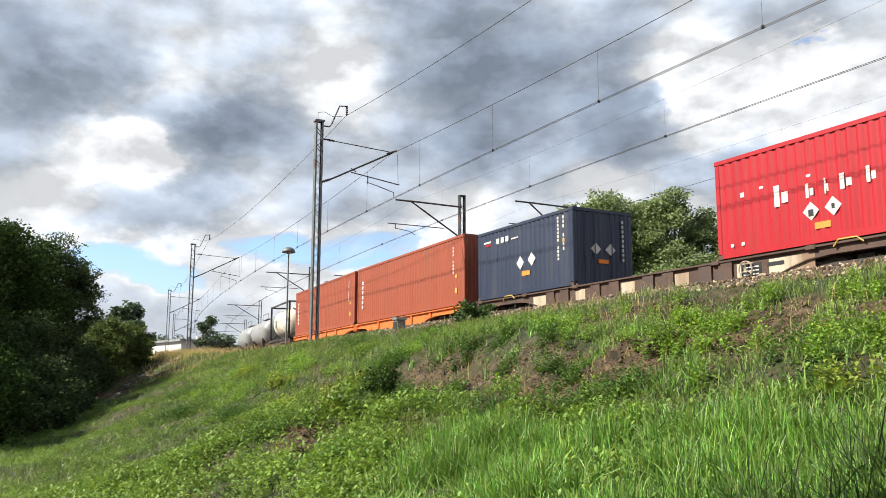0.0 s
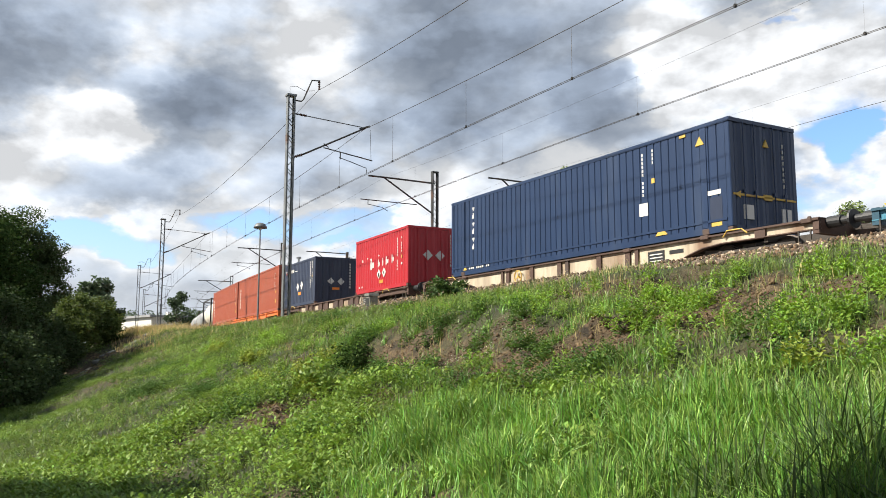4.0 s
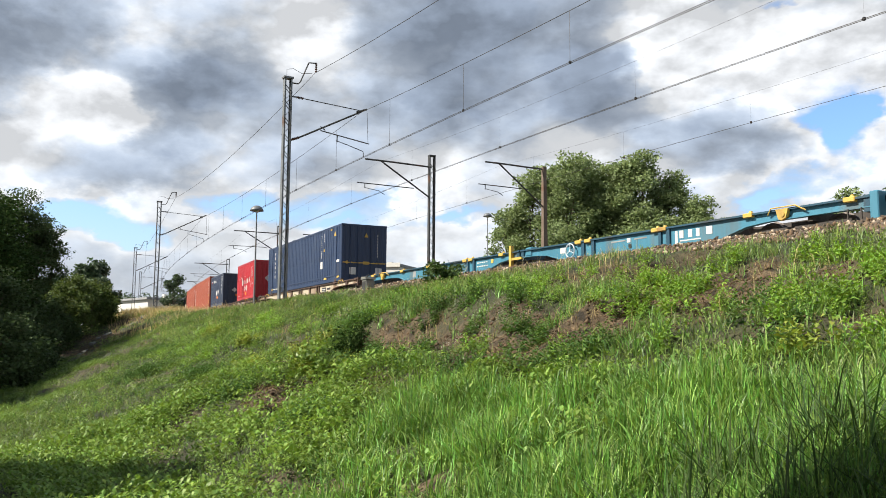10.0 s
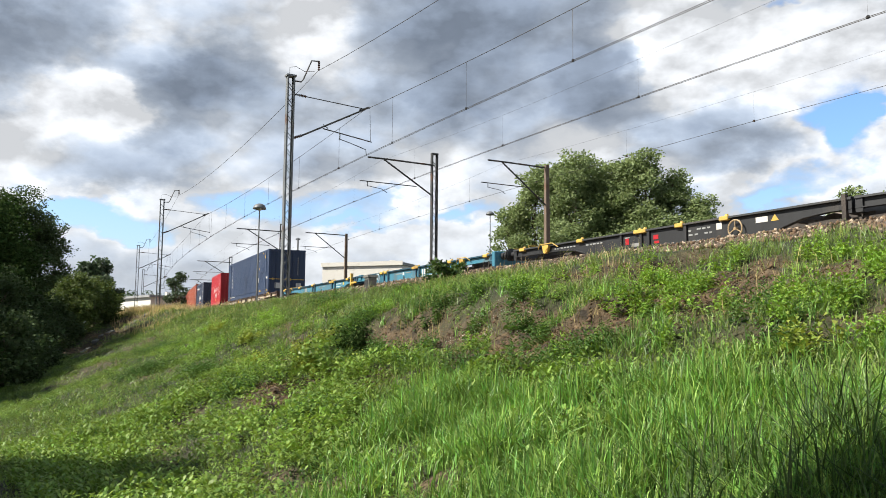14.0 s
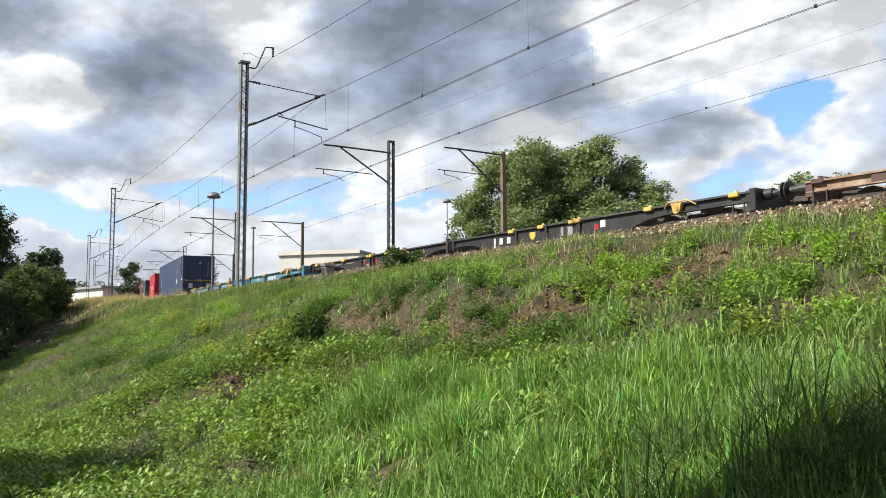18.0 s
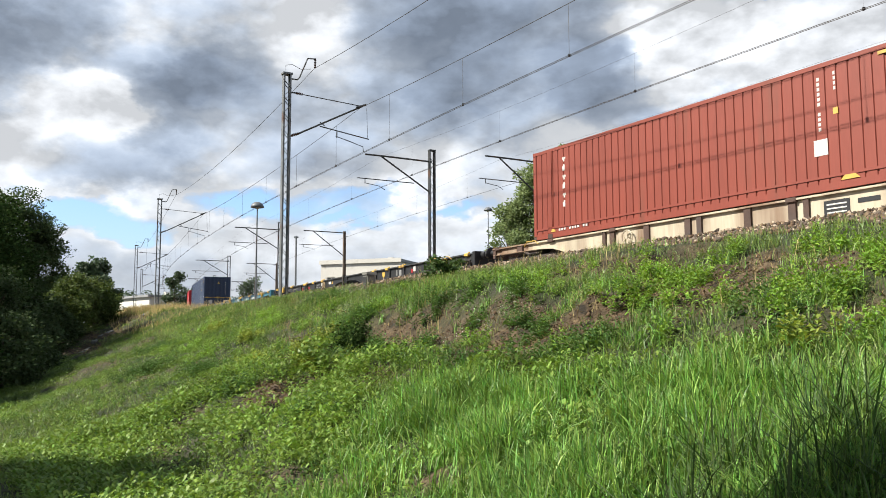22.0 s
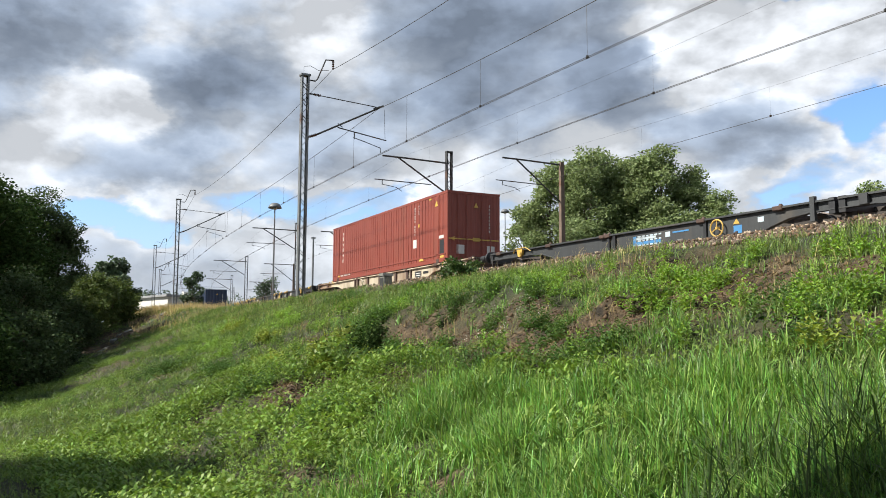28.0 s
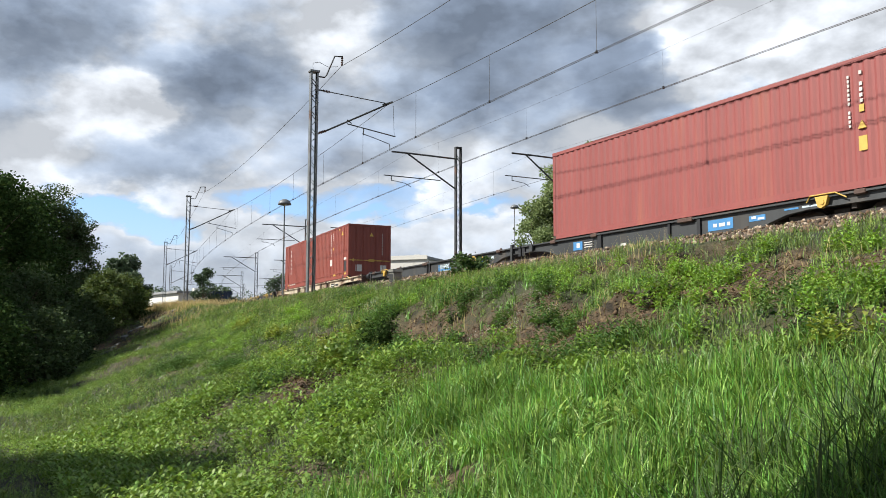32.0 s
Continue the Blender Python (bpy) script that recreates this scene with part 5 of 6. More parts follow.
    marks(w, m, [(-101.2, 0.86, 0.46, 0.26, "sky_blue_sign", "blue_panel"), (-101.72, 0.86, 0.52, 0.26, "black_paint", "data_panel"), (-107.12, 0.86, 0.84, 0.28, "sky_blue_sign", "blue_panel"), (-108.3, 0.88, 0.5, 0.14, "sky_blue_sign", "blue_mark"), (-103.36, 0.7, 0.24, 0.08, "white_mark", "plate"),
                 (-109.3, 0.97, 0.4, 0.04, "sky_blue_sign", "name_bar"), (-109.8, 0.97, 0.4, 0.04, "pale_mark", "name_bar")])
    for x, z, wd, ht in ((-101.22, 0.87, 0.16, 0.15), (-106.95, 0.85, 0.12, 0.09), (-107.18, 0.85, 0.2, 0.09), (-107.4, 0.85, 0.1, 0.09), (-108.2, 0.9, 0.14, 0.06), (-108.42, 0.86, 0.2, 0.05)):
        sill_mark(w, x - m, z, wd, ht, "white_mark", "logo_bar").location.y = 0.005
    for z in (0.79, 0.86, 0.93):
        sill_mark(w, -101.72 - m, z, 0.42, 0.025, "white_mark", "data_bar").location.y = 0.005
    lever(w, -110.2 - m, "yellow_mark")
    part("end_bolster", Build().box(-112.5 - m, -112.32 - m, -1.24, 1.24, 0.66, 1.2, 0.02), "slate_paint", w)
    return made


def tank(b, x0, x1, r, z, n=24):
    pts, rr = [], []
    for f in (0.02, 0.25, 0.5, 0.72, 0.88, 0.97, 1.0):
        pts.append((x0 + (1 - math.sqrt(max(0, 1 - f * f))) * r * 0.55, 0, z))
        rr.append(r * f)
    a = list(zip(pts, rr))
    c = [((x1 - (p[0] - x0), 0, z), q) for p, q in a[::-1]]
    full = a + c
    return b.tube([p for p, _ in full], [q for _, q in full], n)


def build_tanks():
    made = []
    w = wagon(8.6, "brown_steel", "brown_steel", "short brown steel wagon carrying a tank container", [2.4, -2.4], (True, True), (-3.0, 3.0), pad_paint="brown_steel")
    made.append((w, 59.0, 63.3, 54.7, [2.4, -2.4]))
    tc = thing("tank_container", "cream tank in a dark steel frame on a wagon", "tank container")
    part("tank_shell", tank(Build(), -2.85, 2.85, 1.14, 1.3), "tank_cream", tc, smooth=True)
    fr = Build()
    for sx in (-1, 1):
        for sy in (-1, 1):
            fr.box(sx * 3.0 - 0.06, sx * 3.0 + 0.06, sy * 1.15 - 0.06, sy * 1.15 + 0.06, 0, 2.59)
        for z in (0.06, 2.53):
            fr.beam((sx * 3.0, -1.15, z), (sx * 3.0, 1.15, z), 0.1, 0.1)
        fr.beam((sx * 3.0, -1.1, 0.1), (sx * 3.0, 0, 1.2), 0.06, 0.06)
        fr.beam((sx * 3.0, 1.1, 0.1), (sx * 3.0, 0, 1.2), 0.06, 0.06)
    for sy in (-1, 1):
        for z in (0.06, 2.53):
            fr.beam((-3.0, sy * 1.15, z), (3.0, sy * 1.15, z), 0.1, 0.1)
    part("frame", fr, "black_paint", tc)
    part("manhole", Build().tube([(0, 0, 2.4), (0, 0, 2.56)], 0.25, 12), "tank_cream", tc)
    for q0, q1 in ((71.6, 64.3), (80.2, 72.9)):
        h2 = (q0 - q1) / 2
        t = thing("tank_wagon", "grey cylindrical tank wagon with domed ends", "tank wagon", "tank wagons of the train")
        part("tank_shell", tank(Build(), -h2 + 0.3, h2 - 0.3, 1.08, 2.2), "tank_grey", t, smooth=True)
        part("underframe", Build().box(-h2, h2, -0.5, 0.5, 0.85, 1.1).box(-h2, -h2 + 0.2, -1.2, 1.2, 0.85, 1.15).box(h2 - 0.2, h2, -1.2, 1.2, 0.85, 1.15), "brown_steel", t)
        for x in (-h2 + 1.5, h2 - 1.5):
            part("saddle", Build().box(x - 0.2, x + 0.2, -1.0, 1.0, 1.05, 1.7), "brown_steel", t)
            bogie(t, x)
        part("dome", Build().tube([(0, 0, 3.2), (0, 0, 3.42)], 0.3, 14), "tank_grey", t)
        part("walkway", Build().box(-1.2, 1.2, -0.4, 0.4, 3.3, 3.34).tube([(-1.2, 0.4, 3.3), (-1.2, 0.4, 3.75), (1.2, 0.4, 3.75), (1.2, 0.4, 3.3)], 0.02, 5), "brown_steel", t)
        made.append((t, (q0 + q1) / 2, q0, q1, [h2 * 0.6, -h2 * 0.6]))
    return made, tc


CONTAINERS = build_containers()
WAGONS = build_wagons()
TANKS, TANK_BOX = build_tanks()

# ---- trees ----


def leaf_soup(name, centres, size, material, parent, rng, flat=0.5):
    """Leaves as small bent diamonds round the given centres (n, 3)."""
    n = len(centres)
    d = rng.normal(size=(n, 3))
    d[:, 2] = d[:, 2] * flat - 0.15
    d /= np.linalg.norm(d, axis=1)[:, None]
    e = np.cross(d, rng.normal(size=(n, 3)))
    e /= np.linalg.norm(e, axis=1)[:, None] + 1e-9
    f = np.cross(d, e)
    sz = size * rng.uniform(0.6, 1.35, n)[:, None]
    a, c = centres - d * sz * 0.5, centres + d * sz * 0.5
    l, r = centres + e * sz * 0.3 + f * sz * 0.08, centres - e * sz * 0.3 + f * sz * 0.08
    verts = np.stack([a, l, c, r], 1).reshape(-1, 3)
    i = np.arange(n) * 4
    ob = soup(name, verts, [np.stack([i, i + 1, i + 2, i + 3], -1)], material, "")
    ob.parent = parent
    return ob


def tree(name, label, x, y, ground, tall, wide, low, leaves, leaf, material, seed, group="", lobes=9, spread=0.33, trunk_r=0.18, loose=0.1):
    """A tapered trunk with limbs, and a crown of leaf clumps in uneven lobes with gaps."""
    rng = np.random.default_rng(seed)
    t = thing(name, label, "tree" if "tree" in name else "bush", group, pose(x, y, ground))
    b = Build()
    lean = rng.normal(size=2) * 0.05 * tall
    trunk_pts = [(lean[0] * f * f, lean[1] * f * f, tall * 0.8 * f - 0.3 * (f == 0)) for f in (0, 0.25, 0.5, 0.75, 1)]
    b.tube(trunk_pts, [trunk_r, trunk_r * 0.8, trunk_r * 0.6, trunk_r * 0.4, trunk_r * 0.15], 8)
    clumps = []
    for k in range(lobes):
        f = (k + 0.5) / lobes
        a = k * 2.4 + rng.uniform(-0.5, 0.5)
        z = low + (tall - low) * (0.12 + 0.78 * f)
        shape = math.sin(math.pi * (0.12 + 0.80 * (0.25 + 0.75 * f)) ** 0.9)
        rr = wide * shape * rng.uniform(0.45, 0.8)
        lobe = np.array([rr * math.cos(a), rr * math.sin(a), z])
        rad = wide * spread * rng.uniform(0.8, 1.25)
        zb = max(low * 0.5, z - rr * 0.9 - 0.5)
        st = Vector((lean[0] * (zb / tall) ** 2, lean[1] * (zb / tall) ** 2, zb))
        en = Vector(lobe)
        b.tube([st, st.lerp(en, 0.5) + Vector((0, 0, 0.15 * rr)), en], [trunk_r * 0.35, trunk_r * 0.22, trunk_r * 0.06], 6)
        m = max(6, int(26 * rng.uniform(0.7, 1.3)))
        u = rng.normal(size=(m, 3))
        u /= np.linalg.norm(u, axis=1)[:, None]
        clumps.append(lobe + u * rad * rng.uniform(0.45, 1.05, (m, 1)) * np.array([1, 1, 0.8]))
    part("trunk", b, "bark", t)
    clumps = np.vstack(clumps)
    clumps[:, 2] = np.maximum(clumps[:, 2], low * 0.5)
    pick = rng.integers(0, len(clumps), leaves)
    pts = clumps[pick] + np.clip(rng.normal(size=(leaves, 3)), -1.7, 1.7) * wide * loose * np.array([1, 1, 0.7])
    leaf_soup("crown", pts, leaf, material, t, rng)
    return t


def at_heading(az, dist):
    return -math.sin(radians(az)) * dist, math.cos(radians(az)) * dist


def trees():
    g = EYE + 1.3
    low_g = 0.0
    row = "trees behind the tracks"
    for i, (az, d, tall, wide, n) in enumerate([(-6.6, 62, 9.2, 2.3, 11000), (-8.4, 61, 12.2, 2.6, 17000), (-10.6, 60, 12.9, 2.9, 20000), (-12.9, 61, 12.3, 2.8, 19000), (-15.0, 60, 12.9, 2.8, 20000),
                                                (-17.1, 61, 11.6, 2.6, 16000), (-18.9, 60, 9.4, 2.3, 11000), (-20.2, 60, 7.6, 1.8, 7000), (-11.8, 62, 12.9, 2.6, 15000), (-14.0, 62, 12.8, 2.6, 15000), (-10.0, 58, 7.0, 3.2, 14000), (-15.6, 58, 7.0, 3.2, 14000), (-12.8, 58, 6.0, 3.2, 12000)]):
        x, y = at_heading(az, d)
        tree("broadleaf_tree", "leafy broadleaf tree with grey-green foliage behind the tracks", x, y, g, tall, wide, 1.0, int(n * 1.1), 0.205, "tree_leaf", 40 + i, row, 19, 0.34, loose=0.1)
    for i, (az, d, tall, wide, n) in enumerate([(-27.7, 60, 9.5, 2.3, 6500), (-30.2, 60, 9.3, 2.4, 5000)]):
        x, y = at_heading(az, d)
        tree("broadleaf_tree", "leafy broadleaf tree with grey-green foliage behind the tracks", x, y, g, tall, wide, 1.0, n, 0.21, "tree_leaf", 60 + i, row, 12)
    dark = "dense dark trees at the foot of the embankment"
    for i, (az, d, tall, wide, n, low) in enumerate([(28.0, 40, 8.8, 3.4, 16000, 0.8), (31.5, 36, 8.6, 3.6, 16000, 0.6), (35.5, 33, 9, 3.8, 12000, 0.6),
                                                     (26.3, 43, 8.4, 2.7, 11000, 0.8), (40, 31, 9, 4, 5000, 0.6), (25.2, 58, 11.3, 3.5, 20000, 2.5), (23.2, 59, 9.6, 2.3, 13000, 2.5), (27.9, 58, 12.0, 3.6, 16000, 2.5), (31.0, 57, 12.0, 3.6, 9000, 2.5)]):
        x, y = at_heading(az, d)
        tree("broadleaf_tree", "tall dense dark green tree with shade put into its leaf colour", x, y, low_g, tall, wide, low, int(n * (1.3 if low > 2 else 1.25)), 0.16, "tree_leaf_mid" if low > 2 else "tree_leaf_dark_shade", 80 + i, dark, 17, 0.30, loose=0.085)
    for i, (az, d, tall, wide, n) in enumerate([(21.4, 45.5, 3.1, 1.6, 14000), (20.2, 47, 2.5, 1.3, 12000), (23.8, 35, 2.0, 1.2, 7000), (22.5, 44, 2.6, 1.4, 9000), (25.2, 30, 2.4, 1.7, 8000), (28.6, 26, 2.6, 1.9, 8000), (32.0, 24, 2.8, 2.0, 7000), (24.0, 40, 4.0, 1.8, 10000), (26.0, 36, 4.3, 2.3, 11000), (29.0, 32, 4.2, 2.4, 11000), (32.5, 29, 4.0, 2.5, 10000)]):
        x, y = at_heading(az, d)
        z = float(height(np.array([x]), np.array([y]))[0][0])
        # leaf colour darkens leftwards by heading, which paints in the shade there
        tree("bush", "dense green bush at the foot of the slope", x, y, z, tall, wide, 0.2, int(n * 0.95), 0.125, "tree_leaf_dark_shade" if az > 27 else "tree_leaf_mid" if az > 22 else "bush_leaf", 100 + i, "bushes at the foot of the slope", 15, 0.33, 0.07)
    for i, (az, d, tall, wide, n) in enumerate([(20.4, 78, 5.7, 2.4, 11000), (15.4, 112, 7.8, 2.0, 4000), (14.5, 118, 5.6, 2.6, 4000), (18.6, 150, 7.0, 4.0, 4000), (17.4, 155, 7.2, 4.0, 4000), (16.4, 150, 6.5, 3.5, 4000),
                                                (10.8, 150, 10.0, 3.4, 6000), (11.6, 170, 7.0, 4.0, 3000), (19.8, 140, 6.5, 4.0, 4000), (13.2, 170, 7.0, 4.5, 3000), (8.2, 190, 7.5, 5.0, 3000), (6.2, 200, 7.0, 5.0, 3000)]):
        x, y = at_heading(az, d)
        tree("broadleaf_tree", "distant dark green tree beyond the line", x, y, g, tall, wide, 0.4, n, 0.3, "tree_leaf_far", 120 + i, "distant trees", 9, 0.4)
    # out of view on the sun's side, added to shade the trees on the left
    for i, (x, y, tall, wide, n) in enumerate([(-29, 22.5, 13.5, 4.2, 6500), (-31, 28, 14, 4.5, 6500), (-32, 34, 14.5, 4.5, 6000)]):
        tree("broadleaf_tree", "unseen tall dark green tree added to shade the thicket", x, y, low_g, tall, wide, 1.5, n, 0.34, "tree_leaf_dark_shade", 160 + i, dark, 14, 0.36)
    # unseen trees whose shadow falls across the slope's foot; two slim ones only add shade
    for i, (x, y, tall, wide, n) in enumerate([(-11.4, 7.9, 8.4, 2.5, 14000), (-15.0, 7.0, 9, 3.0, 8000), (-9.3, 4.1, 6.6, 2.3, 13000), (-4.95, 2.55, 8.7, 0.55, 1700), (-5.2, 1.5, 8.9, 0.9, 3500)]):
        tree("broadleaf_tree", "unseen broadleaf tree added to shade the foot of the slope", x, y, low_g, tall, wide, 6.9 if wide < 2 else 2.0, n, 0.32 if wide > 2 else 0.2, "tree_leaf_dark_shade", 140 + i, dark, 10, 0.4)


trees()

# ---- buildings ----


def house(name, label, az, dist, turn, wide, deep, tall, ground, windows, overhang=0.35):
    """A flat-roofed rendered building with recessed windows on the side that faces the line."""
    x, y = at_heading(az, dist)
    h = thing(name, label, "building", "", pose(x, y, ground, 0, 0, turn))
    w2 = wide / 2
    xs = [-w2]
    for cx, ww, z0, z1 in windows:
        xs += [cx - ww / 2, cx + ww / 2]
    xs.append(w2)
    pieces = [(xs[i], xs[i + 1], 0, 0.3, -1, tall) for i in range(0, len(xs), 2)]
    for cx, ww, z0, z1 in windows:
        pieces += [(cx - ww / 2, cx + ww / 2, 0, 0.3, -1, z0), (cx - ww / 2, cx + ww / 2, 0, 0.3, z1, tall)]
    pieces += [(-w2, -w2 + 0.3, 0.3, deep, -1, tall), (w2 - 0.3, w2, 0.3, deep, -1, tall), (-w2, w2, deep, deep + 0.3, -1, tall)]
    for pc in pieces:
        part("wall", Build().box(*pc), "plaster_white", h)
    part("roof", Build().box(-w2 - overhang, w2 + overhang, -overhang, deep + 0.3 + overhang, tall, tall + 0.28), "roof_grey", h)
    if overhang < 0.3:
        part("parapet", Build().box(-w2 - overhang, w2 + overhang, -overhang - 0.05, -overhang, tall - 0.02, tall + 0.4), "plaster_white", h)
    part("chimney", Build().box(w2 * 0.3, w2 * 0.3 + 0.6, deep * 0.5, deep * 0.5 + 0.6, tall + 0.28, tall + 0.9), "plaster_white", h)
    for cx, ww, z0, z1 in windows:
        win = part("window", Build().box(cx - ww / 2, cx + ww / 2, 0.16, 0.20, z0, z1), "window_glass", h)
        part("window_frame", Build().box(cx - ww / 2, cx - ww / 2 + 0.08, 0.12, 0.16, z0, z1).box(cx + ww / 2 - 0.08, cx + ww / 2, 0.12, 0.16, z0, z1).box(cx - 0.04, cx + 0.04, 0.12, 0.16, z0, z1)
             .box(cx - ww / 2, cx + ww / 2, 0.12, 0.16, z0, z0 + 0.08).box(cx - ww / 2, cx + ww / 2, 0.12, 0.16, z1 - 0.08, z1), "plaster_white", win)
        part("sill", Build().box(cx - ww / 2 - 0.1, cx + ww / 2 + 0.1, -0.08, 0.12, z0 - 0.08, z0), "roof_grey", win)
    return h


GZ = EYE + 1.4
house("station_building", "two-storey white rendered flat-roofed building beyond the tracks", 3.55, 87, -21.6, 8.9, 8, 6.45, GZ,
      [(-3.3, 0.95, 4.2, 5.1), (-0.75, 0.95, 4.2, 5.1), (0.75, 0.95, 4.2, 5.1), (3.2, 0.95, 4.2, 5.1)], 0.12)
house("small_house", "small white flat-roofed house with dark windows by the line", 17.9, 120, -48, 9.4, 7, 4.3, GZ,
      [(-2.6, 1.0, 1.6, 3.2), (0.3, 0.9, 1.6, 3.2), (2.8, 0.9, 1.6, 3.2)])

post = thing("signal_post", "slim grey steel signal post beyond the tracks", "post", m=pose(*at_heading(7.8, 85), GZ))
part("shaft", Build().tube([(0, 0, -0.5), (0, 0, 8.9)], [0.11, 0.08], 10), "mast_steel", post)
part("cross_arm", Build().box(-0.22, 0.22, -0.06, 0.06, 8.72, 8.86), "mast_steel", post)

# ---- grass and weeds ----


def scatter(n, rng, s0, s1, o0, o1, power=1.3, keep=None):
    """Points on the slope, thicker close by."""
    out = []
    got = 0
    while got < n:
        m = n * 3
        s, o = rng.uniform(s0, s1, m), rng.uniform(o0, o1, m)
        a = s / R
        x = UN.x * (P2 + R - (R - o) * np.cos(a)) + UX.x * (R - o) * np.sin(a)
        y = UN.y * (P2 + R - (R - o) * np.cos(a)) + UX.y * (R - o) * np.sin(a)
        d = np.hypot(x, y)
        head = np.degrees(np.arctan2(-x, y))
        ok = (rng.uniform(size=m) < np.minimum(1, (5.0 / d) ** power)) & (np.abs(head - 0.5) < 36) & (d > 2.6)
        z, bare = height(x, y)
        if keep is not None:
            ok &= keep(s, o, x, y, bare, rng.uniform(size=m))
        out.append(np.stack([x, y, z, d, s, o, bare], -1)[ok])
        got += int(ok.sum())
    return np.vstack(out)[:n]


def blades(name, pts, length, width, material, rng, label, lean=0.45, grow=0.035, rise=1.0):
    """Bent grass blades of five points each; far ones a little broader so that they still show."""
    n = len(pts)
    base = pts[:, :3].copy()
    base[:, 2] -= 0.03
    d = pts[:, 3]
    ln = length * rng.uniform(0.5, 1.3, n)
    w = width * (1 + d * grow) * rng.uniform(0.7, 1.3, n)
    a = rng.uniform(0, 2 * np.pi, n)
    side = np.stack([np.cos(a), np.sin(a), np.zeros(n)], -1)
    b = rng.uniform(0, 2 * np.pi, n)
    out = np.stack([np.cos(b), np.sin(b), np.zeros(n)], -1) * (lean * rng.uniform(0.2, 1.4, n) * ln)[:, None]
    up = np.stack([np.zeros(n), np.zeros(n), ln * rise], -1)
    mid = base + up * 0.55 + out * 0.35
    tip = base + up * rng.uniform(0.75, 1.0, n)[:, None] + out
    hw = side * (w / 2)[:, None]
    verts = np.stack([base - hw, base + hw, mid + hw * 0.8, mid - hw * 0.8, tip], 1).reshape(-1, 3)
    i = np.arange(n) * 5
    return soup(name, verts, [np.stack([i, i + 1, i + 2, i + 3], -1), np.stack([i + 3, i + 2, i + 4], -1)], material, "stuff", label, "grass")


def weeds(name, pts, per, tall, leaf, material, rng, label, category="weeds", slim=0.15):
    """Leafy plants: narrow leaves set round short stems."""
    n = len(pts)
    c = np.repeat(pts, per, axis=0)
    m = len(c)
    h = np.repeat(tall * rng.uniform(0.5, 1.3, n), per) * rng.uniform(0.1, 1.0, m)
    a = rng.uniform(0, 2 * np.pi, m)
    scale = 1 + c[:, 3] * 0.018
    out = np.stack([np.cos(a), np.sin(a), rng.uniform(0.0, 1.5, m)], -1)
    out /= np.linalg.norm(out, axis=1)[:, None]
    ln = leaf * rng.uniform(0.6, 1.3, m) * scale
    base = c[:, :3] + np.stack([rng.normal(size=m) * 0.05 * scale, rng.normal(size=m) * 0.05 * scale, h], -1)
    tip = base + out * ln[:, None]
    tip[:, 2] -= ln * 0.15
    side = np.stack([-np.sin(a), np.cos(a), np.zeros(m)], -1) * (ln * slim)[:, None]
    mid = base * 0.5 + tip * 0.5
    mid[:, 2] += ln * 0.12
    verts = np.stack([base, mid + side, tip, mid - side], 1).reshape(-1, 3)
    i = np.arange(m) * 4
    return soup(name, verts, [np.stack([i, i + 1, i + 2, i + 3], -1)], material, "stuff", label, category)


def tussocks(name, pts, per, length, width, material, rng, label, spread=0.07, lean=0.5):
    """Tufts of long arching blades that spring from one root; seven points a blade."""
    c = np.repeat(pts, per, axis=0)
    n = len(c)
    b = rng.uniform(0, 2 * np.pi, n)
    way = np.stack([np.cos(b), np.sin(b), np.zeros(n)], -1)
    root = rng.uniform(0, 2 * np.pi, n)
    base = c[:, :3] + np.stack([np.cos(root), np.sin(root), np.zeros(n)], -1) * (spread * rng.uniform(0, 1, n) ** 0.7)[:, None]
    base[:, 2] -= 0.04
    ln = length * np.repeat(rng.uniform(0.7, 1.25, len(pts)), per) * rng.uniform(0.55, 1.15, n)
    bend = lean * rng.uniform(0.05, 1.0, n) ** 1.2
    w = width * (1 + c[:, 3] * 0.02) * rng.uniform(0.65, 1.35, n)
    turn = b + np.pi / 2 + rng.normal(size=n) * 0.7
    hw = np.stack([np.cos(turn), np.sin(turn), np.zeros(n)], -1) * (w / 2)[:, None]

    def along(f):
        return base + way * (ln * bend * f ** 2)[:, None] + np.stack([np.zeros(n), np.zeros(n), ln * (f - 0.38 * bend * f ** 3)], -1)
    p1, p2, p3 = along(0.42), along(0.78), along(1.0)
    verts = np.stack([base - hw * 0.7, base + hw * 0.7, p1 + hw, p1 - hw, p2 + hw * 0.7, p2 - hw * 0.7, p3], 1).reshape(-1, 3)
    i = np.arange(n) * 7
    return soup(name, verts, [np.stack([i, i + 1, i + 2, i + 3], -1), np.stack([i + 3, i + 2, i + 4, i + 5], -1), np.stack([i + 5, i + 4, i + 6], -1)], material, "stuff", label, "grass")


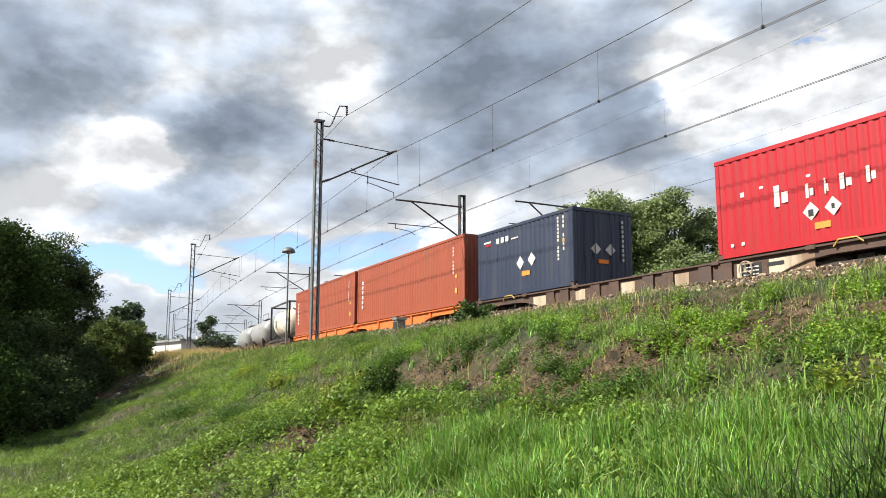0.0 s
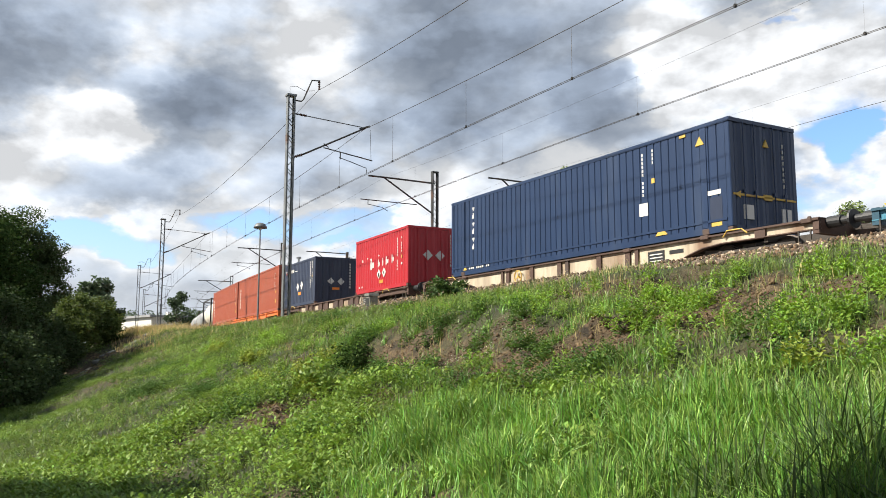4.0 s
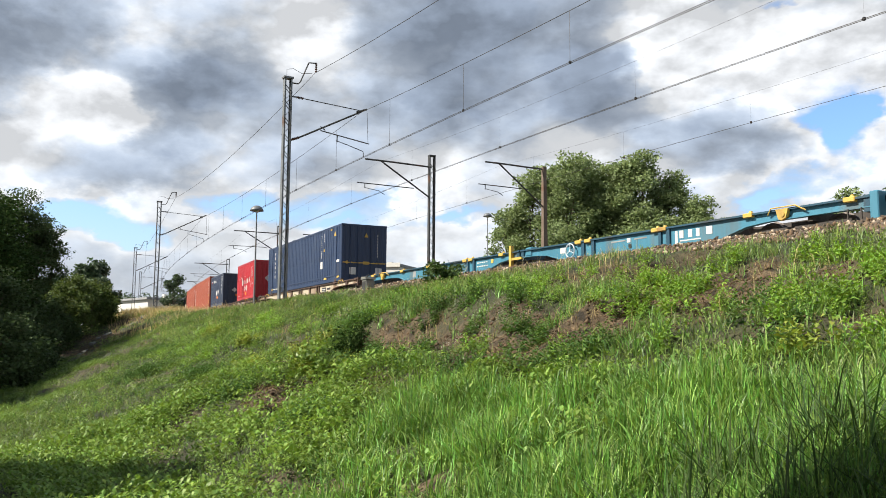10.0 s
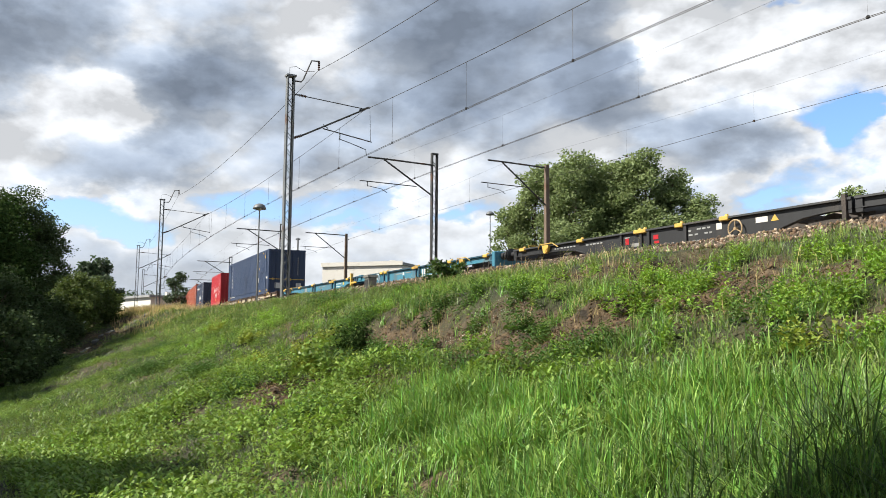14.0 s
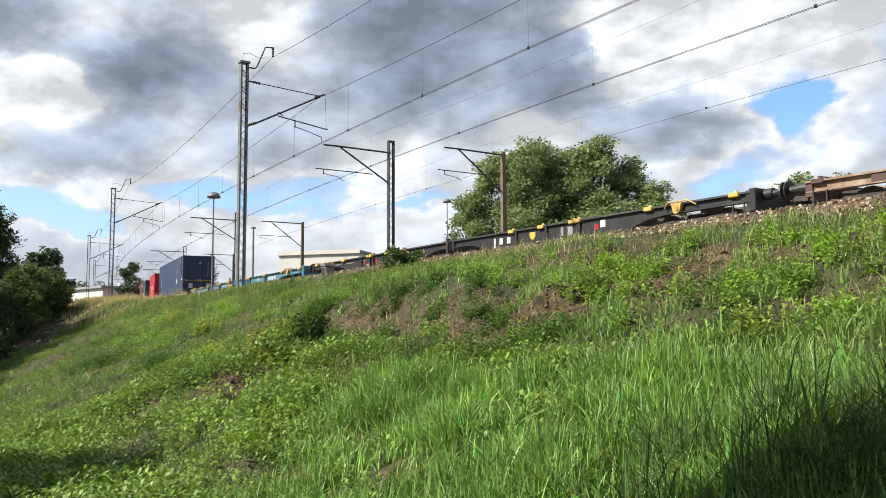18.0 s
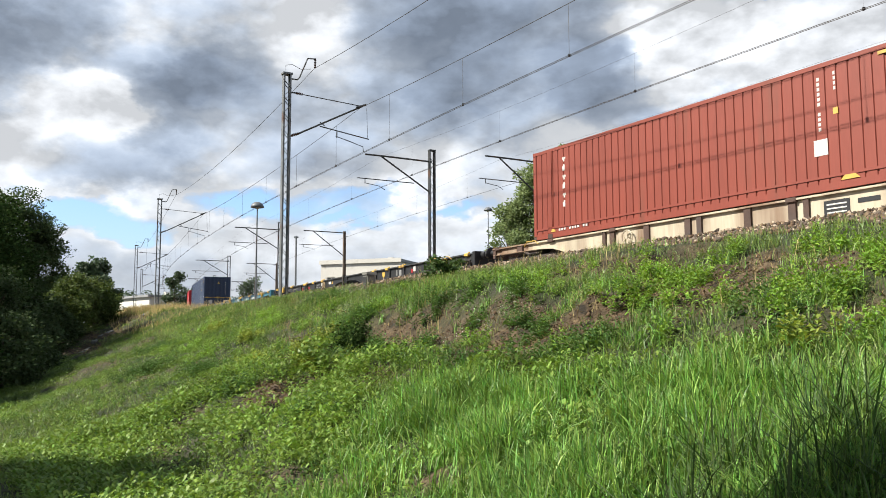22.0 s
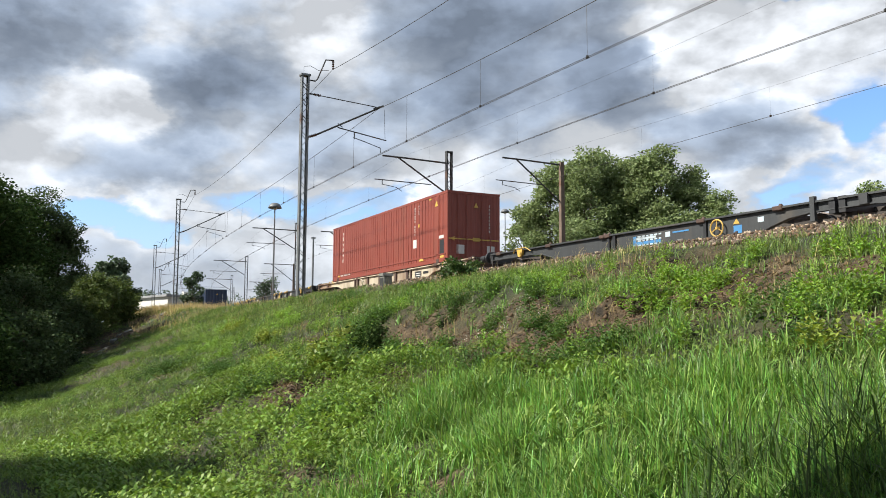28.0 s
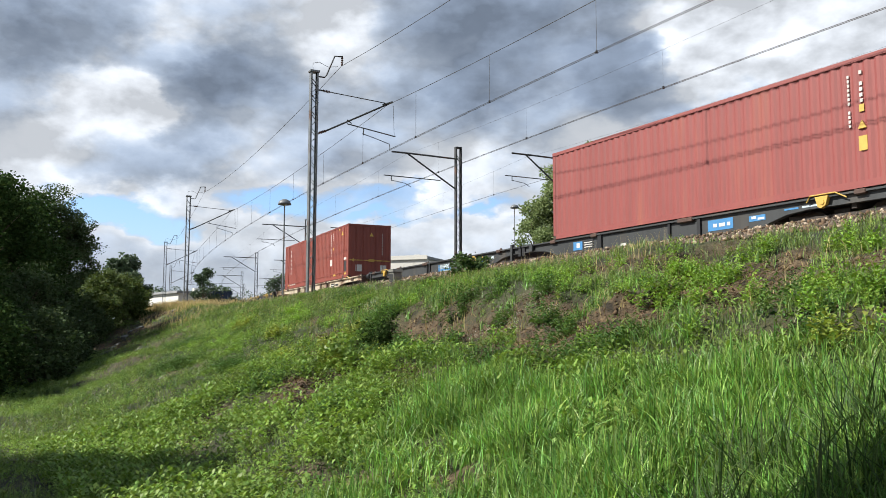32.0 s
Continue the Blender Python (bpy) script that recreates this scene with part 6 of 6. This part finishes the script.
def sprigs(name, pts, stems, leaves, tall, leaf, material, rng, label, slim=0.13):
    """Leafy stalks: long narrow leaves in a spiral up leaning stems, shorter towards the tip."""
    n = len(pts) * stems
    c = np.repeat(pts[:, :3], stems, axis=0)
    a = rng.uniform(0, 2 * np.pi, n)
    h = np.repeat(tall * rng.uniform(0.65, 1.25, len(pts)), stems) * rng.uniform(0.6, 1.0, n)
    tilt = rng.uniform(0.05, 0.5, n)
    c = c + np.stack([np.cos(a), np.sin(a), np.zeros(n)], -1) * 0.04
    axis = np.stack([np.cos(a) * tilt, np.sin(a) * tilt, np.ones(n)], -1)
    k = np.tile(np.arange(leaves), n)
    f = (k + 0.6) / leaves
    m = n * leaves
    root = np.repeat(c, leaves, axis=0) + np.repeat(axis * h[:, None], leaves, axis=0) * f[:, None]
    az = k * 2.4 + np.repeat(rng.uniform(0, 6.28, n), leaves) + rng.normal(size=m) * 0.25
    rise = 0.15 + 0.9 * f + rng.normal(size=m) * 0.25
    out = np.stack([np.cos(az), np.sin(az), rise], -1)
    out /= np.linalg.norm(out, axis=1)[:, None]
    ln = leaf * (1.15 - 0.6 * f) * rng.uniform(0.7, 1.25, m)
    side = np.stack([-np.sin(az), np.cos(az), rng.normal(size=m) * 0.3], -1) * (ln * slim)[:, None]
    mid = root + out * (ln * 0.45)[:, None]
    mid[:, 2] += ln * 0.08
    tip = root + out * ln[:, None]
    tip[:, 2] -= ln * 0.28
    verts = np.stack([root, mid + side, tip, mid - side], 1).reshape(-1, 3)
    i = np.arange(m) * 4
    return soup(name, verts, [np.stack([i, i + 1, i + 2, i + 3], -1)], material, "stuff", label, "weeds")


def patches(spots, rng, density):
    """Points in round uneven patches, each given by its place along and off the line and its radius."""
    rows = []
    for s, o, r in spots:
        k = max(3, int(density * r * r))
        q = rng.normal(size=(k, 2)) * r * 0.5
        c = tp(s, o)
        x, y = c.x + q[:, 0], c.y + q[:, 1]
        rows.append(np.stack([x, y, height(x, y)[0], np.hypot(x, y)], -1))
    return np.vstack(rows)


# bright leafy weeds, yellow-green broad-leaved plants and darker herbs on the slope: along, off, radius
BRIGHT = [(7.3, -10.6, 0.40), (8.3, -9.4, 0.32), (6.5, -10.8, 0.30), (6.7, -10.1, 0.36), (7.5, -9.8, 0.42), (6.1, -10.5, 0.20), (5.2, -10.6, 0.30), (4.6, -11.0, 0.28), (4.8, -11.4, 0.22),
          (4.5, -10.6, 0.26), (4.7, -9.9, 0.34), (5.5, -9.2, 0.36), (6.0, -9.0, 0.26), (4.3, -9.3, 0.3), (3.7, -10.4, 0.3), (3.7, -11.6, 0.28), (3.2, -11.0, 0.26), (3.1, -9.8, 0.3), (10.0, -10.2, 0.3), (9.2, -10.4, 0.2),
          (10.8, -9.3, 0.3), (12.2, -9.3, 0.3), (13.0, -9.6, 0.3), (8.9, -9.0, 0.24), (7.2, -8.9, 0.26), (10.0, -8.9, 0.2), (7.1, -11.9, 0.22), (5.6, -11.9, 0.2), (8.6, -12.0, 0.26), (9.8, -12.2, 0.26),
          (14.3, -10.4, 0.34), (15.4, -9.4, 0.3), (17.5, -10.0, 0.35), (19.5, -10.8, 0.4), (16.5, -11.2, 0.4), (22.0, -10.2, 0.4), (25.0, -10.8, 0.5), (18.2, -12.6, 0.45), (21.0, -12.2, 0.5)]
YELLOWISH = [(14.0, -11.9, 0.30), (14.3, -11.5, 0.26), (12.0, -12.8, 0.26), (13.2, -12.5, 0.30), (17.4, -12.0, 0.3), (15.0, -12.6, 0.34), (11.5, -12.3, 0.2), (4.1, -11.9, 0.22), (4.2, -9.6, 0.2), (23.5, -11.0, 0.35)]
DARKER = [(11.6, -10.7, 0.3), (12.4, -10.6, 0.24), (10.8, -10.5, 0.26), (9.6, -10.6, 0.26), (8.6, -11.3, 0.24), (8.0, -11.5, 0.22), (11.9, -12.0, 0.26), (10.6, -11.5, 0.24), (12.7, -11.3, 0.2), (9.9, -11.1, 0.2), (11.3, -12.1, 0.3), (14.2, -10.9, 0.40), (13.8, -11.4, 0.35), (12.6, -11.9, 0.35), (9.3, -12.5, 0.3), (10.2, -12.4, 0.3), (8.0, -12.5, 0.3), (7.0, -12.3, 0.26), (6.3, -12.2, 0.24), (4.5, -11.7, 0.3), (5.1, -11.2, 0.2),
          (8.5, -14.2, 0.3), (12.2, -13.9, 0.4), (18.8, -9.5, 0.4), (20.5, -9.2, 0.35), (16.0, -8.9, 0.3), (15.8, -13.4, 0.5), (19.8, -13.6, 0.6), (24.5, -12.4, 0.6)]


def meadow():
    rng = np.random.default_rng(7)
    tall_zone = lambda s, o: np.clip((-o - 12.45 - 0.10 * (s - 4)) / 0.5, 0, 1) * np.clip((8.7 - s + 0.9 * (o + 13)) / 1.2, 0, 1)
    upper = lambda s, o: np.clip((o + 12.4) / 0.5, 0, 1) * np.clip((14.5 - s) / 2, 0, 1)
    crest = lambda o: np.clip((-8.25 - o) / 0.4, 0, 1)
    clump = lambda x, y: 0.12 + 0.88 * step(noise2(x, y, 0.7, 11), 0.36, 0.56)
    pts = scatter(8600, rng, -2, 10, -16.8, -11.6, 0.8, lambda s, o, x, y, b, r: r < tall_zone(s, o) * (1 - 0.85 * b) * clump(x, y))
    tussocks("tall_grass", pts, 11, 0.33, 0.0082, "grass_blade", rng, "tall bright green grass at the foot of the embankment", 0.12, 1.15)
    # these tufts get the darkened green, so the corner's shadow is partly painted
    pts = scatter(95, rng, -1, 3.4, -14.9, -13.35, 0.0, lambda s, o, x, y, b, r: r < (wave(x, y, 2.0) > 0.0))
    tussocks("tall_grass", pts, 22, 0.6, 0.0085, "grass_deep_shade", rng, "tall grass tufts close to the path, shade put into their deep green", 0.14, 1.1)
    pts = scatter(900, rng, 1, 16, -13.0, -9.2, 0.5, lambda s, o, x, y, b, r: r < (0.1 + 0.9 * (noise2(x, y, 0.6, 14) > 0.5)) * (1 - b) ** 2)
    tussocks("tall_grass", pts, 9, 0.25, 0.008, "grass_blade", rng, "green grass tufts among the weeds of the slope", 0.06, 0.9)
    # short turf, thin where the earth shows
    pts = scatter(95000, rng, -1, 78, -18.5, -8.05, 1.0, lambda s, o, x, y, b, r: r < (1 - b) ** 2 * (0.25 + 0.75 * (noise2(x, y, 1.6, 4) > 0.42)) * (1 - 0.7 * tall_zone(s, o)) * (1 - 0.75 * upper(s, o)) * (0.2 + 0.8 * crest(o)))
    blades("short_grass", pts, 0.17, 0.0075, "turf_blade", rng, "short uneven green turf on the slope", 0.9, 0.02)
    pts = scatter(30000, rng, 0, 75, -14, -7.6, 0.6, lambda s, o, x, y, b, r: r < np.maximum(b * 0.9 * (noise2(x, y, 0.5, 12) > 0.4), 0.06 * (noise2(x + 3, y, 1.4, 5) > 0.55)))
    blades("dry_grass", pts, 0.24, 0.0055, "straw", rng, "dry straw and dead stems lying on bare earth", 1.1, 0.02, 0.42)
    pts = scatter(17000, rng, 36, 90, -11.5, -6.6, 0.3, lambda s, o, x, y, b, r: r < 0.06 + 0.94 * (s > 42) * (s < 74) * (o > -10.8) * (1 - b))
    blades("dry_grass", pts, 0.44, 0.009, "grass_dry", rng, "tall pale dry grass along the crest", 0.5, 0.02)
    # fine grass under the ballast edge, mixed with straw stalks
    pts = scatter(46000, rng, 1, 45, -12.2, -7.9, 0.8, lambda s, o, x, y, b, r: r < (0.3 + 0.7 * (noise2(x + 2, y - 6, 0.9, 6) > 0.47)) * (1 - b) ** 1.5 * (0.2 + 0.8 * (o > -10.0)) * (0.3 + 0.7 * crest(o)))
    blades("tall_grass", pts, 0.19, 0.0065, "turf_blade", rng, "fine olive green grass on the upper slope", 0.55, 0.02)
    pts = scatter(1500, rng, 2, 40, -11.5, -7.8, 0.5, lambda s, o, x, y, b, r: r < (noise2(x, y, 0.8, 7) > 0.6))
    blades("dry_grass", pts, 0.34, 0.0042, "grass_dry", rng, "thin pale dry stalks among the grass", 0.35, 0.02)
    # low leafy cover
    pts = scatter(15000, rng, 0, 60, -18, -8.4, 0.9, lambda s, o, x, y, b, r: r < (0.06 + 0.94 * (noise2(x - 4, y + 2, 1.2, 8) > 0.48)) * (1 - b) ** 2 * (1 - tall_zone(s, o) * 0.93) * (1 - 0.9 * upper(s, o)))
    weeds("weed_patch", pts, 10, 0.13, 0.042, "weed_leaf", rng, "low leafy green weeds covering the slope")
    pts = scatter(4200, rng, 4.5, 14, -16.9, -12.5, 0.6, lambda s, o, x, y, b, r: r < (0.15 + 0.85 * (noise2(x + 3, y - 1, 1.0, 9) > 0.46)) * (1 - 0.95 * b) * (1 - 0.8 * tall_zone(s, o)))
    weeds("weed_patch", pts, 12, 0.2, 0.06, "weed_leaf", rng, "broad-leaved bright green weeds beside the tall grass", slim=0.22)
    # taller plants in tufts, with brown earth between
    sprigs("weed_patch", patches(BRIGHT, rng, 120), 4, 10, 0.27, 0.105, "tuft_leaf", rng, "taller bright green leafy weeds in tufts below the ballast", 0.15)
    sprigs("weed_patch", patches(YELLOWISH, rng, 170), 3, 8, 0.30, 0.10, "yellow_leaf", rng, "yellow-green broad-leaved plants on the slope", 0.3)
    sprigs("weed_patch", patches(DARKER, rng, 200), 4, 10, 0.30, 0.08, "weed_deep", rng, "darker green leafy plants in loose tufts on the slope", 0.2)
    pts = scatter(620, rng, 2, 30, -12.6, -8.6, 0.4, lambda s, o, x, y, b, r: r < (1 - b) ** 2 * (noise2(x, y, 1.0, 16) > 0.42))
    sprigs("weed_patch", pts, 3, 8, 0.22, 0.085, "weed_leaf", rng, "scattered leafy green stalks on the upper slope")
    pts = scatter(1100, rng, 6, 44, -17, -9.5, 0.6, lambda s, o, x, y, b, r: r < (1 - tall_zone(s, o)) * (1 - 0.7 * b) * (noise2(x, y, 1.5, 17) > 0.45))
    sprigs("weed_patch", pts, 3, 8, 0.20, 0.065, "weed_deep", rng, "low dark green herbs scattered on the slope", 0.22)
    # white umbels in three places
    for s0, o0, k, r in ((8.9, -11.6, 90, 0.33), (9.6, -11.0, 50, 0.25), (15.5, -10.6, 60, 0.3)):
        c = tp(s0, o0)
        fl = rng.normal(size=(k, 2)) * r + np.array([c.x, c.y])
        z = height(fl[:, 0], fl[:, 1])[0] + rng.uniform(0.15, 0.32, k)
        weeds("wild_flowers", np.stack([fl[:, 0], fl[:, 1], z, np.zeros(k)], -1), 4, 0.02, 0.018, "flower", rng, "small white wild flowers on the slope", "flowers")


meadow()


def shrub(name, label, s, o, n, r, tall, leaf, material, seed):
    rng = np.random.default_rng(seed)
    p = tp(s, o)
    z = float(height(np.array([p.x]), np.array([p.y]))[0][0])
    t = thing(name, label, "plant", "", pose(p.x, p.y, z))
    b = Build()
    for k in range(7):
        a = k * 0.9
        b.tube([(0, 0, -0.05), (r * 0.4 * math.cos(a), r * 0.4 * math.sin(a), tall * 0.5), (r * 0.8 * math.cos(a), r * 0.8 * math.sin(a), tall * 0.85)], [0.008, 0.006, 0.003], 5)
    part("stem", b, "weed_leaf", t)
    lobes = np.stack([rng.normal(size=9) * r * 0.6, rng.normal(size=9) * r * 0.6, tall * rng.uniform(0.2, 0.95, 9)], -1)
    pts = lobes[rng.integers(0, 9, n)] + rng.normal(size=(n, 3)) * np.array([r, r, tall * 0.7]) * 0.22
    pts[:, 2] = np.maximum(pts[:, 2], 0.03)
    leaf_soup("foliage", pts, leaf, material, t, rng, 0.6)
    return t


shrub("elder_shrub", "bushy dark green shrub at the edge of the ballast", 15.9, -8.0, 1100, 0.45, 0.42, 0.09, "grass_deep_shade", 5)
shrub("elder_shrub", "dark green shrub in the worn hollow of the slope", 13.75, -11.45, 900, 0.36, 0.62, 0.075, "tree_leaf_dark_shade", 6)
shrub("leafy_plant", "yellow-green broad-leaved plant on the slope", 11.6, -12.7, 260, 0.28, 0.42, 0.085, "weed_leaf", 8)
shrub("leafy_plant", "light green broad-leaved plant on the slope", 12.3, -12.5, 200, 0.24, 0.34, 0.08, "weed_leaf", 9)


def stones():
    rng = np.random.default_rng(11)
    n = 16000
    s, o = rng.uniform(1, 45, n * 3), -4.9 - 3.05 * rng.uniform(0, 1, n * 3)
    ok = rng.uniform(size=n * 3) < np.minimum(1, (9 / np.maximum(s, 6)) ** 1.0)
    s, o = s[ok][:n], o[ok][:n]
    n = len(s)
    a = s / R
    x = UN.x * (P2 + R - (R - o) * np.cos(a)) + UX.x * (R - o) * np.sin(a)
    y = UN.y * (P2 + R - (R - o) * np.cos(a)) + UX.y * (R - o) * np.sin(a)
    z = np.where(o < -6.9, height(x, y)[0], np.interp(o, [-6.9, -5.85, -4.9], [BZ, RZ - 0.13, RZ - 0.13]))
    r = (rng.uniform(0.018, 0.045, n) * np.interp(s, [6, 20], [1.2, 1.0]))[:, None]
    dirs = np.array([[1, 0, 0], [-1, 0, 0], [0, 1, 0], [0, -1, 0], [0, 0, 1], [0, 0, -1], [0.6, 0.6, 0.5], [-0.6, -0.6, 0.5]])
    c = np.stack([x, y, z + 0.015], -1)
    spin = rng.normal(size=(n, 3, 3))
    spin = np.linalg.qr(spin)[0] * rng.uniform(0.45, 1.35, (n, 1, 3))
    verts = c[:, None, :] + np.einsum("kj,nij->nki", dirs, spin) * r[:, None] * rng.uniform(0.65, 1.35, (n, 8, 1))
    tri = np.array([[0, 2, 6], [2, 4, 6], [4, 0, 6], [1, 3, 7], [3, 4, 7], [4, 1, 7], [2, 1, 4], [3, 0, 4], [2, 0, 5], [1, 2, 5], [3, 1, 5], [0, 3, 5]])
    faces = (np.arange(n)[:, None, None] * 8 + tri[None]).reshape(-1, 3)
    soup("ballast_stones", verts.reshape(-1, 3), [faces], "stone", "stuff", "loose crushed ballast stones on the shoulder", "stones")


stones()


def clods():
    """Crumbs of dry earth on the bare patches."""
    rng = np.random.default_rng(21)
    p = scatter(7500, rng, 2, 24, -14, -8.6, 0.4, lambda s, o, x, y, b, r: r < b ** 1.5)
    n = len(p)
    dirs = np.array([[1, 0, 0], [-1, 0, 0], [0, 1, 0], [0, -1, 0], [0, 0, 1], [0, 0, -0.6]])
    r = rng.uniform(0.008, 0.022, n) * np.where(rng.uniform(size=n) > 0.93, 2.0, 1.0)
    verts = p[:, None, :3] + dirs[None] * r[:, None, None] * rng.uniform(0.55, 1.4, (n, 6, 1))
    tri = np.array([[0, 2, 4], [2, 1, 4], [1, 3, 4], [3, 0, 4], [2, 0, 5], [1, 2, 5], [3, 1, 5], [0, 3, 5]])
    soup("soil_clods", verts.reshape(-1, 3), [(np.arange(n)[:, None, None] * 6 + tri[None]).reshape(-1, 3)], "soil", "stuff", "crumbling clods of dry brown earth", "soil")


clods()


def old_edging():
    """Worn concrete slabs beside the trodden path that climbs the bank."""
    t = thing("concrete_edging", "row of worn pale concrete slabs beside a trodden earth path", "edging")
    rng = random.Random(4)
    a, b = Vector((-14.7, 38.3, 0)), Vector((-13.3, 43.6, 0))
    n = 11
    for i in range(n):
        if i in (5, 6):
            continue
        p = a.lerp(b, (i + 0.5) / n)
        z = float(height(np.array([p.x]), np.array([p.y]))[0][0])
        ob = part("slab", Build().box(-0.23, 0.23, -0.12, 0.12, -0.25, 0.05, 0.02), "box_grey", t)
        ob.matrix_basis = pose(p.x, p.y, z, rng.uniform(-4, 4), rng.uniform(-18, -8), 75 + rng.uniform(-6, 6))


old_edging()

# ---- motion of the train: metres gone at each full second ----
GONE = [0.0, 5.88, 11.58, 16.94, 21.95, 26.62, 30.97, 35.08, 39.08, 42.96, 46.75, 50.42, 54.01, 57.55, 61.06, 64.53, 67.97, 71.4, 74.83, 78.25, 81.68, 85.12, 88.59,
        92.1, 95.64, 99.19, 102.67, 106.07, 109.38, 112.63, 115.83, 118.99, 122.13]


def wagon_pose(s, half):
    a, b = tp(s + half, TRACK_FAR, RZ), tp(s - half, TRACK_FAR, RZ)
    x = (a - b).normalized()
    y = Vector((0, 0, 1)).cross(x)
    m = Matrix((x, y, (0, 0, 1))).transposed().to_4x4()
    m.translation = (a + b) / 2
    return m


def motions():
    carriers = WAGONS + TANKS
    for w, mid, q0, q1, bogies in carriers:
        half = (q0 - q1) * 0.36
        walk(w, [(t, wagon_pose(mid + g, half)) for t, g in enumerate(GONE)])
    for c, mid, q in CONTAINERS + [(TANK_BOX, 58.4, 61.4)]:
        w = min(carriers, key=lambda k: abs(k[1] - mid))
        half = (w[2] - w[3]) * 0.36
        lift = Matrix.Translation((mid - w[1], 0, 1.165))
        walk(c, [(t, wagon_pose(w[1] + g, half) @ lift) for t, g in enumerate(GONE)])
    # the wheelsets roll: less than a quarter turn from row to row
    fine = [i * 0.1 for i in range(321)]
    slope = np.gradient(GONE)
    roll = []
    for t in fine:
        i = min(int(t + 1e-6), 31)
        f = t - i
        h = 2 * f ** 3 - 3 * f ** 2 + 1, f ** 3 - 2 * f ** 2 + f, -2 * f ** 3 + 3 * f ** 2, f ** 3 - f ** 2
        g = h[0] * GONE[i] + h[1] * slope[i] + h[2] * GONE[i + 1] + h[3] * slope[i + 1]
        roll.append(math.degrees(g / WHEEL_R))
    for ob, x in ROLLING:
        walk(ob, [(t, pose(x, 0, WHEEL_R, 0, a, 0)) for t, a in zip(fine, roll)])


motions()
